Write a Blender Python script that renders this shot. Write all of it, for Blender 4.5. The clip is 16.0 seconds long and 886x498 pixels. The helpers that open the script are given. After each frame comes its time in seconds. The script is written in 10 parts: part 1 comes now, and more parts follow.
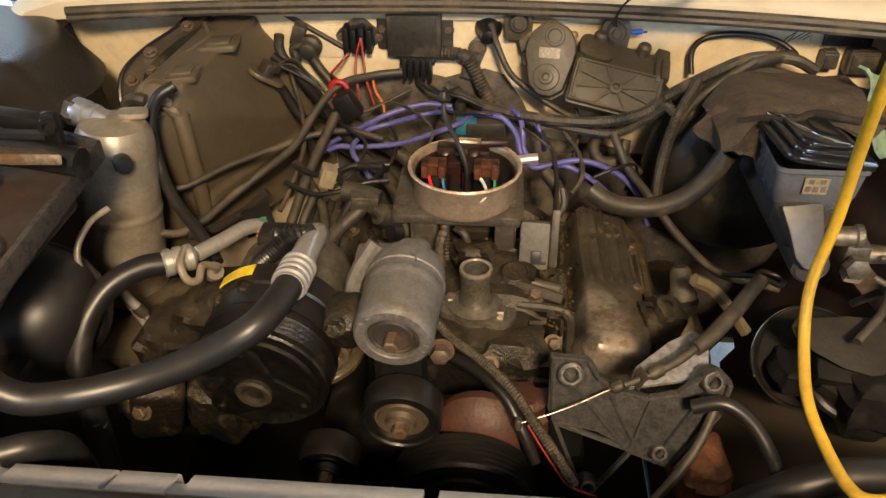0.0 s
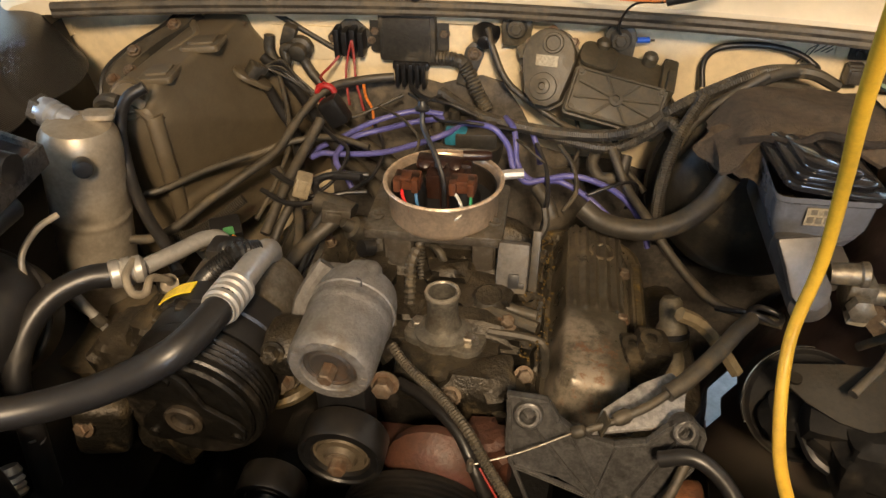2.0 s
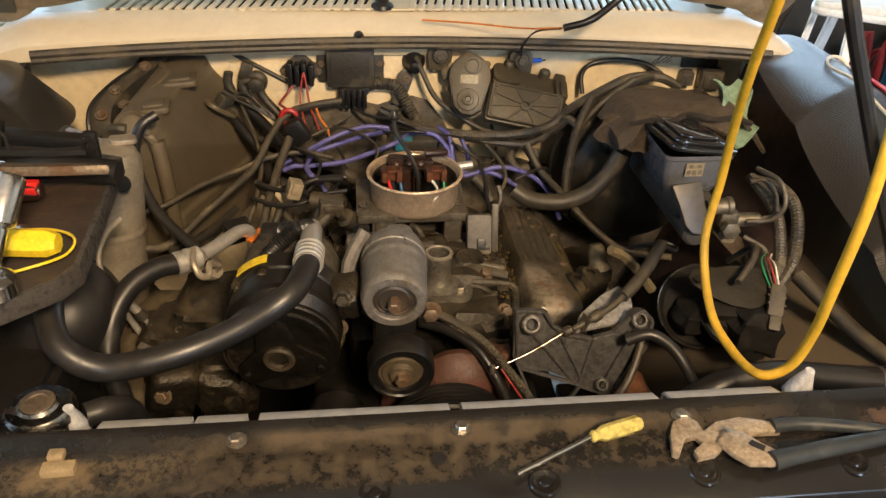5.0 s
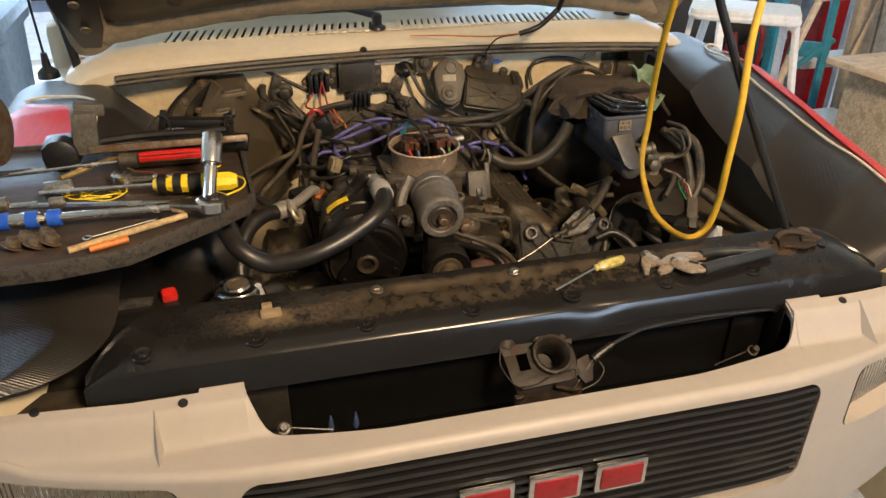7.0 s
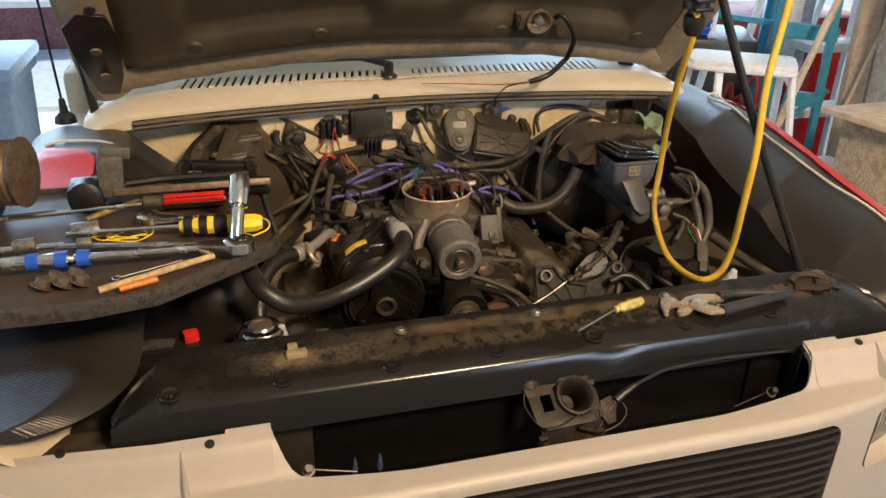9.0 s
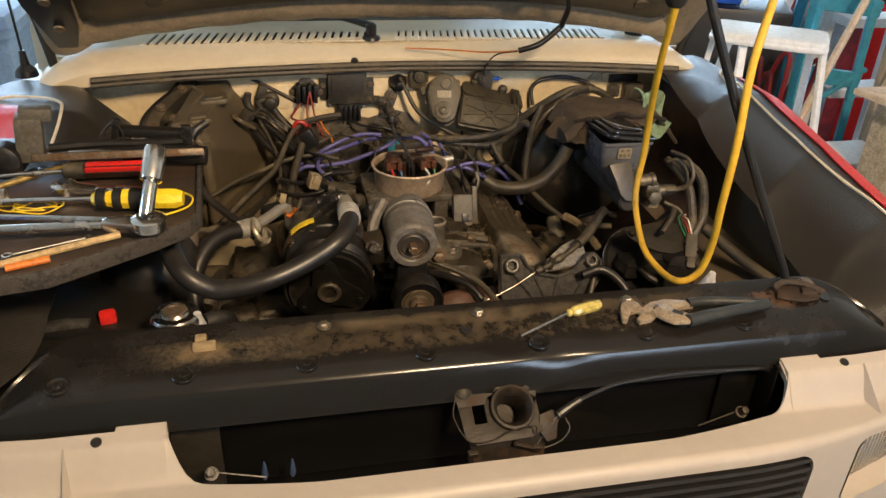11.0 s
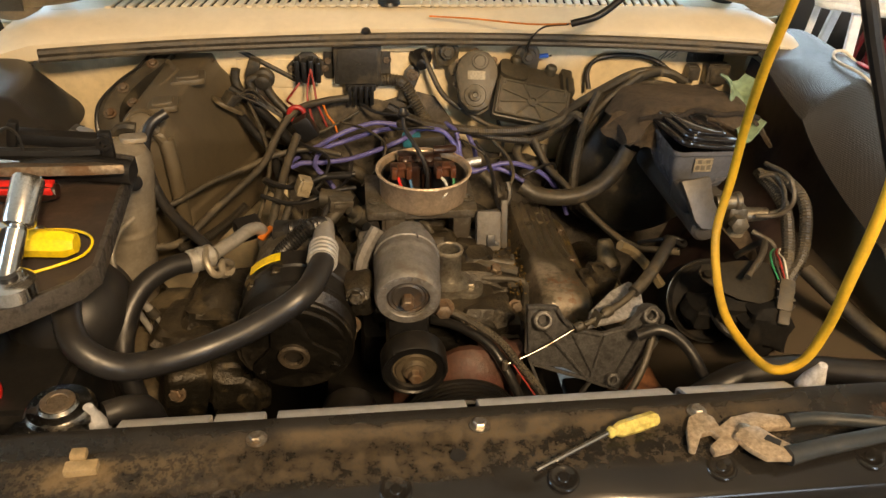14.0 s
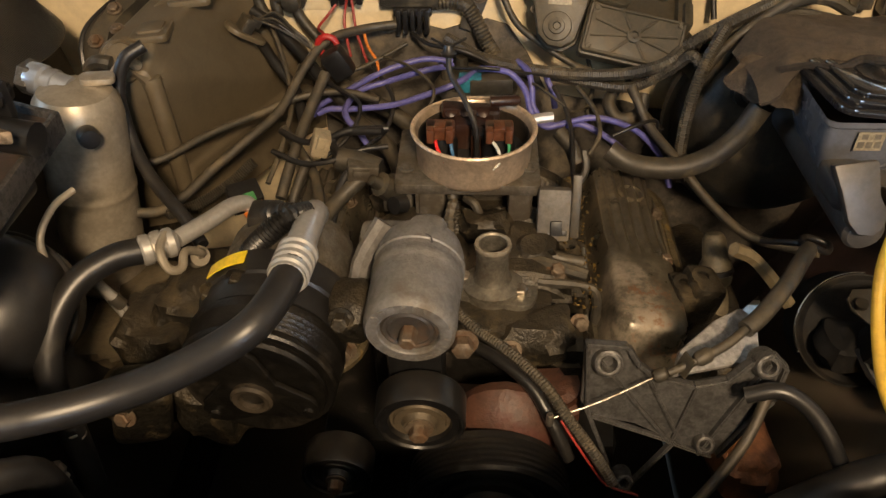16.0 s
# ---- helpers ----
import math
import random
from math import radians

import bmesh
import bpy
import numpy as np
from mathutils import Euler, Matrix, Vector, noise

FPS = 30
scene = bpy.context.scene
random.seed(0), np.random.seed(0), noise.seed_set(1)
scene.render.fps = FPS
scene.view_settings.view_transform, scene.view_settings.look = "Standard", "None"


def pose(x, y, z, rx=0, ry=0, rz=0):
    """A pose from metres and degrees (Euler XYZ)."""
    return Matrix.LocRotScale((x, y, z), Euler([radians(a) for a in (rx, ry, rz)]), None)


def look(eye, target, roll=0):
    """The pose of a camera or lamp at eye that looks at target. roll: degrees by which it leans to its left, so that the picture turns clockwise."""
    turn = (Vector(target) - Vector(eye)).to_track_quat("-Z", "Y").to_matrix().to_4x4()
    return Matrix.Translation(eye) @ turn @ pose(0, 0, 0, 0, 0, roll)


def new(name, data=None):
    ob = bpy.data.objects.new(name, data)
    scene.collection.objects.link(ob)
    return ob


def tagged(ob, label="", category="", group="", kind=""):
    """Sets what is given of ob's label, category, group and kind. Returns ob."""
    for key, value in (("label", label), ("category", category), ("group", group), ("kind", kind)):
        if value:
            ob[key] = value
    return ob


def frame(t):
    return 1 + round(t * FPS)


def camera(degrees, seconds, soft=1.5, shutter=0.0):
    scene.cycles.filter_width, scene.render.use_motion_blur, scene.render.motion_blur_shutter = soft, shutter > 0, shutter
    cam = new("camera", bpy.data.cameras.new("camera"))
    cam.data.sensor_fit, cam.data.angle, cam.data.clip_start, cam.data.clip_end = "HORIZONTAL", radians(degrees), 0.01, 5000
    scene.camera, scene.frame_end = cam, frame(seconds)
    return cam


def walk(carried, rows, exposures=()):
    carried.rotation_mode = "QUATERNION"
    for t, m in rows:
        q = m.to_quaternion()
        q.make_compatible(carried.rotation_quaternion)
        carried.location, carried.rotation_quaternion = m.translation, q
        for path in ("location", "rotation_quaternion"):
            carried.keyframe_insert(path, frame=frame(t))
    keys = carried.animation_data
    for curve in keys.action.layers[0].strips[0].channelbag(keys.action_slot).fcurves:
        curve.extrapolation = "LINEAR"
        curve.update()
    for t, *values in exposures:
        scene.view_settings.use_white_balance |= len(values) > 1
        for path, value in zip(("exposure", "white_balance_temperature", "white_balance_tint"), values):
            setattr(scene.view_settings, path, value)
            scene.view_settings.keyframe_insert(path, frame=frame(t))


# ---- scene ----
cam = camera(59.7, 16.0)
PATH = [
    (0, (0.041, 0.014, 1.527), (-0.093, 1.616, 0.337), -0.4),
    (0.5, (0.075, 0.051, 1.523), (-0.113, 1.658, 0.348), -0.2),
    (1, (0.104, 0.072, 1.522), (-0.118, 1.679, 0.352), -0.5),
    (1.5, (0.119, 0.086, 1.509), (-0.119, 1.677, 0.322), -1.0),
    (2, (0.121, 0.083, 1.513), (-0.138, 1.666, 0.319), -0.9),
    (2.5, (0.12, 0.08, 1.515), (-0.171, 1.66, 0.324), -0.9),
    (3, (0.067, 0.07, 1.513), (-0.232, 1.648, 0.321), -1.1),
    (3.5, (-0.045, 0.049, 1.526), (-0.277, 1.648, 0.348), -2.0),
    (4, (-0.122, 0.019, 1.529), (-0.113, 1.648, 0.368), -0.3),
    (4.5, (-0.117, -0.044, 1.544), (0.08, 1.599, 0.42), 1.8),
    (5, (-0.082, -0.164, 1.563), (0.131, 1.502, 0.477), 2.2),
    (5.2, (-0.079, -0.216, 1.565), (0.112, 1.46, 0.49), 2.5),
    (7.3, (-0.349, -0.544, 1.627), (0.168, 1.13, 0.663), 1.2),
    (7.5, (-0.354, -0.542, 1.619), (0.201, 1.137, 0.684), 1.7),
    (8, (-0.363, -0.543, 1.623), (0.202, 1.154, 0.728), 2.0),
    (8.5, (-0.371, -0.547, 1.624), (0.141, 1.172, 0.738), 1.7),
    (8.7, (-0.371, -0.544, 1.623), (0.126, 1.18, 0.737), 1.4),
    (10.8, (-0.263, -0.475, 1.613), (0.145, 1.225, 0.641), 2.2),
    (11, (-0.22, -0.463, 1.61), (0.16, 1.238, 0.629), 2.4),
    (11.5, (-0.156, -0.453, 1.603), (0.155, 1.254, 0.608), 2.6),
    (12, (-0.139, -0.444, 1.607), (0.085, 1.264, 0.592), 0.9),
    (12.5, (-0.13, -0.447, 1.604), (0.046, 1.256, 0.57), -0.3),
    (13, (-0.121, -0.414, 1.586), (0.035, 1.268, 0.516), 0.2),
    (13.5, (-0.126, -0.287, 1.572), (0.046, 1.377, 0.476), 1.4),
    (14, (-0.099, -0.163, 1.568), (0.119, 1.493, 0.468), 2.0),
    (14.5, (-0.033, -0.023, 1.514), (0.078, 1.626, 0.389), 4.6),
    (15, (0.007, 0.059, 1.487), (-0.082, 1.643, 0.269), 1.3),
    (15.5, (-0.006, 0.076, 1.494), (-0.103, 1.629, 0.237), -0.7),
    (16, (0.004, 0.096, 1.488), (-0.08, 1.63, 0.208), -1.1),
]
walk(cam, [(t, look(eye, target, roll)) for t, eye, target, roll in PATH],
     [(0, 0.3, 6150, 12), (4, 0.3, 6150, 12), (5.2, 0.15, 6300, 12), (7.3, -0.15, 6300, 13), (8.7, -0.15, 6300, 13), (12.5, -0.15, 6550, 12), (13.5, 0.03, 7050, 12), (14.5, 0.15, 7150, 12), (15.2, 0.10, 6500, 12), (16, 0.08, 6300, 12)])


# ---- light ----
world = bpy.data.worlds.new("garage_sky")
scene.world = world
world.use_nodes = True
wn = world.node_tree.nodes
sky = wn.new("ShaderNodeTexSky")
sky.sky_type = "NISHITA"
sky.sun_disc = False
sky.sun_elevation, sky.sun_rotation = radians(38), radians(60)
wn["Background"].inputs["Strength"].default_value = 0.12
world.node_tree.links.new(sky.outputs[0], wn["Background"].inputs[0])

sun = new("sun", bpy.data.lights.new("sun", "SUN"))
sun.data.energy, sun.data.angle, sun.data.color = 4.2, radians(0.5), (1.0, 0.97, 0.92)
sun.matrix_world = look((4, 9, 7), (0, 2, 0))


def area_lamp(name, eye, target, size, watts, colour):
    lamp = new(name, bpy.data.lights.new(name, "AREA"))
    lamp.data.shape, lamp.data.size, lamp.data.size_y = "RECTANGLE", size[0], size[1]
    lamp.data.energy, lamp.data.color = watts, colour
    lamp.matrix_world = look(eye, target)
    return lamp


WARM = (1.0, 0.725, 0.43)
area_lamp("ceiling_lamp_light", (0.36, -1.15, 2.50), (0.0, 0.8, 1.02), (0.30, 0.30), 76, WARM)
area_lamp("door_daylight", (0.0, 5.37, 1.24), (0.0, 0.0, 1.24), (5.7, 2.34), 330, (0.55, 0.78, 1.0))
# Cool fill from the left; its window is added, none is seen there.
area_lamp("west_fill_light", (-3.02, 0.5, 1.70), (0.2, 0.8, 1.0), (1.2, 0.86), 22, (0.45, 0.70, 1.0))
# Added lamp in an unseen opening, for blue sheen on the right cover.
area_lamp("east_sheen_light", (3.13, 4.30, 1.08), (0.0, 2.6, 1.08), (1.9, 2.0), 70, (0.55, 0.78, 1.0))
# Narrow fill brightening the things at the right, from an unseen added window.
front = area_lamp("front_fill_light", (1.9, -3.33, 1.75), (2.0, 2.0, 0.9), (1.5, 0.9), 17, (0.66, 0.82, 1.0))
front.data.spread = radians(75)


# ---- materials ----
def mix(nt, fac, a, b):
    n = nt.nodes.new("ShaderNodeMix")
    n.data_type = "RGBA"
    for sock, v in ((n.inputs[0], fac), (n.inputs[6], a), (n.inputs[7], b)):
        if hasattr(v, "links"):
            nt.links.new(v, sock)
        else:
            sock.default_value = v if isinstance(v, (int, float)) else (*v, 1)
    return n.outputs[2]


def noise_of(nt, vec, scale, detail=4, rough=0.6):
    n = nt.nodes.new("ShaderNodeTexNoise")
    n.inputs["Scale"].default_value, n.inputs["Detail"].default_value, n.inputs["Roughness"].default_value = scale, detail, rough
    nt.links.new(vec, n.inputs["Vector"])
    return n.outputs[0]


def ramp(nt, fac, lo, hi):
    n = nt.nodes.new("ShaderNodeMapRange")
    n.inputs["From Min"].default_value, n.inputs["From Max"].default_value = lo, hi
    n.interpolation_type = "SMOOTHSTEP"
    nt.links.new(fac, n.inputs["Value"])
    return n.outputs["Result"]


def times(nt, a, b, op="MULTIPLY"):
    n = nt.nodes.new("ShaderNodeMath")
    n.operation = op
    for sock, v in zip(n.inputs, (a, b)):
        if hasattr(v, "links"):
            nt.links.new(v, sock)
        else:
            sock.default_value = v
    return n.outputs[0]


def material(name, base, rough=0.5, metal=0.0, dirt=None, amount=0.5, scale=14.0, bump=0.15, grain=220.0, dust=0.0, dust_colour=(0.16, 0.120, 0.064), coat=0.0, spec=0.5, vary=1.0, edge=0.0):
    """A surface with colour variation at two scales, dirt in patches, settled dust and fine relief."""
    m = bpy.data.materials.new(name)
    m.use_nodes = True
    nt = m.node_tree
    bsdf = nt.nodes["Principled BSDF"]
    vec = nt.nodes.new("ShaderNodeTexCoord").outputs["Object"]
    big, fine = noise_of(nt, vec, scale, 6, 0.65), noise_of(nt, vec, grain, 3)
    shade = mix(nt, ramp(nt, fine, 0.3, 0.7), tuple(c * (1 - 0.18 * vary) for c in base), tuple(min(1, c * (1 + 0.12 * vary)) for c in base))
    mid = noise_of(nt, vec, scale * 5.5, 5, 0.7)
    shade = mix(nt, times(nt, ramp(nt, mid, 0.40, 0.66), 0.75 * min(1, vary)), shade, tuple(c * 0.45 for c in base))
    patch = ramp(nt, big, 0.62 - 0.3 * amount, 0.78 - 0.3 * amount)
    colour = mix(nt, times(nt, patch, 0.85 * min(1, vary + 0.1)), shade, dirt if dirt else tuple(c * 0.7 for c in base))
    rough_out = times(nt, times(nt, patch, 0.25), rough, "ADD")
    if dust:
        geo = nt.nodes.new("ShaderNodeNewGeometry")
        sep = nt.nodes.new("ShaderNodeSeparateXYZ")
        nt.links.new(geo.outputs["Normal"], sep.inputs[0])
        up = ramp(nt, sep.outputs[2], -0.1, 0.9)
        lay = times(nt, times(nt, up, ramp(nt, noise_of(nt, vec, scale * 2.3, 5, 0.7), 0.25, 0.65)), dust)
        colour = mix(nt, lay, colour, dust_colour)
        rough_out = times(nt, rough_out, times(nt, lay, 0.5), "ADD")
    if edge:
        worn = nt.nodes.new("ShaderNodeNewGeometry").outputs["Pointiness"]
        rub = times(nt, times(nt, ramp(nt, worn, 0.515, 0.60), ramp(nt, noise_of(nt, vec, scale * 3, 4, 0.7), 0.30, 0.60)), edge)
        colour = mix(nt, rub, colour, dust_colour)
    nt.links.new(colour, bsdf.inputs["Base Color"])
    nt.links.new(rough_out, bsdf.inputs["Roughness"])
    bsdf.inputs["Metallic"].default_value = metal
    bsdf.inputs["Coat Weight"].default_value = coat
    bsdf.inputs["Specular IOR Level"].default_value = spec
    if bump:
        b = nt.nodes.new("ShaderNodeBump")
        b.inputs["Strength"].default_value, b.inputs["Distance"].default_value = bump, 0.002
        nt.links.new(times(nt, fine, big, "ADD"), b.inputs["Height"])
        nt.links.new(b.outputs[0], bsdf.inputs["Normal"])
    return m


def weave_material(name, base, rough=0.30):
    """Woven vinyl: a grid of threads with soft gloss."""
    m = material(name, base, rough, 0, None, 0.1, 9, 0.0)
    nt = m.node_tree
    bsdf = nt.nodes["Principled BSDF"]
    bsdf.inputs["Specular IOR Level"].default_value = 0.58
    vec = nt.nodes.new("ShaderNodeTexCoord").outputs["Object"]
    sep = nt.nodes.new("ShaderNodeSeparateXYZ")
    nt.links.new(vec, sep.inputs[0])
    sx = times(nt, times(nt, times(nt, sep.outputs[0], sep.outputs[2], "SUBTRACT"), 2400.0), 0.0, "SINE")
    sy = times(nt, times(nt, sep.outputs[1], 2200.0), 0.0, "SINE")
    h = times(nt, times(nt, sx, 0.4), times(nt, sy, 1.3), "ADD")
    b = nt.nodes.new("ShaderNodeBump")
    b.inputs["Strength"].default_value, b.inputs["Distance"].default_value = 0.26, 0.0008
    nt.links.new(h, b.inputs["Height"])
    nt.links.new(b.outputs[0], bsdf.inputs["Normal"])
    old = bsdf.inputs["Base Color"].links[0].from_socket
    nt.links.new(mix(nt, ramp(nt, h, -0.4, 1.6), tuple(c * 0.92 for c in base), old), bsdf.inputs["Base Color"])
    return m


def wood_material(name, base, dark, rough=0.6, stretch=(3, 40, 40)):
    m = material(name, base, rough, 0, dark, 0.4, 6, 0.2)
    nt = m.node_tree
    bsdf = nt.nodes["Principled BSDF"]
    tc = nt.nodes.new("ShaderNodeTexCoord").outputs["Object"]
    mp = nt.nodes.new("ShaderNodeMapping")
    mp.inputs["Scale"].default_value = stretch
    nt.links.new(tc, mp.inputs["Vector"])
    g = ramp(nt, noise_of(nt, mp.outputs[0], 1.6, 6, 0.7), 0.35, 0.68)
    old = bsdf.inputs["Base Color"].links[0].from_socket
    nt.links.new(mix(nt, times(nt, g, 0.75), old, dark), bsdf.inputs["Base Color"])
    return m


def glass_material(name, colour=(0.9, 0.95, 1.0), rough=0.02):
    m = bpy.data.materials.new(name)
    m.use_nodes = True
    b = m.node_tree.nodes["Principled BSDF"]
    b.inputs["Base Color"].default_value = (*colour, 1)
    b.inputs["Roughness"].default_value = rough
    b.inputs["Transmission Weight"].default_value = 1.0
    b.inputs["IOR"].default_value = 1.45
    return m


CREAM = material("aged_white_paint", (0.66, 0.58, 0.43), 0.34, 0, (0.48, 0.40, 0.28), 0.05, 3, 0.01, 60, vary=0.15)
FIREWALL = material("firewall_white_paint", (0.72, 0.60, 0.39), 0.45, 0, (0.40, 0.31, 0.20), 0.14, 7, 0.03, 70, vary=0.3)
WHITE = material("white_plastic_header", (0.39, 0.355, 0.315), 0.46, 0, (0.39, 0.34, 0.285), 0.0, 3, 0.008, 60, vary=0.1)
SUPPORT = material("dusty_black_paint", (0.0105, 0.0100, 0.0097), 0.19, 0, (0.020, 0.0175, 0.014), 0.22, 6, 0.02, 200, 0.02, (0.12, 0.09, 0.05), vary=0.5)


def stains(m, colour, scale, lo, hi, region):
    """Rough dry stains over a surface, inside a box of the object's own places (centre, half size)."""
    nt = m.node_tree
    bsdf = nt.nodes["Principled BSDF"]
    vec = nt.nodes.new("ShaderNodeTexCoord").outputs["Object"]
    sep = nt.nodes.new("ShaderNodeSeparateXYZ")
    nt.links.new(vec, sep.inputs[0])
    mask = None
    for axis, (c, h) in region.items():
        d = times(nt, times(nt, times(nt, sep.outputs[axis], c, "SUBTRACT"), 0.0, "ABSOLUTE"), h, "DIVIDE")
        n = nt.nodes.new("ShaderNodeMapRange")
        n.inputs["From Min"].default_value, n.inputs["From Max"].default_value = 1.15, 0.6
        nt.links.new(d, n.inputs["Value"])
        mask = n.outputs[0] if mask is None else times(nt, mask, n.outputs[0])
    spots = times(nt, noise_of(nt, vec, scale, 8, 0.75), times(nt, mask, 0.05), "ADD")
    k = times(nt, times(nt, ramp(nt, spots, lo, hi), mask), 0.8)
    old = bsdf.inputs["Base Color"].links[0].from_socket
    nt.links.new(mix(nt, k, old, colour), bsdf.inputs["Base Color"])
    r = bsdf.inputs["Roughness"].links[0].from_socket
    nt.links.new(times(nt, r, times(nt, k, 0.5), "ADD"), bsdf.inputs["Roughness"])


stains(SUPPORT, (0.090, 0.064, 0.034), 30, 0.36, 0.70, {0: (0.02, 0.30), 1: (-1.098, 0.012)})
stains(SUPPORT, (0.092, 0.066, 0.036), 60, 0.40, 0.62, {0: (-0.30, 0.10), 1: (-1.120, 0.020)})
stains(SUPPORT, (0.0060, 0.0055, 0.0050), 150, 0.52, 0.60, {0: (-0.32, 0.14), 1: (-1.115, 0.030)})
stains(SUPPORT, (0.070, 0.050, 0.027), 70, 0.42, 0.72, {0: (-0.12, 0.14), 1: (-1.126, 0.018)})
stains(SUPPORT, (0.150, 0.108, 0.058), 40, 0.34, 0.64, {0: (-0.330, 0.030), 1: (-1.118, 0.014)})
stains(SUPPORT, (0.070, 0.050, 0.027), 60, 0.48, 0.70, {0: (0.10, 0.22), 1: (-1.118, 0.024)})
stains(SUPPORT, (0.096, 0.052, 0.028), 60, 0.45, 0.66, {0: (0.41, 0.05), 1: (-1.112, 0.022)})
BLACK = material("black_plastic", (0.010, 0.010, 0.0105), 0.36, 0, (0.026, 0.022, 0.017), 0.2, 24, 0.10, 240, 0.06, (0.10, 0.080, 0.052))
DUSTY = material("dusty_black_plastic", (0.030, 0.028, 0.023), 0.46, 0, (0.082, 0.068, 0.045), 0.35, 22, 0.16, 260, 0.28)
CASE = material("dusty_brown_case", (0.086, 0.068, 0.042), 0.40, 0, (0.115, 0.092, 0.056), 0.30, 9, 0.05, 200, 0.30, (0.16, 0.128, 0.080), vary=0.35, edge=0.7)
RUBBER = material("black_rubber", (0.014, 0.014, 0.015), 0.36, 0, (0.040, 0.036, 0.030), 0.28, 18, 0.05, 300, 0.06, vary=0.5)
OLDRUBBER = material("grey_worn_rubber", (0.040, 0.037, 0.031), 0.42, 0, (0.115, 0.094, 0.060), 0.36, 24, 0.14, 260, 0.32)
ALU = material("dull_cast_aluminium", (0.155, 0.152, 0.150), 0.32, 0.6, (0.034, 0.031, 0.027), 0.46, 20, 0.30, 340, 0.20, (0.13, 0.108, 0.075), vary=1.2)
ALUDIRTY = material("grimy_cast_aluminium", (0.165, 0.150, 0.125), 0.5, 0.6, (0.07, 0.056, 0.040), 0.6, 18, 0.3, 300, 0.28)
BRIGHT = material("bright_metal_tube", (0.50, 0.48, 0.445), 0.34, 0.55, (0.34, 0.30, 0.24), 0.2, 20, 0.03, 200, 0.08, (0.32, 0.27, 0.2), vary=0.35)
TAN = material("tan_anodised_canister", (0.36, 0.315, 0.245), 0.36, 0.4, (0.26, 0.215, 0.15), 0.2, 5, 0.02, 160, 0.1, vary=0.6)
IRON = material("oily_cast_iron", (0.018, 0.016, 0.012), 0.36, 0.3, (0.085, 0.064, 0.034), 0.34, 26, 0.9, 200, 0.30, (0.125, 0.095, 0.054))
# Iron coloured almost black for the deep shade low in the bay.
DEEPSHADE = material("deep_shade_iron", (0.007, 0.0062, 0.005), 0.4, 0.1, (0.020, 0.015, 0.010), 0.30, 20, 0.5, 200)
COVER = material("oily_valve_cover", (0.080, 0.070, 0.050), 0.26, 0.3, (0.22, 0.175, 0.115), 0.30, 15, 0.14, 200, 0.10, (0.20, 0.15, 0.09), vary=0.9, edge=0.5)
stains(COVER, (0.32, 0.27, 0.21), 26, 0.44, 0.64, {0: (0.165, 0.036), 1: (-0.095, 0.060)})
stains(COVER, (0.20, 0.105, 0.055), 60, 0.56, 0.68, {0: (0.190, 0.040), 1: (-0.12, 0.050)})
RUST = material("rusty_red_iron", (0.066, 0.026, 0.015), 0.5, 0, (0.055, 0.009, 0.008), 0.42, 14, 0.5, 240, 0.12, (0.14, 0.075, 0.042))
STEEL = material("worn_steel", (0.42, 0.39, 0.34), 0.36, 0.9, (0.18, 0.13, 0.08), 0.35, 35, 0.15, 320)
RUSTSTEEL = material("rust_tinted_steel", (0.20, 0.155, 0.11), 0.5, 0.6, (0.13, 0.07, 0.035), 0.5, 30, 0.3, 300)
CHROME = material("chrome_tool_steel", (0.80, 0.79, 0.77), 0.19, 1.0, (0.60, 0.58, 0.55), 0.2, 30, 0.03, 320, vary=0.4)
RING = material("tarnished_zinc_ring", (0.60, 0.47, 0.34), 0.30, 0.65, (0.32, 0.19, 0.10), 0.26, 14, 0.04, 260, vary=0.6)
DARKLINING = material("dark_ring_lining", (0.030, 0.023, 0.017), 0.35, 0, (0.012, 0.009, 0.007), 0.45, 30, 0.2, 260)
BROWN = material("brown_plastic", (0.030, 0.013, 0.008), 0.3, 0, (0.014, 0.008, 0.006), 0.4, 34, 0.3, 300)
PURPLE = material("violet_silicone_lead", (0.105, 0.105, 0.36), 0.38, 0, (0.07, 0.065, 0.14), 0.36, 30, 0.04, 260, 0.16, vary=0.5)
YELLOW = material("yellow_cord_vinyl", (0.66, 0.40, 0.030), 0.42, 0, (0.52, 0.30, 0.03), 0.2, 18, 0.03, 120, vary=0.35)
YELLOWP = material("yellow_plastic", (0.85, 0.62, 0.02), 0.35, 0, (0.6, 0.42, 0.03), 0.2, 18, 0.03, 260, vary=0.5)
AMBER = material("clear_yellow_handle", (0.55, 0.46, 0.13), 0.2, 0, (0.40, 0.31, 0.1), 0.2, 20, 0.02, 260, coat=0.5)
DEEPRED = material("deep_red_enamel", (0.26, 0.015, 0.018), 0.4, 0, (0.15, 0.012, 0.012), 0.3, 20, 0.03, 200, vary=0.4)
REDP = material("red_plastic", (0.68, 0.025, 0.02), 0.35, 0, (0.4, 0.02, 0.02), 0.25, 16, 0.03, 260, vary=0.5)
DULLRED = material("dull_red_insulation", (0.30, 0.030, 0.022), 0.45, bump=0)
GREENW = material("green_insulation", (0.03, 0.30, 0.12), 0.4, bump=0)
BLUEW = material("blue_insulation", (0.05, 0.16, 0.32), 0.4, bump=0)
SEALRUBBER = material("dusty_brown_rubber", (0.045, 0.038, 0.028), 0.5, 0, (0.11, 0.09, 0.06), 0.45, 16, 0.15, 240, 0.2)
WHITEW = material("white_insulation", (0.70, 0.68, 0.60), 0.4, bump=0)
ORANGE = material("orange_plastic", (0.75, 0.22, 0.03), 0.4, bump=0)
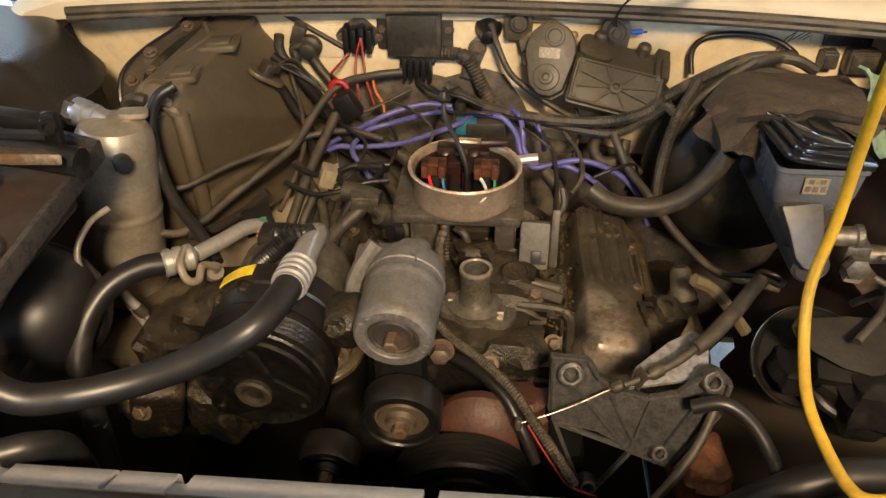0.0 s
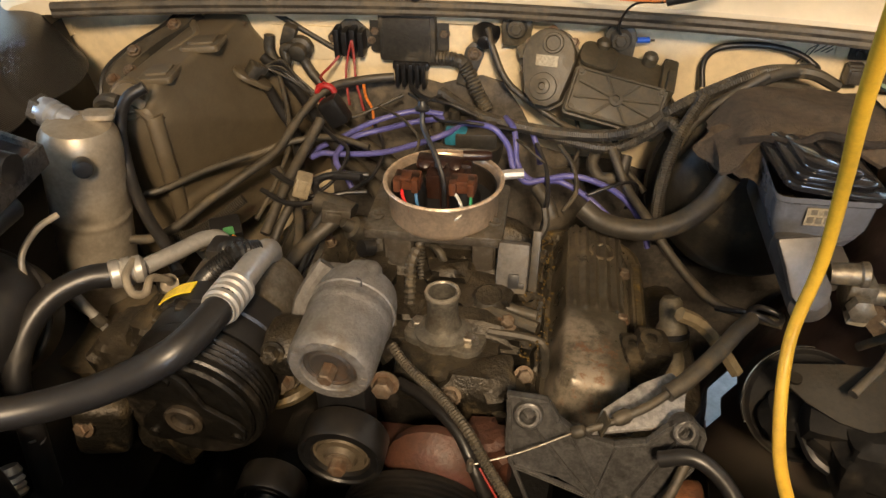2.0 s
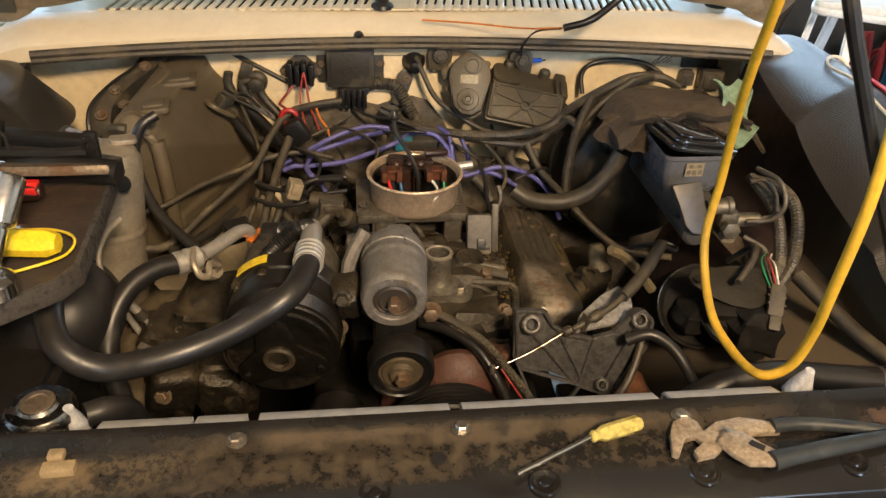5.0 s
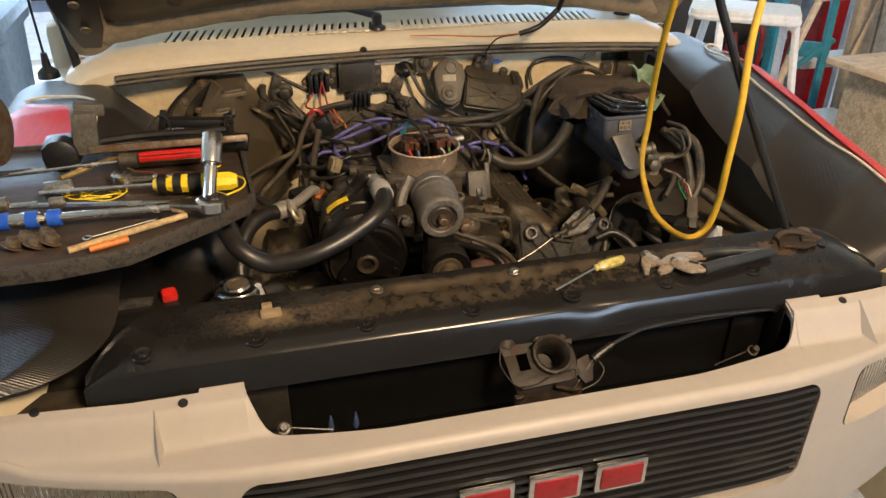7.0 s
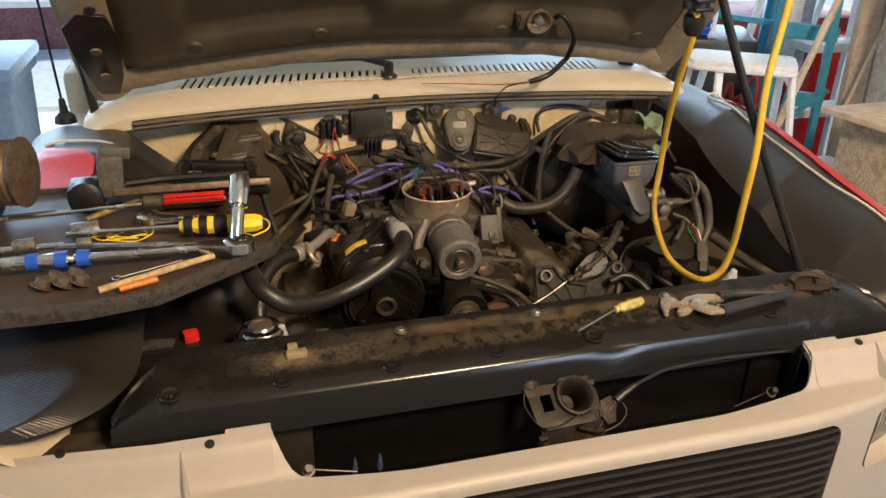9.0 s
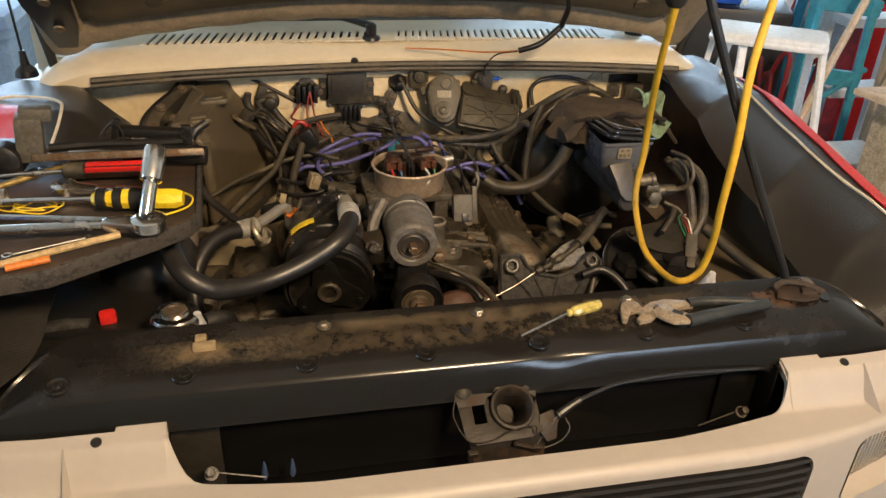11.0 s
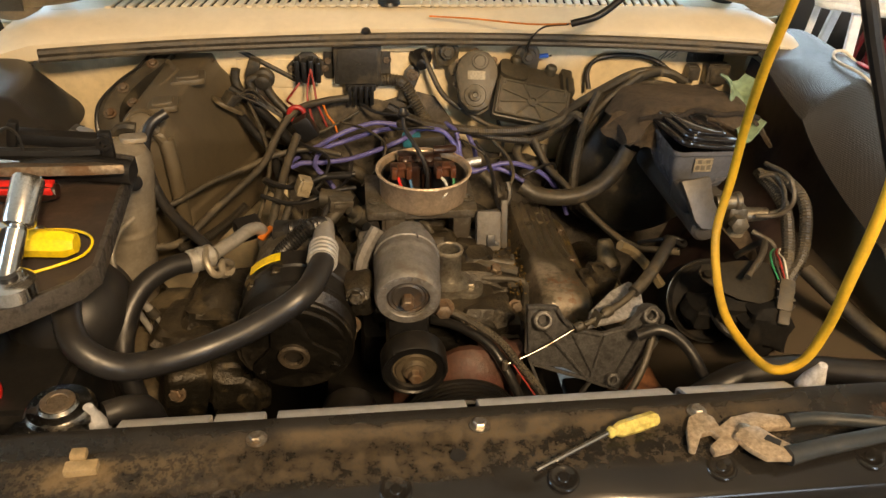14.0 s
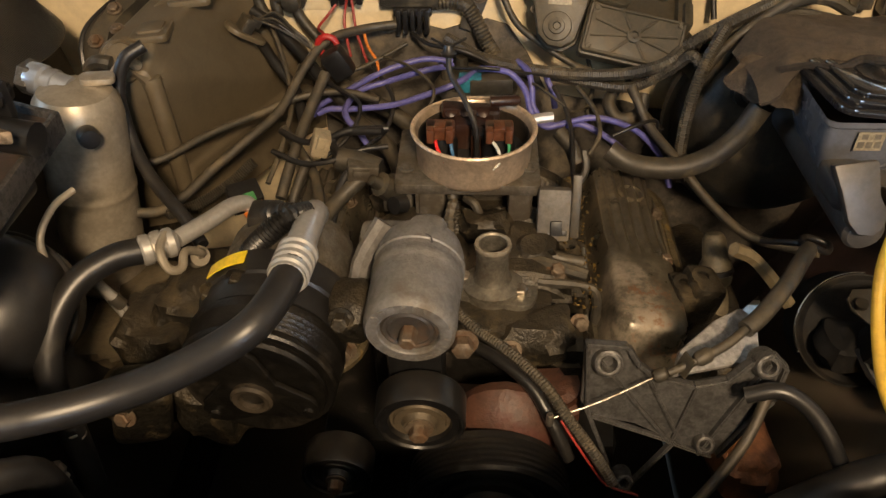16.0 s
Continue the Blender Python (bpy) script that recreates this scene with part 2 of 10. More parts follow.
PAPER = material("pale_paper_label", (0.66, 0.64, 0.58), 0.6, 0, (0.42, 0.38, 0.30), 0.35, 40, 0.02, vary=0.5)
FELT = material("brown_felt_pad", (0.082, 0.060, 0.040), 0.95, 0, (0.036, 0.027, 0.019), 0.4, 16, 0.9, 340, 0.25, (0.125, 0.094, 0.060))
WEAVE = weave_material("black_woven_vinyl", (0.025, 0.022, 0.019), 0.30)
REDBAND = weave_material("red_woven_vinyl", (0.62, 0.02, 0.03))
PIPING = material("cream_piping", (0.78, 0.70, 0.55), 0.5, vary=0.5)
GREENRAG = material("pale_green_cloth", (0.24, 0.34, 0.22), 0.9, 0, (0.16, 0.23, 0.14), 0.4, 20, 0.4)
TRAYTOP = wood_material("stained_brown_tray", (0.075, 0.048, 0.032), (0.03, 0.022, 0.018), 0.45)
TRAYEDGE = material("worn_dark_rim", (0.060, 0.053, 0.046), 0.45, 0, (0.016, 0.014, 0.012), 0.5, 110, 0.4, 300, 0.1, (0.08, 0.068, 0.052))
RESERVOIR = material("bluish_grey_plastic", (0.105, 0.110, 0.125), 0.26, 0, (0.22, 0.18, 0.115), 0.42, 10, 0.05, 240, 0.15, (0.24, 0.20, 0.13), vary=0.4)
CAPBLACK = material("glossy_black_lid", (0.013, 0.013, 0.015), 0.13, 0, (0.02, 0.02, 0.02), 0.2, 16, 0.01, 200, vary=0.5, coat=0.6)
DARKRED = material("maroon_primer", (0.040, 0.022, 0.020), 0.55, 0, (0.012, 0.010, 0.009), 0.50, 6, 0.1, 160, 0.08, (0.06, 0.045, 0.033), vary=0.7)
stains(DARKRED, (0.090, 0.070, 0.042), 14, 0.05, 0.6, {1: (-0.83, 0.22)})
CONCRETE = material("concrete_floor", (0.48, 0.48, 0.47), 0.75, 0, (0.24, 0.23, 0.21), 0.45, 3, 0.2, 90, vary=0.5)
PALECONCRETE = material("pale_concrete", (0.66, 0.76, 0.86), 0.8, 0, (0.60, 0.70, 0.79), 0.3, 1.5, 0.1, 60, vary=0.5)
LOWSHADE = material("firewall_shade_sheet", (0.085, 0.074, 0.060), 0.8, 0, (0.17, 0.14, 0.10), 0.40, 14, 0.5, 200)
DRYWALL = material("painted_wallboard", (0.62, 0.58, 0.50), 0.8, 0, (0.48, 0.44, 0.38), 0.3, 2.5, 0.05, 80, vary=0.5)
PINE = wood_material("weathered_pine", (0.64, 0.55, 0.44), (0.42, 0.35, 0.27), 0.65, (30, 30, 2.0))
PLY = wood_material("pale_plywood", (0.78, 0.64, 0.50), (0.62, 0.48, 0.35), 0.6, (3, 30, 30))
LADDERBLUE = material("blue_fibreglass", (0.05, 0.34, 0.52), 0.5, 0, (0.10, 0.30, 0.40), 0.3, 10, 0.05, vary=0.5)
LADDERWHITE = material("white_aluminium_paint", (0.84, 0.86, 0.88), 0.45, 0, (0.62, 0.64, 0.66), 0.2, 10, 0.02, 120, vary=0.3)
BINGREY = material("grey_plastic_bin", (0.48, 0.62, 0.88), 0.5, 0, (0.41, 0.53, 0.76), 0.3, 6, 0.03, vary=0.5)
BLUEP = material("blue_plastic", (0.02, 0.11, 0.62), 0.4, 0, (0.02, 0.07, 0.4), 0.3, 16, 0.03, vary=0.5)
GLASS = glass_material("window_glass", (0.72, 0.80, 0.84))
LENS = material("ribbed_headlamp_glass", (0.30, 0.29, 0.275), 0.10, 0.55, (0.20, 0.19, 0.175), 0.25, 12, 0.02, 60, coat=0.6, vary=0.5)
LINER = material("dusty_hood_liner", (0.056, 0.045, 0.027), 0.55, 0, (0.095, 0.076, 0.047), 0.4, 5, 0.2, 120, vary=0.5)
GRILLEBLACK = material("satin_black_grille", (0.016, 0.016, 0.017), 0.4, 0, (0.04, 0.036, 0.03), 0.3, 20, 0.05, vary=0.5)
LATCHMETAL = material("dirty_latch_steel", (0.022, 0.017, 0.012), 0.5, 0.2, (0.046, 0.025, 0.013), 0.4, 26, 0.3, 280, 0.1, (0.05, 0.036, 0.023), spec=0.35)
PLATEDCUP = material("dusty_plated_cup", (0.55, 0.47, 0.34), 0.35, 0.7, (0.25, 0.19, 0.12), 0.4, 40, 0.1)
HEADGLASS = glass_material("ribbed_lamp_glass", (0.92, 0.92, 0.88), 0.05)
GOLD = material("gold_flakes", (0.20, 0.13, 0.035), 0.45, 0.4, (0.08, 0.05, 0.02), 0.5, 60, 0.5)


# ---- mesh helpers ----
def bm_new():
    return bmesh.new()


def rot3(rx=0, ry=0, rz=0):
    return Euler((radians(rx), radians(ry), radians(rz))).to_matrix().to_4x4()


def box(bm, c, s, bev=0.0, rot=(0, 0, 0), seg=2):
    t = bmesh.new()
    bmesh.ops.create_cube(t, size=1)
    bmesh.ops.scale(t, vec=s, verts=t.verts)
    if bev:
        bmesh.ops.bevel(t, geom=t.edges[:], offset=min(bev, 0.49 * min(s)), segments=seg, profile=0.6, affect="EDGES")
    bmesh.ops.transform(t, matrix=Matrix.Translation(c) @ rot3(*rot), verts=t.verts)
    join(bm, t)


def join(bm, t):
    me = bpy.data.meshes.new("tmp")
    t.to_mesh(me)
    t.free()
    bm.from_mesh(me)
    bpy.data.meshes.remove(me)


def axis_frame(p0, p1):
    p0, p1 = Vector(p0), Vector(p1)
    return Matrix.Translation(p0) @ (p1 - p0).to_track_quat("Z", "Y").to_matrix().to_4x4()


def lathe(bm, prof, p0, p1, n=24, cap=True):
    """A turned shape: (radius, height) pairs along the axis from p0 towards p1, heights in metres."""
    m = axis_frame(p0, p1)
    rings = []
    for r, h in prof:
        rings.append([bm.verts.new(m @ Vector((r * math.cos(2 * math.pi * i / n), r * math.sin(2 * math.pi * i / n), h))) for i in range(n)])
    for a, b in zip(rings, rings[1:]):
        for i in range(n):
            bm.faces.new((a[i], a[(i + 1) % n], b[(i + 1) % n], b[i]))
    if cap:
        if prof[0][0] > 1e-5:
            bm.faces.new(rings[0][::-1])
        if prof[-1][0] > 1e-5:
            bm.faces.new(rings[-1])


def cyl(bm, p0, p1, r0, r1=None, n=16, bev=0.0):
    r1 = r0 if r1 is None else r1
    h = (Vector(p1) - Vector(p0)).length
    if bev:
        prof = [(r0 - bev, 0), (r0, bev), (r1, h - bev), (r1 - bev, h)]
    else:
        prof = [(r0, 0), (r1, h)]
    lathe(bm, prof, p0, p1, n)


def spline(pts, k=5):
    p = [Vector(a) for a in pts]
    p = [2 * p[0] - p[1]] + p + [2 * p[-1] - p[-2]]
    out = []
    for i in range(1, len(p) - 2):
        for j in range(k):
            t = j / k
            a, b, c, d = p[i - 1], p[i], p[i + 1], p[i + 2]
            out.append(0.5 * (2 * b + (c - a) * t + (2 * a - 5 * b + 4 * c - d) * t * t + (3 * b - a - 3 * c + d) * t ** 3))
    out.append(p[-2])
    return out


def tube(bm, pts, r, n=8, k=5, ribs=0.0, pitch=0.004, r_end=None):
    """A hose, lead or rod along smooth control points; ribs: relief of a corrugated sleeve."""
    path = spline(pts, k) if k > 1 else [Vector(p) for p in pts]
    if ribs:
        fine = [path[0]]
        for a, b in zip(path, path[1:]):
            steps = max(1, int((b - a).length / (pitch / 2)))
            fine += [a.lerp(b, (s + 1) / steps) for s in range(steps)]
        path = fine
    up = None
    rings = []
    for i, p in enumerate(path):
        d = (path[min(i + 1, len(path) - 1)] - path[max(i - 1, 0)]).normalized()
        if up is None:
            up = d.orthogonal().normalized()
        up = (up - d * up.dot(d)).normalized()
        side = d.cross(up)
        rr = r if r_end is None else r + (r_end - r) * i / (len(path) - 1)
        if ribs:
            rr += ribs * (1 if i % 2 else -1)
        rings.append([bm.verts.new(p + rr * (up * math.cos(2 * math.pi * j / n) + side * math.sin(2 * math.pi * j / n))) for j in range(n)])
    for a, b in zip(rings, rings[1:]):
        for j in range(n):
            bm.faces.new((a[j], a[(j + 1) % n], b[(j + 1) % n], b[j]))
    bm.faces.new(rings[0][::-1])
    bm.faces.new(rings[-1])


def plate(bm, poly, thick, m=Matrix(), bev=0.0):
    """A flat plate: a polygon in its own x-y plane, thickened along its z, at the pose m."""
    t = bmesh.new()
    f = t.faces.new([t.verts.new((x, y, 0)) for x, y in poly])
    g = bmesh.ops.extrude_face_region(t, geom=[f])
    bmesh.ops.translate(t, vec=(0, 0, thick), verts=[v for v in g["geom"] if isinstance(v, bmesh.types.BMVert)])
    bmesh.ops.recalc_face_normals(t, faces=t.faces[:])
    if bev:
        bmesh.ops.bevel(t, geom=[e for e in t.edges if e.calc_face_angle(0) > 0.5], offset=bev, segments=2, profile=0.6, affect="EDGES")
    bmesh.ops.transform(t, matrix=m, verts=t.verts)
    join(bm, t)


def round_poly(w, h, r, n=5):
    out = []
    for cx, cy, a0 in ((w / 2 - r, h / 2 - r, 0), (-w / 2 + r, h / 2 - r, 90), (-w / 2 + r, -h / 2 + r, 180), (w / 2 - r, -h / 2 + r, 270)):
        for i in range(n + 1):
            a = radians(a0 + 90 * i / n)
            out.append((cx + r * math.cos(a), cy + r * math.sin(a)))
    return out


def sheet(bm, rows, thick=0.0):
    """A surface through rows of points, thickened to a shell along its normals."""
    t = bmesh.new()
    g = [[t.verts.new(p) for p in row] for row in rows]
    for a, b in zip(g, g[1:]):
        for i in range(len(a) - 1):
            t.faces.new((a[i], a[i + 1], b[i + 1], b[i]))
    bmesh.ops.recalc_face_normals(t, faces=t.faces[:])
    if thick:
        bmesh.ops.solidify(t, geom=t.faces[:], thickness=thick)
    join(bm, t)


def link_mesh(name, bm, mat, smooth=35):
    bmesh.ops.remove_doubles(bm, verts=bm.verts, dist=1e-6) if len(bm.verts) < 3000 else None
    me = bpy.data.meshes.new(name)
    bm.to_mesh(me)
    bm.free()
    me.materials.append(mat)
    if smooth:
        me.polygons.foreach_set("use_smooth", [True] * len(me.polygons))
        me.set_sharp_from_angle(angle=radians(smooth))
    return new(name, me)


def thing(name, base, label, category, group="", kind=""):
    ob = new(name)
    ob.empty_display_size = 0.02
    ob.location = base
    return tagged(ob, label, category, group, kind)


def base_of(ob):
    b = Vector(ob.location)
    while ob.parent:
        ob = ob.parent
        b += Vector(ob.location)
    return b


def part(name, bm, mat, parent, label="", smooth=35):
    """One mesh, built in world places, as a part of a thing or of a part."""
    bmesh.ops.translate(bm, vec=-base_of(parent), verts=bm.verts)
    ob = link_mesh(name, bm, mat, smooth)
    ob.parent = parent
    if label:
        ob["label"] = label
    return ob


def single(name, bm, mat, label, category, group="", kind="", smooth=35):
    """A thing of one mesh, with its origin at its base."""
    lo = [min(v.co[i] for v in bm.verts) for i in range(3)]
    hi = [max(v.co[i] for v in bm.verts) for i in range(3)]
    b = Vector(((lo[0] + hi[0]) / 2, (lo[1] + hi[1]) / 2, lo[2]))
    bmesh.ops.translate(bm, vec=-b, verts=bm.verts)
    ob = link_mesh(name, bm, mat, smooth)
    ob.location = b
    return tagged(ob, label, category, group, kind)


def hexbolt(bm, p, d, r=0.007, h=0.006, washer=True):
    p, d = Vector(p), Vector(d).normalized()
    if washer:
        lathe(bm, [(r * 1.45, 0), (r * 1.45, 0.0015), (r, 0.0016)], p, p + d, 16)
    lathe(bm, [(r, 0.001), (r, h), (r * 0.8, h + 0.001)], p, p + d, 6)


def bolt(parent, p, d=(0, 0, 1), r=0.007, h=0.006, mat=None, label=""):
    bm = bm_new()
    hexbolt(bm, p, d, r, h)
    return part("bolt", bm, mat or STEEL, parent, label, 30)


def hose(name, pts, r, mat, label, category="hose", n=10, k=5, ribs=0.0, group="", pitch=0.004):
    bm = bm_new()
    tube(bm, pts, r, n, k, ribs, pitch)
    return single(name, bm, mat, label, category, group, smooth=60 if not ribs else 25)


# ---- garage ----
def room_box(name, c, s, mat, label, category):
    bm = bm_new()
    box(bm, c, s)
    return single(name, bm, mat, label, category, kind="structure", smooth=0)


room_box("floor", (0, 1.0, -0.06), (6.4, 9.0, 0.12), CONCRETE, "worn grey concrete garage floor", "floor")
room_box("ceiling", (0, 1.0, 2.76), (6.4, 9.0, 0.12), DRYWALL, "plain painted garage ceiling", "ceiling")
# South wall, with an unseen window added round the front fill.
bm = bm_new()
for c, s in (((-1.03, -3.45, 1.35), (4.34, 0.12, 2.70)), ((2.93, -3.45, 1.35), (0.54, 0.12, 2.70)), ((1.90, -3.45, 0.62), (1.52, 0.12, 1.24)), ((1.90, -3.45, 2.47), (1.52, 0.12, 0.46))):
    box(bm, c, s)
single("wall_south", bm, DRYWALL, "plain painted garage wall with an added window", "wall", kind="structure", smooth=0)
bm = bm_new()
for c, s in (((1.165, -3.45, 1.74), (0.05, 0.10, 1.0)), ((2.635, -3.45, 1.74), (0.05, 0.10, 1.0)), ((1.90, -3.45, 1.265), (1.42, 0.10, 0.05)), ((1.90, -3.45, 2.215), (1.42, 0.10, 0.05)), ((1.90, -3.45, 1.74), (0.04, 0.05, 0.90))):
    box(bm, c, s, 0.006)
single("added_window_2", bm, LADDERWHITE, "plain white framed window added for fill light", "window", kind="structure")
# East wall; the side opening is added for the sheen lamp.
bm = bm_new()
for c, s in (((3.15, -0.04, 1.35), (0.12, 6.68, 2.70)), ((3.15, 5.34, 1.35), (0.12, 0.08, 2.70)), ((3.15, 4.30, 2.42), (0.12, 2.00, 0.56))):
    box(bm, c, s)
single("wall_east", bm, DRYWALL, "plain painted garage wall with an added side opening", "wall", kind="structure", smooth=0)
# West wall, left open for the added fill light's window.
bm = bm_new()
for c, s in (((-3.15, -1.79, 1.35), (0.12, 3.18, 2.70)), ((-3.15, 3.29, 1.35), (0.12, 4.18, 2.70)), ((-3.15, 0.50, 0.60), (0.12, 1.40, 1.20)), ((-3.15, 0.50, 2.45), (0.12, 1.40, 0.50))):
    box(bm, c, s)
single("wall_west", bm, DRYWALL, "plain painted garage wall with an added window", "wall", kind="structure", smooth=0)
bm = bm_new()
for c, s in (((-3.15, -0.175, 1.70), (0.10, 0.05, 1.0)), ((-3.15, 1.175, 1.70), (0.10, 0.05, 1.0)), ((-3.15, 0.50, 1.225), (0.10, 1.30, 0.05)), ((-3.15, 0.50, 2.175), (0.10, 1.30, 0.05)), ((-3.15, 0.50, 1.70), (0.05, 0.04, 0.90))):
    box(bm, c, s, 0.006)
single("added_window_1", bm, LADDERWHITE, "plain white framed window added for fill light", "window", kind="structure")
bm = bm_new()
for c, s in (((-3.0, 5.44, 1.35), (0.18, 0.12, 2.7)), ((3.0, 5.44, 1.35), (0.18, 0.12, 2.7)), ((0, 5.44, 2.575), (5.82, 0.12, 0.25))):
    box(bm, c, s)
single("wall_north", bm, DRYWALL, "garage wall with an open vehicle door", "wall", kind="structure", smooth=0)
bm = bm_new()
box(bm, (0, 20, -0.18), (400, 400, 0.1))
single("ground", bm, PALECONCRETE, "sunlit pale concrete driveway outside", "ground", kind="structure", smooth=0)

bm = bm_new()
box(bm, (-4.6, 8.3, 0.05), (7.0, 0.25, 0.48), 0.01)
single("garden_wall", bm, material("faded_maroon_brick", (0.26, 0.12, 0.13), 0.85, 0, (0.18, 0.085, 0.09), 0.45, 5, 0.3, 60), "low faded maroon garden wall across the drive", "wall", kind="structure", smooth=0)
bm = bm_new()
box(bm, (-4.6, 8.3, 0.32), (7.1, 0.34, 0.06), 0.01)
single("wall_coping", bm, LADDERWHITE, "white coping on the garden wall", "coping", kind="structure", smooth=0)

# ---- truck ----
truck = thing("truck", (0, 1.4, 0), "white pickup truck with its hood propped open", "truck")


def front_y(x):
    a = abs(x)
    return 0.112 + 0.55 * max(0.0, min(a, 0.68) - 0.27) ** 2 + 0.10 * max(0.0, a - 0.68)


def xs(a, b, n):
    return [a + (b - a) * i / n for i in range(n + 1)]



def ease(a, b, v):
    k = max(0.0, min(1.0, (v - a) / (b - a)))
    return k * k * (3 - 2 * k)


# firewall
bm = bm_new()
box(bm, (0, 1.119, 0.85), (1.30, 0.014, 0.66), 0.003)
box(bm, (0, 1.108, 1.135), (1.24, 0.012, 0.012), 0.004)
for px, pz, w, h in ((-0.24, 1.09, 0.10, 0.05), (0.52, 1.125, 0.09, 0.04)):
    box(bm, (px, 1.112, pz), (w, 0.006, h), 0.003)
box(bm, (0, 1.1115, 1.135), (0.02, 0.002, 0.002))
firewall = part("firewall", bm, FIREWALL, truck, "dusty white painted firewall panel")

# Ragged darker sheet: the shade on the lower firewall, made as a part.
bm = bm_new()
rnd = random.Random(5)
rows = []
top = [1.030 - 0.110 * ease(0.03, 0.12, x) + 0.016 * math.sin(9.1 * x + 1) + 0.012 * rnd.random() for x in xs(-0.22, 0.60, 28)]
sheet(bm, [[(x, 1.1105 - 0.010 * (1 if k else 0) - 0.004 * rnd.random(), z * (1 - k / 5) + 0.55 * k / 5) for x, z in zip(xs(-0.22, 0.60, 28), top)] for k in range(6)], 0.004)
part("low_shade_sheet", bm, LOWSHADE, truck, "dark sheet low on the firewall, standing in for shade")

# cowl: the lip behind the hood seal, the louvred top and its two ends
def cowl_top(x, y):
    return 1.168 + 0.030 * min(1, (y - 1.03) / 0.06) ** 0.6 + 0.02 * max(0, y - 1.10) - 0.055 * max(0, abs(x) - 0.30) ** 2 - 4.0 * max(0, abs(x) - 0.57) ** 2


bm = bm_new()
rows = []
for y in (1.034, 1.036, 1.042, 1.055, 1.075, 1.095):
    rows.append([(x, y + 0.05 - 0.14 * abs(x) ** 1.6, cowl_top(x, y)) for x in xs(-0.66, 0.66, 32)])
rows.insert(0, [(x, 1.036 + 0.05 - 0.14 * abs(x) ** 1.6, 1.150 - 0.055 * max(0, abs(x) - 0.30) ** 2) for x in xs(-0.66, 0.66, 32)])
rows.append([(x, 1.125, cowl_top(x, 1.12)) for x in xs(-0.66, 0.66, 32)])
sheet(bm, rows, 0.0015)
cowl = part("cowl_panel", bm, CREAM, truck, "cream painted cowl below the windshield")
for a, b in ((-0.66, -0.475), (-0.035, 0.02), (0.475, 0.66)):
    bm = bm_new()
    sheet(bm, [[(x, y, cowl_top(x, 1.12) + 0.02 * (y - 1.12)) for x in xs(a, b, 6)] for y in (1.1255, 1.16, 1.20)], 0.0015)
    part("louvre_bridge", bm, CREAM, truck)
bm = bm_new()
sheet(bm, [[(x, y, cowl_top(x, 1.12) + 0.02 * (y - 1.12)) for x in xs(-0.66, 0.66, 24)] for y in (1.2005, 1.24, 1.29)], 0.0015)
part("cowl_rear", bm, CREAM, truck)
# Brown sheet whose colour gives the gaps between slats their shade.
bm = bm_new()
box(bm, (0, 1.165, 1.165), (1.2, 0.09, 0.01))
part("cowl_duct", bm, material("shaded_duct", (0.10, 0.085, 0.06), 0.8, 0, (0.04, 0.035, 0.028), 0.5, 14, 0.2), truck, "brown sheet coloured as the shade under the louvres")
slat = None
for a, b, n in ((-0.475, -0.035, 26), (0.02, 0.475, 30)):
    for i in range(n + 1):
        x = a + (b - a) * i / n
        bm = bm_new()
        box(bm, (0, 0, 0), (0.0108, 0.078, 0.005), 0.0014, (0, 0, -9), 1)
        if slat is None:
            me = link_mesh("slat", bm, CREAM)
            slat = me
        else:
            bm.free()
            me = new("slat", slat.data)
        me.parent = cowl
        me.location = Vector((x, 1.162, cowl_top(x, 1.12) + 0.0005)) - base_of(truck)
bm = bm_new()
pts = [(x, 1.030 + 0.05 - 0.14 * abs(x) ** 1.6, 1.162 - 0.055 * max(0, abs(x) - 0.30) ** 2) for x in xs(-0.565, 0.605, 20)]
tube(bm, pts, 0.007, 8, 2)
tube(bm, [(x, y - 0.001, z - 0.009) for x, y, z in pts], 0.0055, 8, 2)
part("hood_seal", bm, SEALRUBBER, truck, "dusty brown rubber hood seal strip")
for x in (-0.074,):
    bm = bm_new()
    lathe(bm, [(0.009, 0), (0.007, 0.006), (0.004, 0.009)], (x, 1.083, 1.168), (x, 1.05, 1.20), 12)
    part("bump_stop", bm, BLACK, truck)
for x, y in ((-0.033, 1.138), (0.560, 1.165)):
    bm = bm_new()
    lathe(bm, [(0.020, 0), (0.018, 0.006), (0.011, 0.010), (0.011, 0.03), (0.006, 0.034)], (x, y, cowl_top(x, 1.12)), (x, y, 2), 16)
    part("wiper_pivot", bm, BLACK, truck)

# windshield and cab shell
bm = bm_new()
sheet(bm, [[(x * (1 - 0.10 * v), 1.30 + 0.33 * v + 0.10 * (x / 0.7) ** 2, 1.185 + 0.50 * v - 0.02 * (x / 0.7) ** 2) for x in xs(-0.66, 0.66, 14)] for v in xs(0, 1, 4)], 0.005)
shield = part("windshield", bm, GLASS, truck, "tinted windshield with reflections")
shield.visible_shadow = False
bm = bm_new()
sheet(bm, [[(x * (1 - 0.10 * v), 1.296 + 0.33 * v + 0.10 * (x / 0.7) ** 2, 1.182 + 0.50 * v - 0.02 * (x / 0.7) ** 2) for x in xs(-0.69, 0.69, 14)] for v in (0, 0.03)], 0.006)
part("windshield_trim", bm, BLACK, truck)
bm = bm_new()
box(bm, (0, 1.62, 1.13), (1.30, 0.50, 0.05), 0.02)
part("dashboard", bm, DUSTY, truck, "dull dashboard behind the glass")
bm = bm_new()
box(bm, (0, 2.75, 1.67), (1.24, 2.1, 0.04), 0.018)
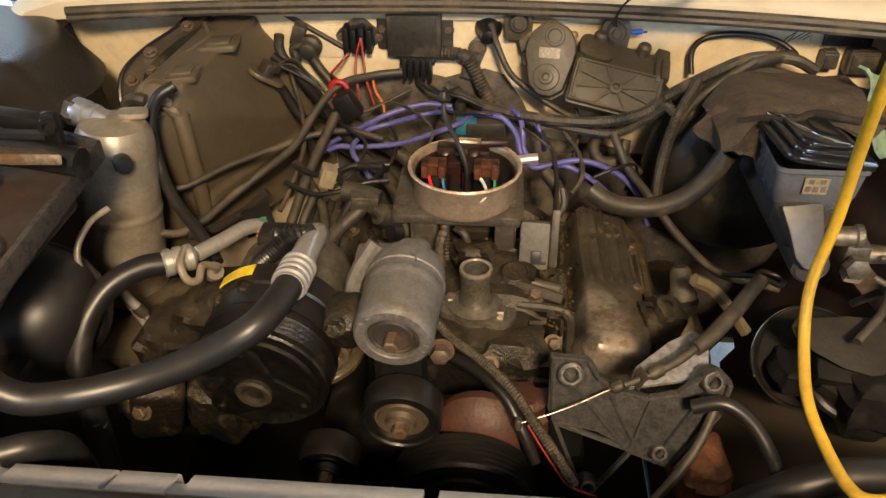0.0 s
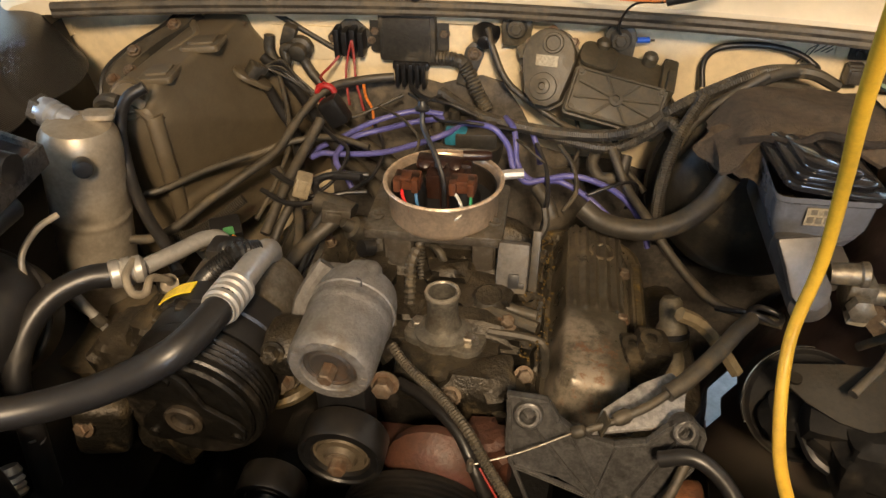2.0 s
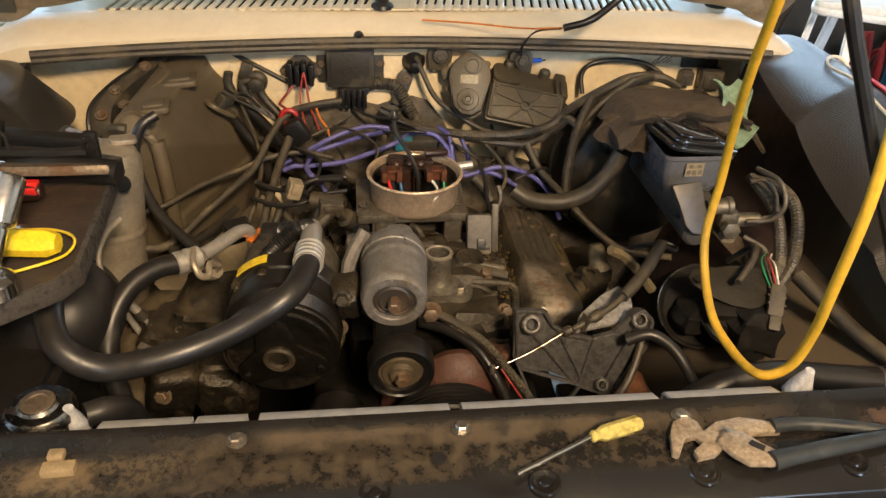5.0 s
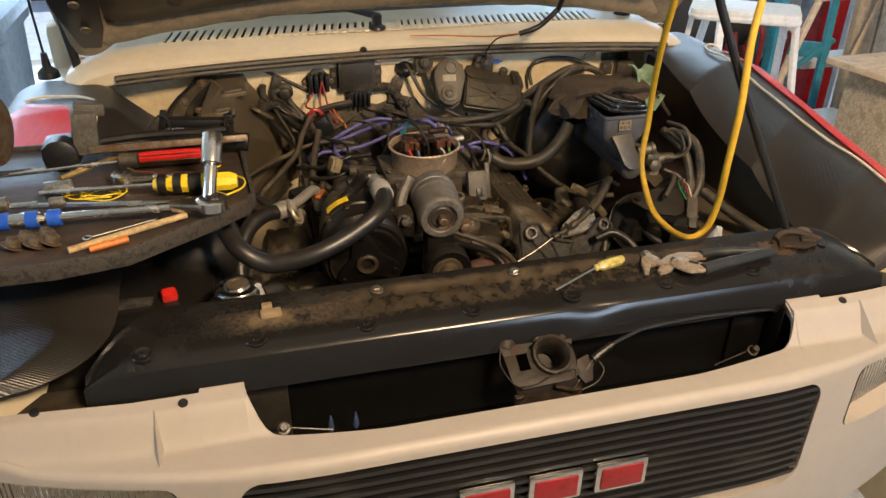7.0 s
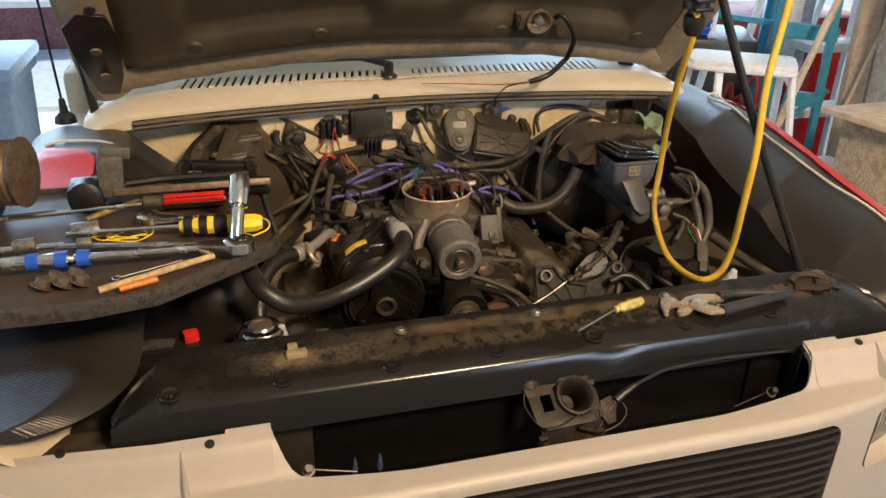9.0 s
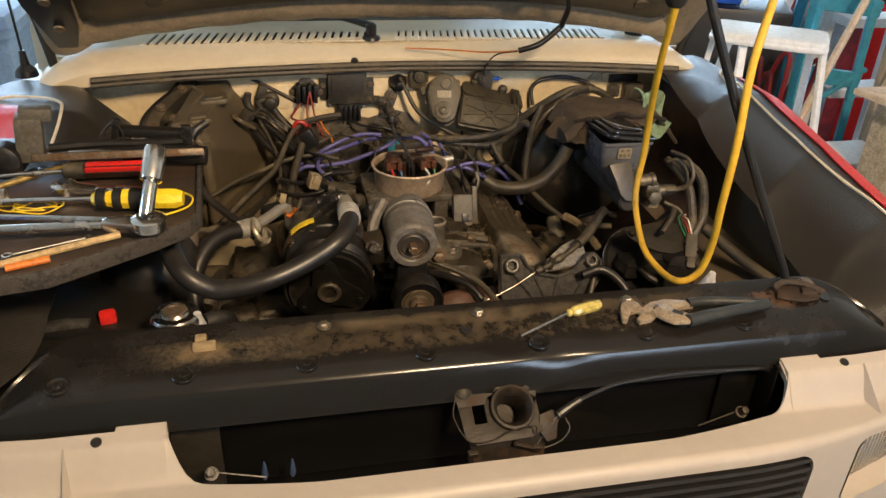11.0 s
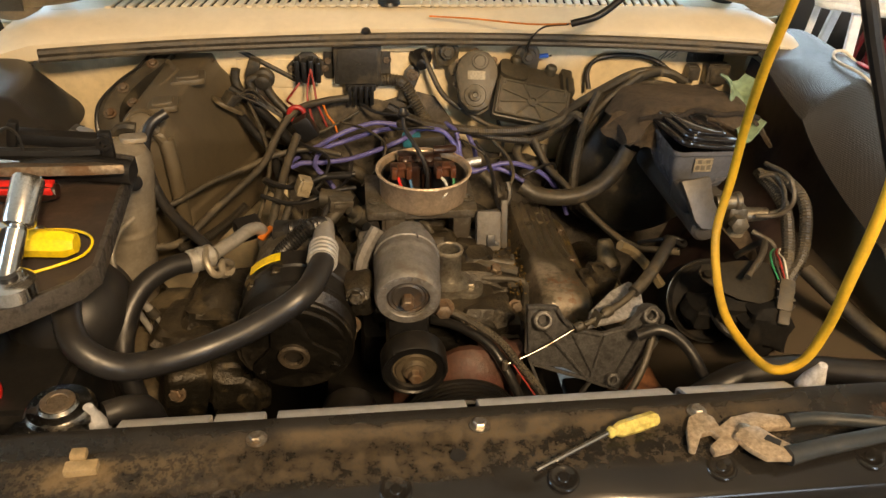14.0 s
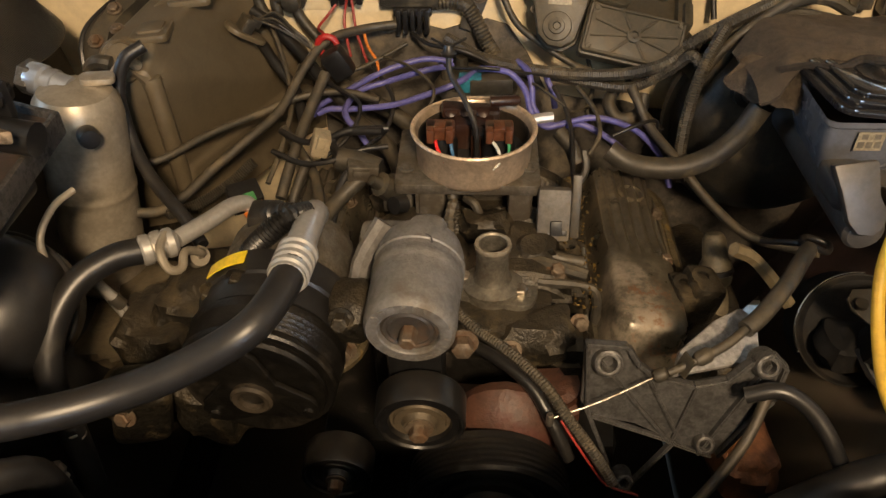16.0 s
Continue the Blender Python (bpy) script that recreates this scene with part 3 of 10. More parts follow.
for s in (-1, 1):
    box(bm, (s * 0.70, 2.55, 0.78), (0.05, 2.56, 0.86), 0.02)
    box(bm, (s * 0.645, 3.75, 1.43), (0.05, 0.12, 0.46), 0.01)
    tube(bm, [(s * 0.695, 1.42, 1.17), (s * 0.64, 1.75, 1.66)], 0.022, 8, 1)
box(bm, (0, 3.80, 0.75), (1.36, 0.05, 0.80), 0.01)
box(bm, (0, 2.55, 0.37), (1.36, 2.5, 0.04))
part("cab_shell", bm, CREAM, truck, "plain white cab shell")
# Unseen panels added to keep door daylight off the cowl.
bm = bm_new()
box(bm, (0, 3.765, 1.42), (1.24, 0.03, 0.46), 0.01)
part("rear_light_stop", bm, CREAM, truck)
bm = bm_new()
box(bm, (-0.665, 2.66, 1.42), (0.02, 2.00, 0.46), 0.004)
part("left_light_stop", bm, CREAM, truck)
for x in (-0.62, 0.62):
    for y in (0.62, 3.2):
        bm = bm_new()
        lathe(bm, [(0.19, -0.10), (0.31, -0.10), (0.335, -0.06), (0.335, 0.06), (0.31, 0.10), (0.19, 0.10), (0.17, 0.02), (0.0, 0.02)], (x, y, 0.336), (x + 1, y, 0.336), 32, False)
        part("wheel", bm, RUBBER, truck, "black tyre on the garage floor")

# Dark sheets added to cover the lit floor and keep the bay's depth black.
bm = bm_new()
box(bm, (-0.16, 0.70, 0.47), (0.92, 0.86, 0.03), 0.004)
box(bm, (0, 0.33, 0.60), (1.12, 0.04, 0.28), 0.01)
part("under_engine_sheet", bm, BLACK, truck, "dark sheet added under the engine for deep shade")
bm = bm_new()
box(bm, (0.46, 0.62, 0.474), (0.31, 0.70, 0.03), 0.004)
part("under_side_sheet", bm, BLACK, truck)

# Bench-shaped block, unseen, added to stop daylight coming through the cab.
bm = bm_new()
box(bm, (0, 2.35, 0.92), (1.26, 0.16, 0.98), 0.05)
for x in (-0.32, 0.32):
    box(bm, (x, 2.32, 1.47), (0.26, 0.10, 0.18), 0.04)
part("cab_light_stop", bm, DUSTY, truck, "dark unseen bench block stopping light through the cab")

# fenders: rounded tops with a flange towards the bay
def fender_top(y):
    return 1.055 + 0.088 * max(0.0, min(1.0, (y - 0.33) / 0.52))


def fender_in(y):
    """Height of the cover's inner edge."""
    return 0.985 + 0.115 * max(0.0, min(1.0, (y - 0.40) / 0.43)) + 0.05 * max(0.0, min(1.0, (y - 0.83) / 0.14))


for s in (-1, 1):
    bm = bm_new()
    rows = []
    for y in xs(0.22, 1.40, 20):
        h, k = fender_top(y) - 0.008, fender_in(y)
        a = k + (h - k) * 0.5 - 0.012
        rows.append([(s * 0.605, y, a - 0.045), (s * 0.607, y, a - 0.014), (s * 0.625, y, a - 0.002), (s * 0.668, y, h - 0.016), (s * 0.71, y, h - 0.018), (s * 0.755, y, h - 0.044), (s * 0.785, y, h - 0.12), (s * 0.797, y, 0.62), (s * 0.79, y, 0.42)])
    sheet(bm, rows, 0.002)
    part("fender", bm, CREAM, truck, "cream painted front fender")
    bm = bm_new()
    rows = []
    for y in xs(0.24, 1.11, 12):
        arch = max(0, 1 - ((y - 0.62) / 0.40) ** 2) ** 0.5
        rows.append([(s * 0.606, y, fender_in(y) + 0.5 * (fender_top(y) - fender_in(y)) - 0.03), (s * 0.575, y, 0.95), (s * (0.545 - 0.03 * arch), y, 0.86 + 0.05 * arch), (s * (0.50 - 0.10 * arch), y, 0.72 + 0.12 * arch), (s * (0.44 - 0.10 * arch), y, 0.62 + 0.10 * arch), (s * 0.38, y, 0.50)])
    fine = []
    for a, b in zip(rows, rows[1:]):
        for j in range(4):
            row = [tuple(Vector(p).lerp(Vector(q), j / 4)) for p, q in zip(a, b)]
            fine.append([tuple(Vector(p).lerp(Vector(q), i / 4)) for p, q in zip(row, row[1:]) for i in range(4)] + [row[-1]])
    for k, row in enumerate(fine[:-1]):
        for i in range(len(row) - 1):
            x, y, z = row[i]
            torn = ((y - 0.845) / 0.040) ** 2 + ((z - 0.738) / 0.040) ** 2 < 1.0 + 0.25 * math.sin(60 * y + 40 * z)
            if s > 0 and torn:
                continue
            bm.faces.new([bm.verts.new(p) for p in (row[i], row[i + 1], fine[k + 1][i + 1], fine[k + 1][i])])
    bmesh.ops.remove_doubles(bm, verts=bm.verts, dist=1e-5)
    bmesh.ops.recalc_face_normals(bm, faces=bm.faces[:])
    bmesh.ops.solidify(bm, geom=bm.faces[:], thickness=0.002)
    part("inner_fender", bm, material("tan_dusted_black", (0.010, 0.009, 0.008), 0.5, 0, (0.040, 0.032, 0.021), 0.34, 9, 0.15, 200, 0.10, (0.07, 0.056, 0.036)) if s < 0 else DARKRED, truck, "dusty inner fender" if s < 0 else "maroon dusty inner fender with a gap")

# header panel round the grille
def header_back(x):
    """Rear edge: the opening's front edge in the middle, rounded corners, the ledge at the sides."""
    a = abs(x)
    end, rad = (0.368, 0.044) if x < 0 else (0.379, 0.030)
    o = 0.152 + 0.26 * max(0.0, a - 0.20) ** 1.35
    if a <= end - rad:
        return o
    if a < end:
        return min(0.222, o + rad * (1 - math.sqrt(max(0.0, 1 - ((a - end + rad) / rad) ** 2))) + (0.10 if a > end - 0.0005 else 0.0))
    return 0.222 if a < (0.420 if x < 0 else 0.432) else 0.216 + 0.10 * max(0.0, a - 0.50)


def header_z(x, y):
    a = abs(x)
    r = 0.12 * max(0.0, a - 0.50)
    return 0.976 + 0.040 * ease(0.170 + r, 0.203 + r, y) + 0.006 * ease(0.20 + r, 0.222 + r, y) - 0.05 * max(0.0, a - 0.64)


def roll(x):
    """Radius of the rounded front edge, wider towards the headlamps."""
    return min(0.013 - 0.003 * ease(0.36, 0.46, abs(x)), 0.45 * (header_back(x) - front_y(x)))


def lip_z(x):
    return header_z(x, front_y(x) + roll(x)) - roll(x)


bm = bm_new()
cols = xs(-0.80, -0.4205, 10) + [-0.4195] + xs(-0.405, -0.3685, 3) + [-0.368 + 0.044 * (1 - math.cos(k * math.pi / 16)) for k in range(9)]
cols += xs(-0.31, 0.335, 26) + [0.379 - 0.030 * (1 - math.cos(k * math.pi / 16)) for k in range(8, -1, -1)] + [0.3795] + xs(0.395, 0.4315, 3) + [0.4325] + xs(0.450, 0.80, 10)
rows = []
for x in cols:
    f, b, r = front_y(x), header_back(x), roll(x)
    zb = header_z(x, b)
    row = [(x, b + 0.001, zb - 0.016), (x, b + 0.001, zb - 0.003)]
    for k in range(29):
        y = b - 0.001 + (f + r - b) * k / 28
        row.append((x, y, header_z(x, y)))
    e = header_z(x, f + r)
    for k in range(1, 7):
        t = math.pi / 2 * k / 6
        row.append((x, f + r * (1 - math.sin(t)), e - r * (1 - math.cos(t))))
    row.append((x, f, e - r - 0.007))
    rows.append(row)
sheet(bm, rows, 0.003)


def face_ring(bm, cx, cz, w, h, r, x0, x1, z0, z1, depth):
    """The panel's front face round one rounded opening, with the opening's return."""
    loop = []
    for x, z in round_poly(w, h, r, 6):
        loop.append((cx + x, cz + z))
    fine = []
    for (ax, az), (bx, bz) in zip(loop, loop[1:] + loop[:1]):
        n = max(1, int(math.hypot(bx - ax, bz - az) / 0.03))
        fine += [(ax + (bx - ax) * i / n, az + (bz - az) * i / n) for i in range(n)]
    outer = []
    for x, z in fine:
        ox = x1 if x > cx + w / 2 - r else x0 if x < cx - w / 2 + r else x
        oz = lip_z(ox) - 0.003 if z > cz + h / 2 - r else z0 if z < cz - h / 2 + r else z
        outer.append((ox, oz))
    rows = []
    for pts, dy in ((outer, 0.0), (None, 0.0), (fine, 0.0), (fine, 0.003), (fine, depth)):
        if pts is None:
            pts = [(a[0] * 0.15 + b[0] * 0.85, a[1] * 0.15 + b[1] * 0.85) for a, b in zip(outer, fine)]
        row = [(x, front_y(x) + dy + 0.0008, z) for x, z in pts]
        rows.append(row + row[:1])
    sheet(bm, rows, 0.0)


face_ring(bm, 0.0, 0.863, 0.772, 0.186, 0.030, -0.420, 0.420, 0.66, 0.9625, 0.022)
face_ring(bm, 0.577, 0.9005, 0.250, 0.112, 0.018, 0.420, 0.80, 0.66, 0.960, 0.034)
face_ring(bm, -0.577, 0.9005, 0.250, 0.112, 0.018, -0.80, -0.420, 0.66, 0.960, 0.034)
for x in (-0.470, 0.486):
    top, foot, near, far = (bm.verts.new(p) for p in ((x, 0.200, 1.019), (x + 0.002, 0.148, 0.975), (x - 0.010, 0.200, 0.980), (x + 0.010, 0.200, 0.980)))
    bm.faces.new((top, foot, near))
    bm.faces.new((top, far, foot))
bmesh.ops.recalc_face_normals(bm, faces=bm.faces[:])
header = part("header_panel", bm, WHITE, truck, "white plastic header panel with an opening")
for x, y in ((-0.438, 0.2050), (0.462, 0.2060), (-0.60, 0.2250)):
    bm = bm_new()
    z = header_z(x, y)
    lathe(bm, [(0.0058, 0), (0.0058, 0.0015), (0.003, 0.002)], (x, y, z), (x, y - 0.35, z + 1), 14)
    part("retainer", bm, BLACK, header)

grille = thing("grille", (0, 0.14, 0.86), "satin black horizontal bar grille", "grille")
bm = bm_new()
sheet(bm, [[(x, front_y(x) + 0.035, z) for z in (0.775, 0.96)] for x in xs(-0.385, 0.385, 20)], 0.004)
part("backing", bm, GRILLEBLACK, grille)
for i in range(11):
    z = 0.945 - 0.0155 * i
    bm = bm_new()
    sheet(bm, [[(x, front_y(x) + 0.006, z), (x, front_y(x) + 0.006, z - 0.004), (x, front_y(x) + 0.034, z - 0.0075)] for x in xs(-0.384, 0.384, 20)], 0.003)
    part("slat", bm, GRILLEBLACK, grille)
for dx in (-0.092, 0.0, 0.092):
    bm = bm_new()
    box(bm, (dx, 0.112, 0.865), (0.074, 0.010, 0.050), 0.008)
    part("emblem_rim", bm, CHROME, grille)
    bm = bm_new()
    box(bm, (dx, 0.1075, 0.865), (0.060, 0.006, 0.036), 0.006)
    part("emblem", bm, DEEPRED, grille, "red emblem block with bright rim")

for s in (-1, 1):
    hl = thing("headlamp", (s * 0.585, 0.20, 0.85), "rectangular glass headlamp in the front panel", "headlamp", "front headlamps")
    m = Matrix.Translation((s * 0.577, front_y(0.577) + 0.012, 0.9005)) @ rot3(90, 0, s * 18.5)
    bm = bm_new()
    for a, b in zip(round_poly(0.262, 0.114, 0.020, 4), round_poly(0.262, 0.114, 0.020, 4)[1:] + round_poly(0.262, 0.114, 0.020, 4)[:1]):
        bm.faces.new([bm.verts.new(m @ Vector((*p, z))) for p, z in ((a, 0.004), (b, 0.004), (b, -0.060), (a, -0.060))])
    plate(bm, round_poly(0.262, 0.114, 0.020), 0.004, m @ Matrix.Translation((0, 0, -0.062)), 0.001)
    part("housing", bm, GRILLEBLACK, hl)
    bm = bm_new()
    sheet(bm, [[m @ Vector((0.113 * u, 0.046 * v, -0.034 - 0.024 * (1 - u * u) * (1 - 0.7 * v * v))) for u in xs(-1, 1, 16)] for v in xs(-1, 1, 8)], 0.002)
    part("reflector", bm, PLATEDCUP, hl, "dull silvered reflector bowl")
    bm = bm_new()
    sheet(bm, [[m @ Vector((0.006 * s + 0.110 * u, 0.0480 * v, -0.020 + 0.007 * (1 - u ** 4) * (1 - v ** 4) + 0.0007 * math.sin(92 * u) * (abs(v) < 0.86))) for u in xs(-1, 1, 110)] for v in xs(-1, 1, 14)], 0.003)
    lens = part("lens", bm, HEADGLASS, hl, "ribbed clear glass lens", 60)
    lens.visible_shadow = False

# radiator support: black pressed panel with its ridge, shelf and sloping face
bm = bm_new()


def support_rows(x):
    a = abs(x)
    k = max(0.0, (a - 0.450) / 0.095)
    drop = 0.034 * k ** 2.4
    back = 0.336 - 0.090 * k ** 2.2
    wave = 0.007 * math.exp(-((x - 0.085) / 0.030) ** 2)
    dip = 0.004 * math.exp(-((x - 0.03) / 0.03) ** 2)
    y = 0.2305
    z = 1.0520 - 0.6 * drop
    rows = [(0.331, 1.028 - drop), (0.3305, 1.061 - drop), (0.3285, 1.0710 - drop), (0.3240, 1.0757 - drop), (0.3175, 1.0752 - drop), (0.3105, 1.0712 - drop), (0.286, 1.0672 - drop),
            (0.262, 1.0640 - 0.85 * drop - dip), (0.247 + wave * 0.4, 1.0595 - 0.7 * drop - dip), (y + 0.004 + wave * 0.7, z + 0.0022), (y + wave * 0.7, z - 0.0002), (y - 0.0018 + wave * 0.5, z - 0.003), (y - 0.0050 + wave * 0.1, z - 0.016), (y - 0.0095, z - 0.034), (y - 0.0115, z - 0.0435), (y - 0.006, z - 0.0455)]
    return [(min(q, 0.229 + (q - 0.229) * (back - 0.222) / 0.114), h) for q, h in rows]


sheet(bm, [[(x, *p) for p in support_rows(x)] for x in xs(-0.545, 0.545, 104)], 0.002)
support = part("radiator_support", bm, SUPPORT, truck, "dusty glossy black radiator support panel")
# Near-black colour carries the shade inside the header opening.
FACE = material("opening_shade_black", (0.004, 0.0037, 0.0035), 0.5, 0, (0.011, 0.009, 0.006), 0.3, 9, 0.1, 200, 0.0, vary=0.6, spec=0.1)
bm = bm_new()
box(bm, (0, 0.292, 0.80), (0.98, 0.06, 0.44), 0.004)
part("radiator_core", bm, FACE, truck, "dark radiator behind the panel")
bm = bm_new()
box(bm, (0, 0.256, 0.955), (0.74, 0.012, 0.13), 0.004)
part("support_face", bm, FACE, truck, "lower face of the support, coloured near-black as shade")
bm = bm_new()
box(bm, (0, 0.244, 1.006), (1.10, 0.016, 0.018), 0.003)
for sx in (-1, 1):
    box(bm, (sx * 0.665, 0.268, 0.990), (0.27, 0.060, 0.016), 0.004, (-14, 0, 0))
part("support_rail", bm, material("brown_dusty_rail", (0.018, 0.015, 0.011), 0.5, 0, (0.060, 0.046, 0.028), 0.45, 20, 0.1, 200, 0.2), truck, "dusty brown rail below the panel")
# Same plate twice: lit brown at left, shade put in as near-black at right.
for s in (-1, 1):
    bm = bm_new()
    box(bm, (s * 0.345, 0.246, 0.955), (0.055, 0.006, 0.12), 0.002)
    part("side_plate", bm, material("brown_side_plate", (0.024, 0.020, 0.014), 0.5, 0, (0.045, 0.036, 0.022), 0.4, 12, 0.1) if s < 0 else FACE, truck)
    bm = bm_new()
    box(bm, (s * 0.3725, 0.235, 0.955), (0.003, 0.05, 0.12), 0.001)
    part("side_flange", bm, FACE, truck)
for x in (-0.190, 0.0, 0.197):
    b = bolt(support, (x, 0.305, 1.0715), (0, 0, 1), 0.0062, 0.005, STEEL)
for x in (-0.478, -0.348, -0.213, -0.076, 0.063, 0.200, 0.335):
    bm = bm_new()
    lathe(bm, [(0.0135, -0.0006), (0.0125, 0.0007), (0.0108, 0.0011), (0.0090, 0.0004), (0.0078, -0.0004), (0.0050, -0.0004), (0.0040, 0.0008), (0.0, 0.0010)], (x, 0.2515, 1.0614), (x, 0.2515 - 0.17, 2.06), 28, False)
    part("dimple", bm, SUPPORT, support)
for x, y in ((-0.022, 0.277), (0.47, 0.28)):
    bm = bm_new()
    cyl(bm, (x, y, 1.0672), (x, y, 1.0682), 0.0068, n=16)
    part("hole", bm, GRILLEBLACK, support)
bm = bm_new()
box(bm, (-0.327, 0.287, 1.0705), (0.026, 0.012, 0.008), 0.002, (0, 0, 3))
box(bm, (-0.331, 0.298, 1.0745), (0.013, 0.010, 0.007), 0.002)
part("clip", bm, material("tan_nylon_clip", (0.36, 0.27, 0.15), 0.5),  support, "dusty tan plastic clip")
bm = bm_new()
plate(bm, [(-0.030, -0.012), (0.004, -0.018), (0.026, -0.010), (0.034, 0.004), (0.020, 0.016), (-0.022, 0.014)], 0.004, Matrix.Translation((0.432, 0.289, 1.0700)) @ rot3(4, 0, -12), 0.001)
tube(bm, [(0.404, 0.300, 1.074), (0.420, 0.306, 1.080), (0.440, 0.300, 1.081), (0.456, 0.290, 1.078), (0.466, 0.282, 1.074)], 0.0048, 8, 3)
box(bm, (0.446, 0.284, 1.0755), (0.020, 0.012, 0.008), 0.002, (0, 0, -20))
part("rod_bracket", bm, material("rusty_bracket", (0.045, 0.030, 0.020), 0.6, 0.2, (0.16, 0.085, 0.04), 0.4, 30, 0.3, 280), support, "rust tinted bracket for the prop rod")
bm = bm_new()
box(bm, (0.474, 0.290, 1.0665), (0.014, 0.012, 0.002), 0, (0, 0, -12))
part("slot", bm, GRILLEBLACK, support)
bolt(support, (0.452, 0.302, 1.078), (0, 0, 1), 0.008, 0.005, RUSTSTEEL)

# grey air seal strip with notches, and the two rubber cones
SEAL = material("pale_grey_foam_strip", (0.56, 0.55, 0.55), 0.65, 0, (0.38, 0.35, 0.31), 0.14, 14, 0.08, 160, 0.05, vary=0.25)
for a, b in ((-0.318, -0.239), (-0.234, -0.190), (-0.178, -0.004), (0.008, 0.196), (0.208, 0.318)):
    bm = bm_new()
    sheet(bm, [[(x, 0.3325, 1.0520), (x, 0.3350, 1.0585), (x, 0.3420, 1.0550), (x, 0.3520, 1.0500), (x, 0.3650, 1.0440), (x, 0.3680, 1.039), (x, 0.3680, 1.012)] for x in xs(a, b, 3)], 0.003)
    part("air_seal", bm, SEAL, truck, "pale grey seal strip")
bm = bm_new()
sheet(bm, [[(x, 0.3425, 1.049), (x, 0.3600, 1.039), (x, 0.3645, 1.010)] for x in xs(-0.31, 0.312, 12)], 0.002)
part("seal_backing", bm, SEAL, truck)
for x in (-0.342, 0.345):
    bm = bm_new()
    lathe(bm, [(0.014, 0), (0.012, 0.012), (0.006, 0.03), (0.0045, 0.036)], (x, 0.362, 1.035), (x + 0.004, 0.352, 1.10), 12)
    part("rubber_cone", bm, material("pale_grey_rubber", (0.52, 0.53, 0.56), 0.6), truck, "pale grey rubber cone")

# hood latch below the panel
latch = thing("hood_latch", (0, 0.21, 0.93), "dirty hood latch with a round cup and release cable", "latch")
LM = Matrix.Translation((0.006, 0.204, 1.000)) @ rot3(34, 0, 3)
bm = bm_new()
outer = [(-0.052, 0.026), (-0.046, 0.034), (0.048, 0.034), (0.050, 0.020), (0.046, -0.030), (0.030, -0.036), (-0.036, -0.036), (-0.048, -0.026)]
plate(bm, outer[:1] + outer[1:3] + [(0.050, 0.020), (0.046, 0.010), (0.030, 0.024), (0.000, 0.024), (-0.012, 0.018), (-0.018, 0.010), (-0.034, 0.010), (-0.050, 0.010)], 0.003, LM, 0.0008)
plate(bm, [(-0.050, 0.0105), (-0.0335, 0.0105), (-0.0335, -0.012), (-0.0185, -0.012), (-0.0185, 0.0105), (-0.012, 0.017), (-0.010, -0.010), (0.0, -0.022), (0.020, -0.024), (0.034, -0.016), (0.046, 0.009), (0.046, -0.030), (0.030, -0.036), (-0.036, -0.036), (-0.048, -0.026)], 0.003, LM, 0.0008)
part("plate", bm, LATCHMETAL, latch)
bm = bm_new()
lathe(bm, [(0.027, -0.004), (0.0275, 0.004), (0.0265, 0.007), (0.0235, 0.0075), (0.020, 0.004), (0.017, -0.004), (0.0145, -0.016), (0.014, -0.030)], LM @ Vector((0.014, 0.001, 0.003)), LM @ Vector((0.014, 0.001, 1)), 28, False)
part("striker_cup", bm, LATCHMETAL, latch, "round rusty striker cup")
bm = bm_new()
lathe(bm, [(0.0175, 0.012), (0.0165, 0.0), (0.0, -0.002)], LM @ Vector((0.014, 0.001, -0.034)), LM @ Vector((0.014, 0.001, 1)), 20, False)
part("cup_floor", bm, LATCHMETAL, latch)
bm = bm_new()
tube(bm, [LM @ Vector(p) for p in ((-0.052, 0.020, 0.006), (-0.058, 0.0, 0.006), (-0.050, -0.026, 0.008), (-0.040, -0.034, 0.010), (-0.016, -0.034, 0.012), (0.004, -0.028, 0.016), (0.032, -0.026, 0.016), (0.034, -0.034, 0.010))], 0.0010, 6, 4)
part("wire_spring", bm, LATCHMETAL, latch, "dull bent spring wire")
bm = bm_new()
plate(bm, [(-0.038, 0.0), (0.056, 0.0), (0.054, -0.072), (0.02, -0.080), (-0.024, -0.076)], 0.004, Matrix.Translation((0.002, 0.186, 0.982)) @ rot3(78, 0, 2), 0.001)
box(bm, (-0.006, 0.184, 0.940), (0.040, 0.012, 0.022), 0.004)
box(bm, (0.034, 0.180, 0.936), (0.034, 0.014, 0.012), 0.003, (0, 12, 0))
part("lower_body", bm, LATCHMETAL, latch)
for i, (c, sz, rz) in enumerate((((0.030, 0.176, 0.968), (0.030, 0.006, 0.005), 24), ((0.046, 0.182, 0.955), (0.012, 0.010, 0.022), 10), ((-0.030, 0.180, 0.958), (0.012, 0.008, 0.020), -8), ((0.012, 0.176, 0.920), (0.036, 0.008, 0.008), 0))):
    bm = bm_new()
    box(bm, c, sz, 0.002, (20, rz, 0))
    part("link", bm, LATCHMETAL, latch)
for x in (-0.040, 0.004, 0.036):
    bm = bm_new()
    lathe(bm, [(0.011, 0), (0.011, 0.003), (0.006, 0.006), (0.0, 0.0065)], LM @ Vector((x, 0.030, 0.002)), LM @ Vector((x, 0.030, 1)), 14, False)
    part("rivet", bm, LATCHMETAL, latch)
bm = bm_new()
plate(bm, [(0, 0.008), (0.016, 0.012), (0.026, 0.004), (0.020, -0.006), (0.016, -0.022), (0.004, -0.024), (-0.004, -0.010)], 0.003, Matrix.Translation((0.052, 0.190, 0.990)) @ rot3(50, 0, 4), 0.0008)
part("lever", bm, LATCHMETAL, latch)
bm = bm_new()
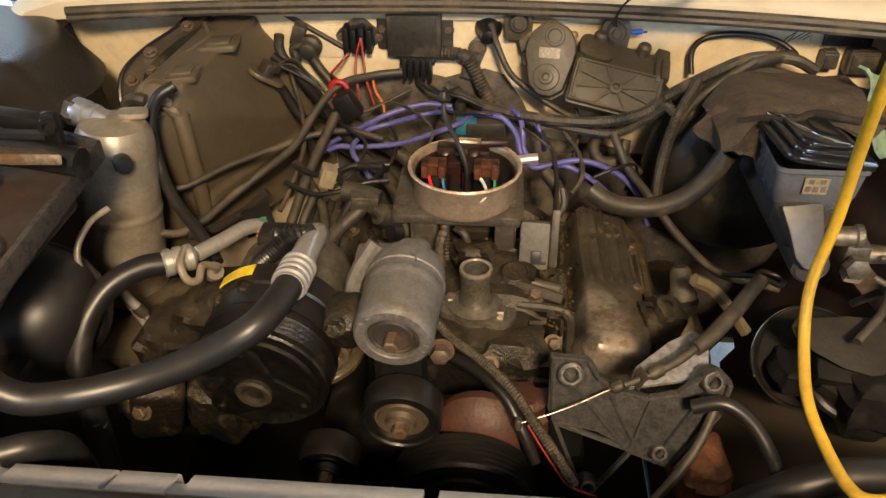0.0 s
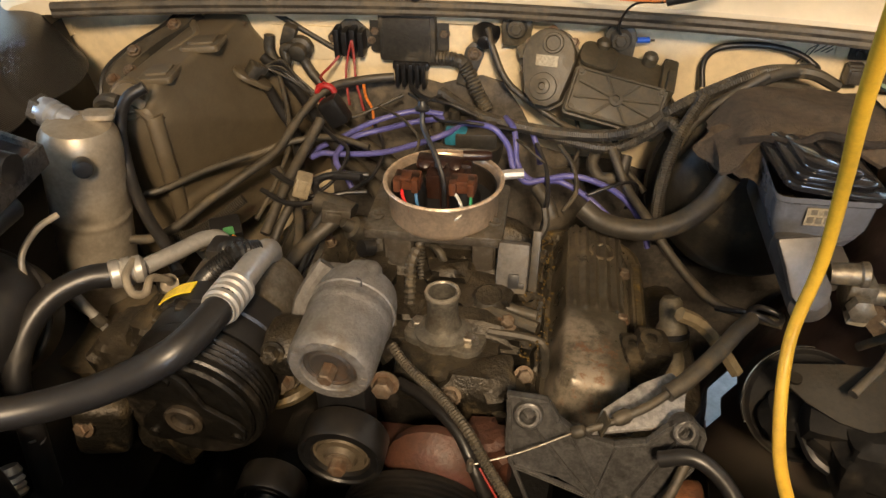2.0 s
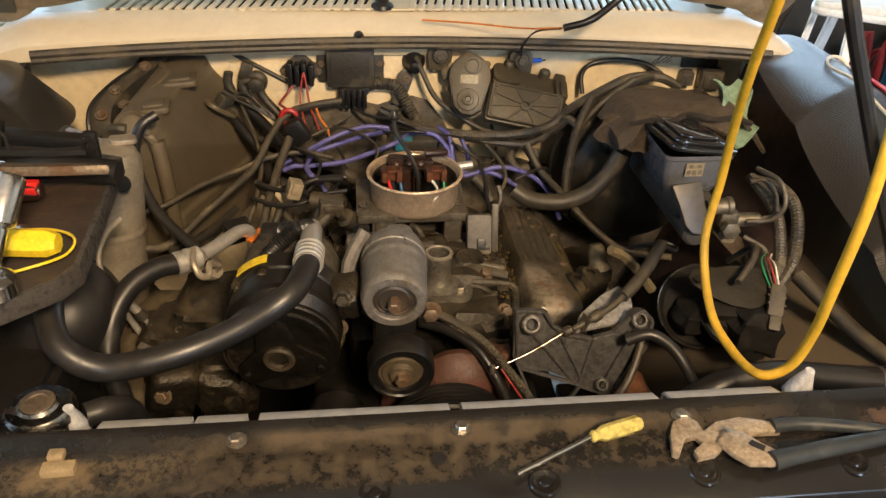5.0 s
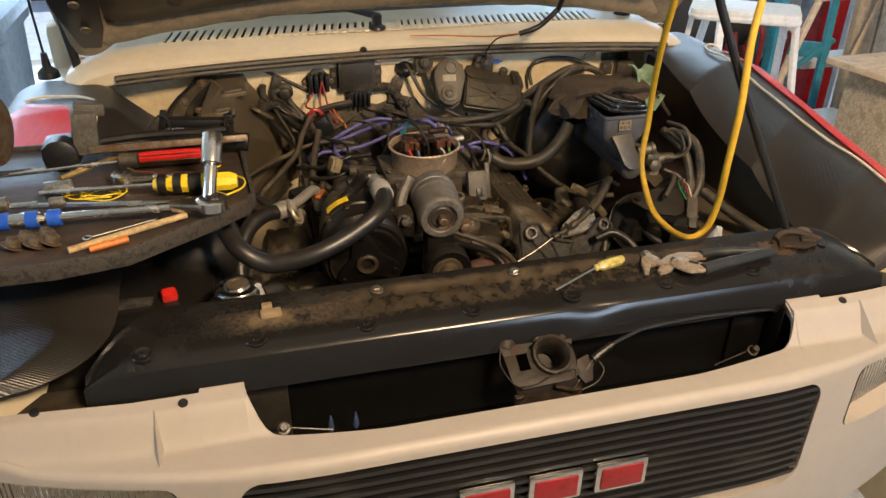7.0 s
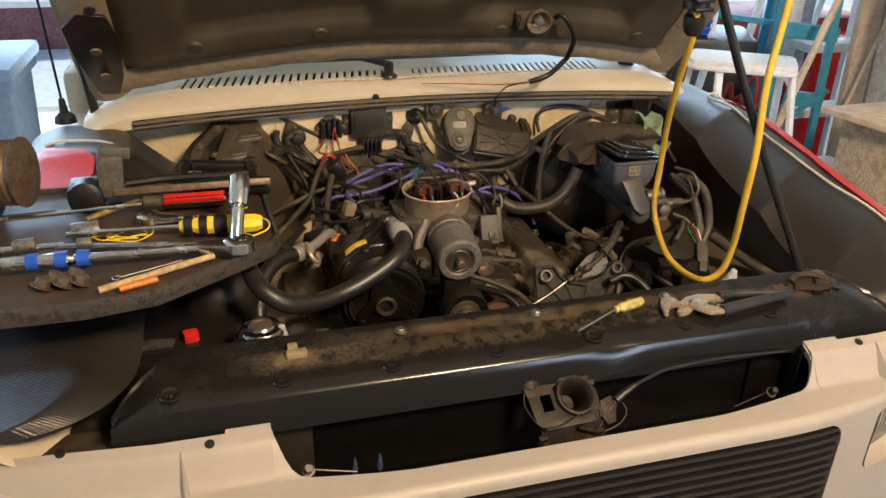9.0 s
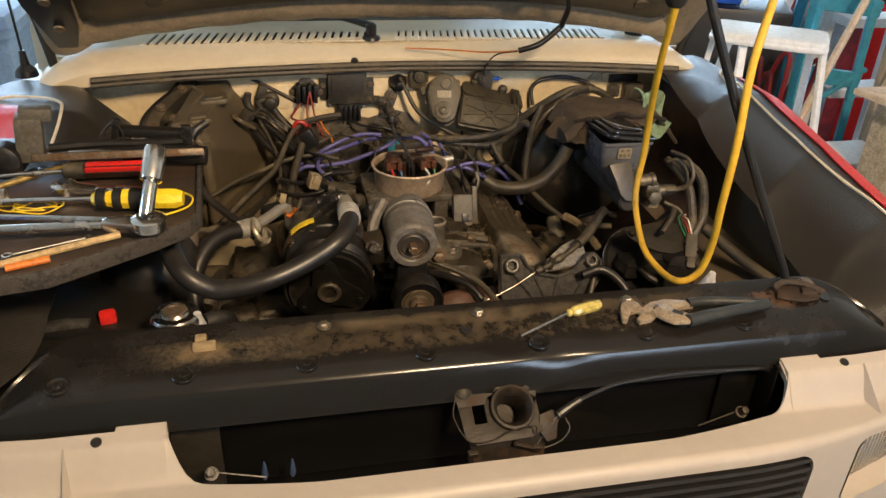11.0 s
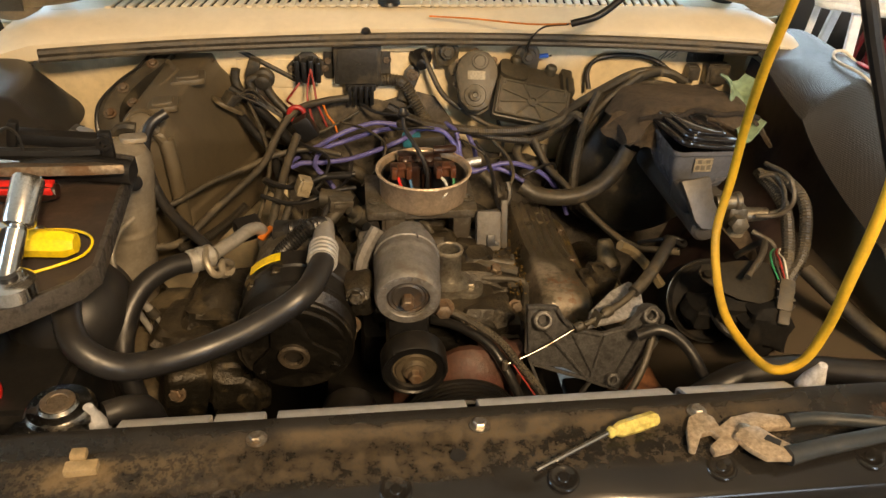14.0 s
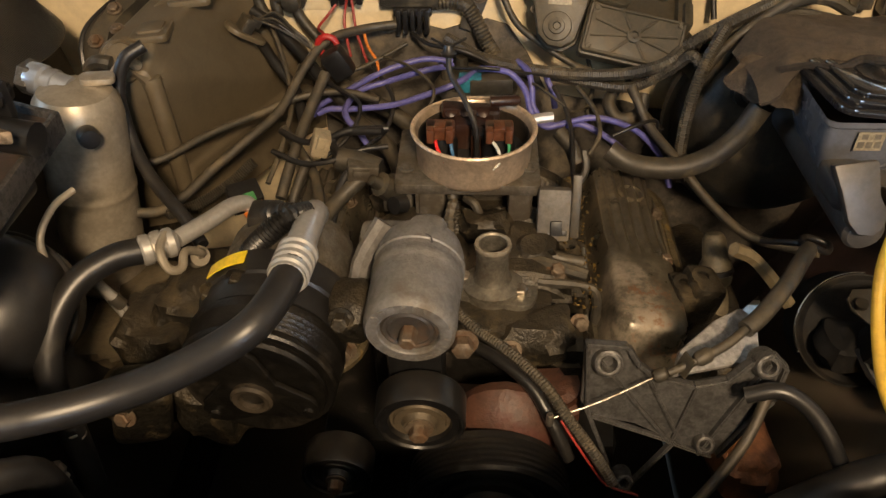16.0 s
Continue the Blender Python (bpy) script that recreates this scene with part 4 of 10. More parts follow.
tube(bm, [(0.083, 0.190, 0.992), (0.088, 0.184, 0.980), (0.078, 0.180, 0.966), (0.060, 0.180, 0.958), (0.046, 0.178, 0.962), (0.062, 0.184, 0.985), (0.074, 0.19, 0.998)], 0.0008, 6, 4)
part("cable_end", bm, STEEL, latch)
bm = bm_new()
tube(bm, [(0.072, 0.188, 0.999), (0.088, 0.193, 1.006), (0.102, 0.197, 1.011)], 0.0052, 10, 3, r_end=0.0040)
part("cable_sleeve", bm, BLACK, latch)
bm = bm_new()
tube(bm, [(0.098, 0.196, 1.010), (0.125, 0.202, 1.016), (0.160, 0.208, 1.021), (0.235, 0.214, 1.020), (0.300, 0.216, 1.016), (0.350, 0.217, 1.012), (0.372, 0.225, 1.000)], 0.0023, 8, 6)
part("release_cable", bm, BLACK, latch)
for x, y, z in ((-0.328, 0.212, 0.946), (0.338, 0.213, 0.945)):
    bm = bm_new()
    hexbolt(bm, (x, y, z), (0, -0.6, 0.8), 0.0055, 0.012)
    part("stud", bm, ALU if x < 0 else IRON, truck)
    bm = bm_new()
    tube(bm, [(x, y + 0.005, z - 0.002), (x + 0.06 * (1 if x < 0 else -1), y - 0.003, z - 0.012)], 0.0011, 6, 1)
    part("wire_strap", bm, ALU if x < 0 else IRON, truck)
for x in (-0.27, -0.238):
    bm = bm_new()
    lathe(bm, [(0.002, 0), (0.0042, 0.006), (0.0026, 0.018), (0.001, 0.026)], (x, 0.215, 0.925), (x + 0.002, 0.218, 1.0), 10)
    part("blue_terminal", bm, material("blue_vinyl", (0.05, 0.09, 0.20), 0.4), truck)

# hood: propped, hinged at the cowl
HA = radians(46)


def hood_point(u, v, off=0.0):
    """u across, v metres up from the rear edge, off below the skin."""
    w = 0.655 * (1 - 0.03 * v)
    y0, z0 = 1.118, 1.262 - 0.062 * abs(u) ** 2.2
    return (u * w, y0 - v * math.cos(HA) - off * math.sin(HA) * 0 - off * 0.72, z0 + v * math.sin(HA) - off * 0.70)


hood = thing("hood", (0, 1.11, 1.22), "raised hood with a dusty dark underside", "hood")
bm = bm_new()
sheet(bm, [[hood_point(u, v) for u in xs(-1, 1, 24)] for v in (0, 0.02, 0.15, 0.4, 0.7, 0.95, 1.0)], 0.003)
part("skin", bm, CREAM, hood, "cream painted outer skin")
bm = bm_new()


def hood_relief(u, v):
    """Depth of the pressed inner panel below the skin."""
    d = 0.034
    for cu, cv, hu, hv in ((-0.42, 0.30, 0.30, 0.16), (0.42, 0.30, 0.30, 0.16), (-0.42, 0.68, 0.30, 0.15), (0.42, 0.68, 0.30, 0.15), (0.0, 0.50, 0.09, 0.30)):
        d -= 0.024 * ease(1.0, 0.82, max(abs(u - cu) / hu, abs(v - cv) / hv))
    d -= 0.022 * ease(0.80, 0.90, abs(u))
    d -= 0.020 * ease(0.10, 0.06, v)
    d += 0.006 * ease(0.02, 0.0, abs(v - 0.105))
    return d + 0.0015 * math.sin(9 * u + 4 * v)


sheet(bm, [[hood_point(u, v, hood_relief(u, v)) for u in xs(-0.95, 0.95, 110)] for v in xs(0.045, 0.95, 60)], 0.004)
part("inner_panel", bm, LINER, hood, "dusty brown pressed inner panel", 50)
for u, v in ((-0.30, 0.13), (0.275, 0.12), (0.75, 0.13), (-0.66, 0.135)):
    bm = bm_new()
    c = Vector(hood_point(u, v, 0.040))
    lathe(bm, [(0.016, -0.004), (0.014, 0.002), (0.008, 0.003), (0, 0.003)], c, c + Vector((0, -0.7, -0.7)), 18, False)
    part("plug", bm, LINER, hood)
FRAME = material("tan_dusty_frame", (0.25, 0.20, 0.135), 0.5, 0, (0.14, 0.108, 0.068), 0.42, 9, 0.06, 160, vary=0.6)
bm = bm_new()
for v in (0.03, 0.96):
    tube(bm, [hood_point(u, v, 0.012) for u in xs(-0.96, 0.96, 16)], 0.012, 8, 2)
for u in (-0.96, 0.96):
    tube(bm, [hood_point(u, v, 0.012) for v in xs(0.03, 0.96, 6)], 0.012, 8, 2)
part("frame", bm, FRAME, hood, "dusty pale hood edge")
for u0, u1 in ((-0.975, -0.865), (0.865, 0.975)):
    bm = bm_new()
    sheet(bm, [[hood_point(u0 + (u1 - u0) * k / 8, v, 0.024 + 0.014 * math.sin(math.pi * k / 8)) for k in range(9)] for v in xs(0.015, 0.95, 20)], 0.003)
    part("side_flange", bm, FRAME, hood, "pale dusty side flange")
bm = bm_new()
sheet(bm, [[hood_point(u, v, 0.020 + 0.016 * math.sin(math.pi * (v - 0.012) / 0.07) + 0.0015 * math.sin(37 * u)) for u in xs(-0.95, 0.95, 60)] for v in xs(0.012, 0.082, 8)], 0.003)
part("rear_flange", bm, FRAME, hood, "pale dusty rear flange")
bm = bm_new()
c = Vector(hood_point(-0.90, 0.30, 0.044))
lathe(bm, [(0.010, 0), (0.009, 0.0012), (0, 0.0014)], c, c + Vector((0, -0.7, -0.7)), 16, False)
part("flange_hole", bm, GRILLEBLACK, hood)
for s in (-1, 1):
    if s < 0:
        bm = bm_new()
        plate(bm, [(-0.020, -0.01), (0.016, -0.01), (0.032, 0.05), (0.044, 0.16), (0.034, 0.23), (-0.010, 0.24), (-0.042, 0.20), (-0.040, 0.12)], 0.006, Matrix.Translation(hood_point(s * 0.915, 0.05, 0.036)) @ rot3(180 - 46, 0, 0), 0.002)
        plate_ob = part("reinforcement", bm, BLACK, hood)
        for v, w in ((0.09, -0.002), (0.17, 0.002)):
            bm = bm_new()
            c = Vector(hood_point(s * (0.915 + w), v + 0.02, 0.046))
            lathe(bm, [(0.010, 0), (0.009, 0.003), (0, 0.0035)], c, c + Vector((0, -0.7, -0.7)), 16, False)
            part("bolt", bm, RUSTSTEEL, hood)
    bm = bm_new()
    box(bm, (s * 0.622, 1.118, 1.150), (0.048, 0.05, 0.034), 0.004)
    tube(bm, [(s * 0.640, 1.100, 1.150), (s * 0.642, 1.085, 1.20), (s * 0.640, 1.035, 1.285)], 0.009, 8, 2)
    part("hinge", bm, BLACK, hood, "dark hood hinge arm")
lamp = thing("underhood_lamp", hood_point(0.37, 0.17, 0.03), "small dusty lamp with a bright cup under the hood", "lamp")
c = Vector(hood_point(0.37, 0.17, 0.040))
bm = bm_new()
box(bm, c + Vector((-0.012, 0.006, -0.004)), (0.060, 0.026, 0.018), 0.004, (46, 0, 0))
box(bm, c + Vector((-0.034, -0.004, -0.008)), (0.012, 0.020, 0.030), 0.003, (30, 0, 0))
box(bm, c + Vector((0.034, -0.002, -0.006)), (0.010, 0.018, 0.018), 0.003, (30, 0, 0))
part("socket", bm, RUSTSTEEL, lamp)
bm = bm_new()
lathe(bm, [(0.010, -0.004), (0.020, 0.002), (0.0245, 0.014), (0.0255, 0.022), (0.0235, 0.022), (0.0185, 0.006), (0.010, 0.0), (0.0, 0.0)], c + Vector((0, -0.004, 0.0)), c + Vector((-0.1, -0.85, -0.35)), 28, False)
part("reflector_cup", bm, PLATEDCUP, lamp, "dusty metal reflector cup")
bm = bm_new()
lathe(bm, [(0.008, 0.0), (0.011, 0.010), (0.009, 0.020), (0.0, 0.024)], c + Vector((0, -0.004, 0.0)), c + Vector((-0.1, -0.85, -0.35)), 18)
part("bulb", bm, LENS, lamp)
hose("lamp_wire", [c + Vector((0.034, -0.006, -0.004)), (0.290, 0.948, 1.352), (0.318, 0.950, 1.310), (0.318, 0.972, 1.268), (0.318, 0.985, 1.255), (0.275, 0.97, 1.228), (0.235, 0.975, 1.214)], 0.0055, BLACK, "black sleeved wire hanging from the hood", "wire")
hose("thin_wire", [(0.235, 0.975, 1.214), (0.18, 1.02, 1.200), (0.10, 1.065, 1.195), (0.03, 1.09, 1.192)], 0.0016, ORANGE, "thin orange wire lying on the cowl lip", "wire", 6)
hose("thin_wire", [(0.232, 0.976, 1.213), (0.205, 1.02, 1.195), (0.193, 1.05, 1.165), (0.197, 1.075, 1.135), (0.222, 1.092, 1.122), (0.243, 1.095, 1.122)], 0.0016, BLACK, "thin black wire end hanging on the firewall", "wire", 6)
hose("wire_splice", [(0.220, 1.093, 1.122), (0.236, 1.096, 1.122)], 0.004, BLUEP, "blue crimp splice on a loose wire", "splice", 8)

# prop rod
bm = bm_new()
tube(bm, [(0.427, 0.310, 1.076), (0.418, 0.311, 1.10), (0.273, 0.344, 1.40), (0.055, 0.40, 1.93)], 0.0058, 10, 4)
single("prop_rod", bm, BLACK, "thin black rod propping up the hood", "rod")

# wiper arms
for pts in ([(-0.033, 1.138, 1.226), (-0.10, 1.20, 1.232), (-0.22, 1.25, 1.235), (-0.33, 1.275, 1.235)], [(0.56, 1.165, 1.222), (0.45, 1.235, 1.228), (0.25, 1.28, 1.238), (0.12, 1.295, 1.242)]):
    w = thing("wiper", pts[0], "black windshield wiper arm at rest", "wiper", "windshield wipers")
    bm = bm_new()
    tube(bm, pts, 0.008, 8, 4, r_end=0.004)
    part("arm", bm, BLACK, w)
    bm = bm_new()
    e = Vector(pts[-1])
    tube(bm, [Vector(pts[2]) + Vector((0.08, 0.015, 0.004)), e + Vector((0, 0.012, 0.004)), e + Vector((-0.2, 0.012, 0.006))], 0.004, 6, 3)
    part("blade", bm, RUBBER, w)


# ---- engine ----
def blob(bm, c, size, seed, amp=0.18, n=18):
    """An uneven rounded casting."""
    r = random.Random(seed)
    ph = [r.random() * 6.3 for _ in range(6)]
    rows = []
    for j in range(n // 2 + 1):
        t = math.pi * j / (n // 2)
        row = []
        for i in range(n + 1):
            a = 2 * math.pi * (i % n) / n
            d = Vector((math.sin(t) * math.cos(a), math.sin(t) * math.sin(a), math.cos(t)))
            p = Vector([math.copysign(abs(v) ** 0.6, v) for v in d])
            k = 1 + amp * (math.sin(5 * d.x + ph[0]) * math.sin(4 * d.y + ph[1]) + 0.6 * math.sin(9 * d.z + ph[2] + 4 * d.x))
            row.append((c[0] + p.x * size[0] * k, c[1] + p.y * size[1] * k, c[2] + p.z * size[2] * k))
        rows.append(row)
    sheet(bm, rows)


engine = thing("engine", (0, 0.78, 0.55), "oily dusty cast iron engine in the bay", "engine")
# Block in near-black iron, the bay's deep shade put into its colour.
bm = bm_new()
box(bm, (0.0, 0.77, 0.70), (0.30, 0.42, 0.30), 0.02)
box(bm, (0.0, 0.79, 0.875), (0.20, 0.34, 0.08), 0.02)
part("block", bm, DEEPSHADE, engine)
for sx in (-1, 1):
    for y in (0.71, 0.80, 0.89):
        bm = bm_new()
        tube(bm, [(sx * 0.035, y, 0.935), (sx * 0.075, y - 0.005, 0.935), (sx * 0.115, y - 0.005, 0.905)], 0.026, 10, 3)
        part("runner", bm, IRON, engine)
bm = bm_new()
box(bm, (0.0, 0.80, 0.925), (0.13, 0.26, 0.045), 0.015)
box(bm, (0.03, 0.672, 0.920), (0.11, 0.10, 0.05), 0.014)
box(bm, (0.085, 0.640, 0.905), (0.06, 0.05, 0.045), 0.012)
lathe(bm, [(0.02, 0), (0.023, 0.02), (0.014, 0.03)], (0.065, 0.735, 0.94), (0.065, 0.72, 1.0), 12)
part("intake_manifold", bm, IRON, engine)
for i, (c, sz) in enumerate((((0.060, 0.745, 0.945), (0.034, 0.030, 0.022)), ((0.095, 0.715, 0.925), (0.028, 0.040, 0.025)), ((-0.035, 0.720, 0.935), (0.030, 0.026, 0.022)), ((-0.075, 0.760, 0.940), (0.026, 0.034, 0.022)), ((0.060, 0.640, 0.915), (0.045, 0.028, 0.030)), ((-0.055, 0.665, 0.915), (0.030, 0.030, 0.030)), ((0.100, 0.640, 0.880), (0.030, 0.030, 0.040)), ((0.015, 0.770, 0.955), (0.030, 0.018, 0.020)))):
    bm = bm_new()
    blob(bm, c, sz, 40 + i)
    part("casting_boss", bm, IRON, engine)
for p, d in (((0.088, 0.700, 0.955), (0.2, -0.4, 1)), ((-0.045, 0.700, 0.955), (0, -0.4, 1)), ((0.110, 0.655, 0.925), (0.3, -0.8, 0.6)), ((0.040, 0.612, 0.930), (0, -1, 0.5)), ((-0.080, 0.735, 0.962), (0, -0.3, 1))):
    bolt(engine, p, d, 0.0075, 0.009, RUSTSTEEL)
bm = bm_new()
box(bm, (0.02, 0.590, 0.78), (0.17, 0.06, 0.20), 0.02)
blob(bm, (0.075, 0.570, 0.895), (0.030, 0.025, 0.035), 21)
lathe(bm, [(0.050, 0), (0.052, 0.012), (0.040, 0.030), (0.02, 0.038)], (0.035, 0.56, 0.890), (0.025, 0.4, 0.905), 20)
part("water_pump", bm, RUST, engine, "rust red water pump housing")
# thermostat neck
bm = bm_new()
lathe(bm, [(0.030, 0), (0.031, 0.012), (0.020, 0.018), (0.0165, 0.026), (0.0165, 0.050), (0.0180, 0.054), (0.0175, 0.060), (0.0145, 0.060), (0.0135, 0.02), (0.0, 0.02)], (0.022, 0.682, 0.944), (0.020, 0.689, 1.10), 24, False)
plate(bm, round_poly(0.088, 0.044, 0.018), 0.011, Matrix.Translation((0.024, 0.679, 0.940)) @ rot3(-3, 0, -14), 0.002)
part("thermostat_neck", bm, material("tarnished_pipe_steel", (0.26, 0.24, 0.20), 0.34, 0.7, (0.12, 0.09, 0.06), 0.35, 24, 0.2, 260, 0.25, (0.20, 0.165, 0.11)), engine, "open tarnished thermostat neck")
bm = bm_new()
lathe(bm, [(0.0150, 0.0595), (0.0176, 0.0600), (0.0184, 0.0575), (0.0188, 0.0590), (0.0180, 0.0618), (0.0155, 0.0620), (0.0144, 0.0608)], (0.022, 0.682, 0.944), (0.020, 0.689, 1.10), 28, False)
part("neck_rim", bm, material("worn_bright_rim", (0.42, 0.37, 0.29), 0.34, 0.5, (0.20, 0.15, 0.09), 0.3, 40, 0.1), engine, "worn pale rim of the neck")
bolt(engine, (0.050, 0.672, 0.950), (0, -0.05, 1), 0.008, 0.008)
bolt(engine, (-0.006, 0.690, 0.950), (0, -0.05, 1), 0.008, 0.008)
# valve covers
for sx in (-1, 1):
    m = Matrix.Translation((sx * 0.182, 0.782, 0.922)) @ rot3(0, sx * 9, 0)
    L, W, R = 0.170, 0.062, 0.042
    bm = bm_new()
    rows = []
    for j in range(69):
        y = -L + 2 * L * j / 68
        row = []
        for i in range(45):
            x = -W + 2 * W * i / 44
            cx, cy = max(0.0, abs(x) - (W - R)), max(0.0, abs(y) - (L - R))
            far = math.hypot(cx, cy)
            if far > R:
                x, y2 = math.copysign(W - R + cx * R / far, x), math.copysign(L - R + cy * R / far, y)
            else:
                y2 = y
            d = R - min(far, R)
            h = -0.034 + 0.009 * ease(0.0, 0.003, d) - 0.006 * ease(0.0055, 0.008, d) + 0.006 * ease(0.0095, 0.0115, d) - 0.004 * ease(0.013, 0.015, d) + 0.037 * ease(0.016, 0.028, d)
            front = ease(0.02, -0.06, y)
            h += 0.012 * front * ease(0.012, 0.034, d) * (1 - 0.5 * (x / W) ** 2) - 0.012 * ease(-0.12, -0.165, y) * ease(0.01, 0.03, d)
            on = ease(0.025, 0.030, d) * ease(-0.035, -0.015, y)
            h += 0.0046 * on * (0.5 + 0.5 * math.cos(2 * math.pi * (x + 0.012) / 0.0125))
            row.append(m @ Vector((x, y2, h)))
        rows.append(row)
    sheet(bm, rows, 0.0)
    part("valve_cover", bm, COVER, engine, "oil stained valve cover with long ribs", 50)
    bm = bm_new()
    tube(bm, [m @ Vector((x, y, -0.032)) for x, y in round_poly(2 * W + 0.006, 2 * L + 0.006, R, 6)] + [m @ Vector((W + 0.003, L - R, -0.032))], 0.0085, 8, 1)
    part("cover_gasket", bm, material("gold_oily_rim", (0.12, 0.095, 0.055), 0.28, 0.3, (0.30, 0.20, 0.06), 0.32, 60, 0.4), engine, "gold brown oily rim of the cover")
    bm = bm_new()
    lathe(bm, [(0.017, -0.004), (0.017, 0.003), (0.014, 0.004), (0.012, -0.004), (0.0, -0.004)], m @ Vector((0.010, 0.095, 0.008)), m @ Vector((0.010, 0.095, 1)), 22, False)
    part("filler_hole", bm, COVER, engine)
    bolt(engine, m @ Vector((0.030, -0.030, 0.010)), m.to_3x3() @ Vector((0, 0, 1)), 0.006, 0.008, RUSTSTEEL)
    bolt(engine, m @ Vector((0.036, 0.060, 0.006)), m.to_3x3() @ Vector((0, 0, 1)), 0.006, 0.008, RUSTSTEEL)
for p in ((0.240, 0.704, 0.953), (0.222, 0.702, 0.944)):
    bm = bm_new()
    box(bm, Vector(p) - Vector((0, 0, 0.03)), (0.034, 0.045, 0.05), 0.008, (0, 14, 10))
    lathe(bm, [(0.012, 0), (0.012, 0.004), (0.006, 0.004), (0.005, -0.004), (0.0, -0.004)], Vector(p) - Vector((0, 0, 0.006)), Vector(p) + Vector((0.1, -0.2, 1)), 16, False)
    part("bracket_ear", bm, IRON, engine)
bm = bm_new()
plate(bm, [(0.214, 0.735), (0.248, 0.728), (0.262, 0.700), (0.268, 0.660), (0.240, 0.650), (0.222, 0.690)], 0.008, Matrix.Translation((0, 0, 0.0)) @ Matrix.Translation((0.0, -0.012, 0.918)) @ rot3(-2, 3, 0), 0.002)
part("side_bracket", bm, IRON, engine, "dark plate bracket beside the cover")
# small pipes beside the manifold
for pts, r in (([(0.090, 0.700, 0.945), (0.070, 0.690, 0.950), (0.115, 0.69, 0.945), (0.130, 0.685, 0.935), (0.132, 0.68, 0.88)], 0.0055), ([(0.045, 0.725, 0.955), (0.08, 0.71, 0.958), (0.12, 0.70, 0.952)], 0.007), ([(-0.02, 0.765, 0.995), (-0.024, 0.745, 0.985), (-0.022, 0.720, 0.950), (-0.026, 0.70, 0.91)], 0.0065)):
    bm = bm_new()
    tube(bm, pts, r, 8, 5, 0.0008 if r == 0.0065 else 0, 0.005)
    part("small_pipe", bm, OLDRUBBER, engine)
bm = bm_new()
rnd = random.Random(4)
for i in range(170):
    u = rnd.random()
    c = Vector((0.100 + 0.035 * rnd.random(), 0.66 + 0.22 * u, 0.937 + 0.012 * rnd.random()))
    box(bm, c, (0.0012 + 0.0022 * rnd.random(), 0.0012 + 0.002 * rnd.random(), 0.001), 0, (rnd.random() * 90, rnd.random() * 90, rnd.random() * 180))
tagged(part("oily_residue", bm, GOLD, engine, "gold brown oily crumbs", 0), kind="stuff")

# throttle body
tb = thing("fuel_injection_unit", (0, 0.84, 0.945), "throttle body with an open tarnished ring", "injection unit")
bm = bm_new()
plate(bm, round_poly(0.160, 0.116, 0.006), 0.013, Matrix.Translation((-0.006, 0.838, 0.994)), 0.002)
for x, y in ((-0.074, 0.813), (0.062, 0.816)):
    lathe(bm, [(0.0085, 0), (0.0085, 0.003), (0.005, 0.003), (0.0045, -0.004), (0, -0.004)], (x, y - 0.006, 1.009), (x, y - 0.006, 2), 16, False)
part("mount_plate", bm, ALUDIRTY, tb, "grimy cast mounting plate")
bm = bm_new()
box(bm, (-0.045, 0.838, 0.967), (0.030, 0.11, 0.066), 0.006)
box(bm, (0.052, 0.838, 0.967), (0.026, 0.11, 0.066), 0.006)
box(bm, (0.0, 0.870, 0.967), (0.10, 0.07, 0.066), 0.006)
box(bm, (-0.085, 0.820, 0.968), (0.035, 0.04, 0.030), 0.006)
part("body", bm, ALUDIRTY, tb)
bm = bm_new()
lathe(bm, [(0.014, -0.01), (0.014, 0.02), (0.008, 0.022), (0.006, 0.034)], (-0.09, 0.80, 0.985), (-0.12, 0.78, 1.02), 12)
part("side_sensor", bm, DUSTY, tb)
for x in (-0.058, 0.060):
    bm = bm_new()
    box(bm, (x, 0.797, 0.961), (0.012, 0.016, 0.062), 0.003, (6, 0, 0))
    part("rib", bm, ALUDIRTY, tb)
bm = bm_new()
tube(bm, [(-0.024, 0.800, 0.988), (-0.021, 0.786, 0.976), (-0.018, 0.778, 0.955), (-0.014, 0.770, 0.925)], 0.0058, 12, 6, 0.0007, 0.0032)
part("conduit", bm, OLDRUBBER, tb, "grey corrugated conduit")
bm = bm_new()
tube(bm, [(-0.008, 0.795, 0.980), (0.002, 0.786, 0.978), (0.008, 0.783, 0.966), (0.018, 0.784, 0.960), (0.032, 0.792, 0.966)], 0.0052, 10, 5)
part("vacuum_pipe", bm, DUSTY, tb, "bent grimy vacuum pipe")
bm = bm_new()
lathe(bm, [(0.0560, -0.0115), (0.0615, -0.0080), (0.0635, -0.004), (0.0640, 0.002), (0.0648, 0.026), (0.0675, 0.031), (0.0685, 0.034), (0.0675, 0.0365), (0.0650, 0.0355), (0.0620, 0.030), (0.0605, 0.004), (0.0555, -0.010)], (0.0, 0.835, 1.01), (0.0, 0.837, 1.105), 56, False)
ring = part("ring", bm, RING, tb, "tarnished metal air cleaner ring")
bm = bm_new()
lathe(bm, [(0.0660, 0.0345), (0.0697, 0.0350), (0.0704, 0.0366), (0.0690, 0.0384), (0.0662, 0.0378)], (0.0, 0.835, 1.01), (0.0, 0.837, 1.105), 56, False)
part("lip", bm, material("worn_copper_lip", (0.66, 0.50, 0.35), 0.34, 0.3, (0.46, 0.31, 0.20), 0.2, 30, 0.02), ring, "bright worn lip")
# Dark brown lining just inside the ring's wall.
bm = bm_new()
lathe(bm, [(0.0604, 0.003), (0.0592, 0.004), (0.0606, 0.0280), (0.0618, 0.0288)], (0.0, 0.835, 1.01), (0.0, 0.837, 1.105), 56, False)
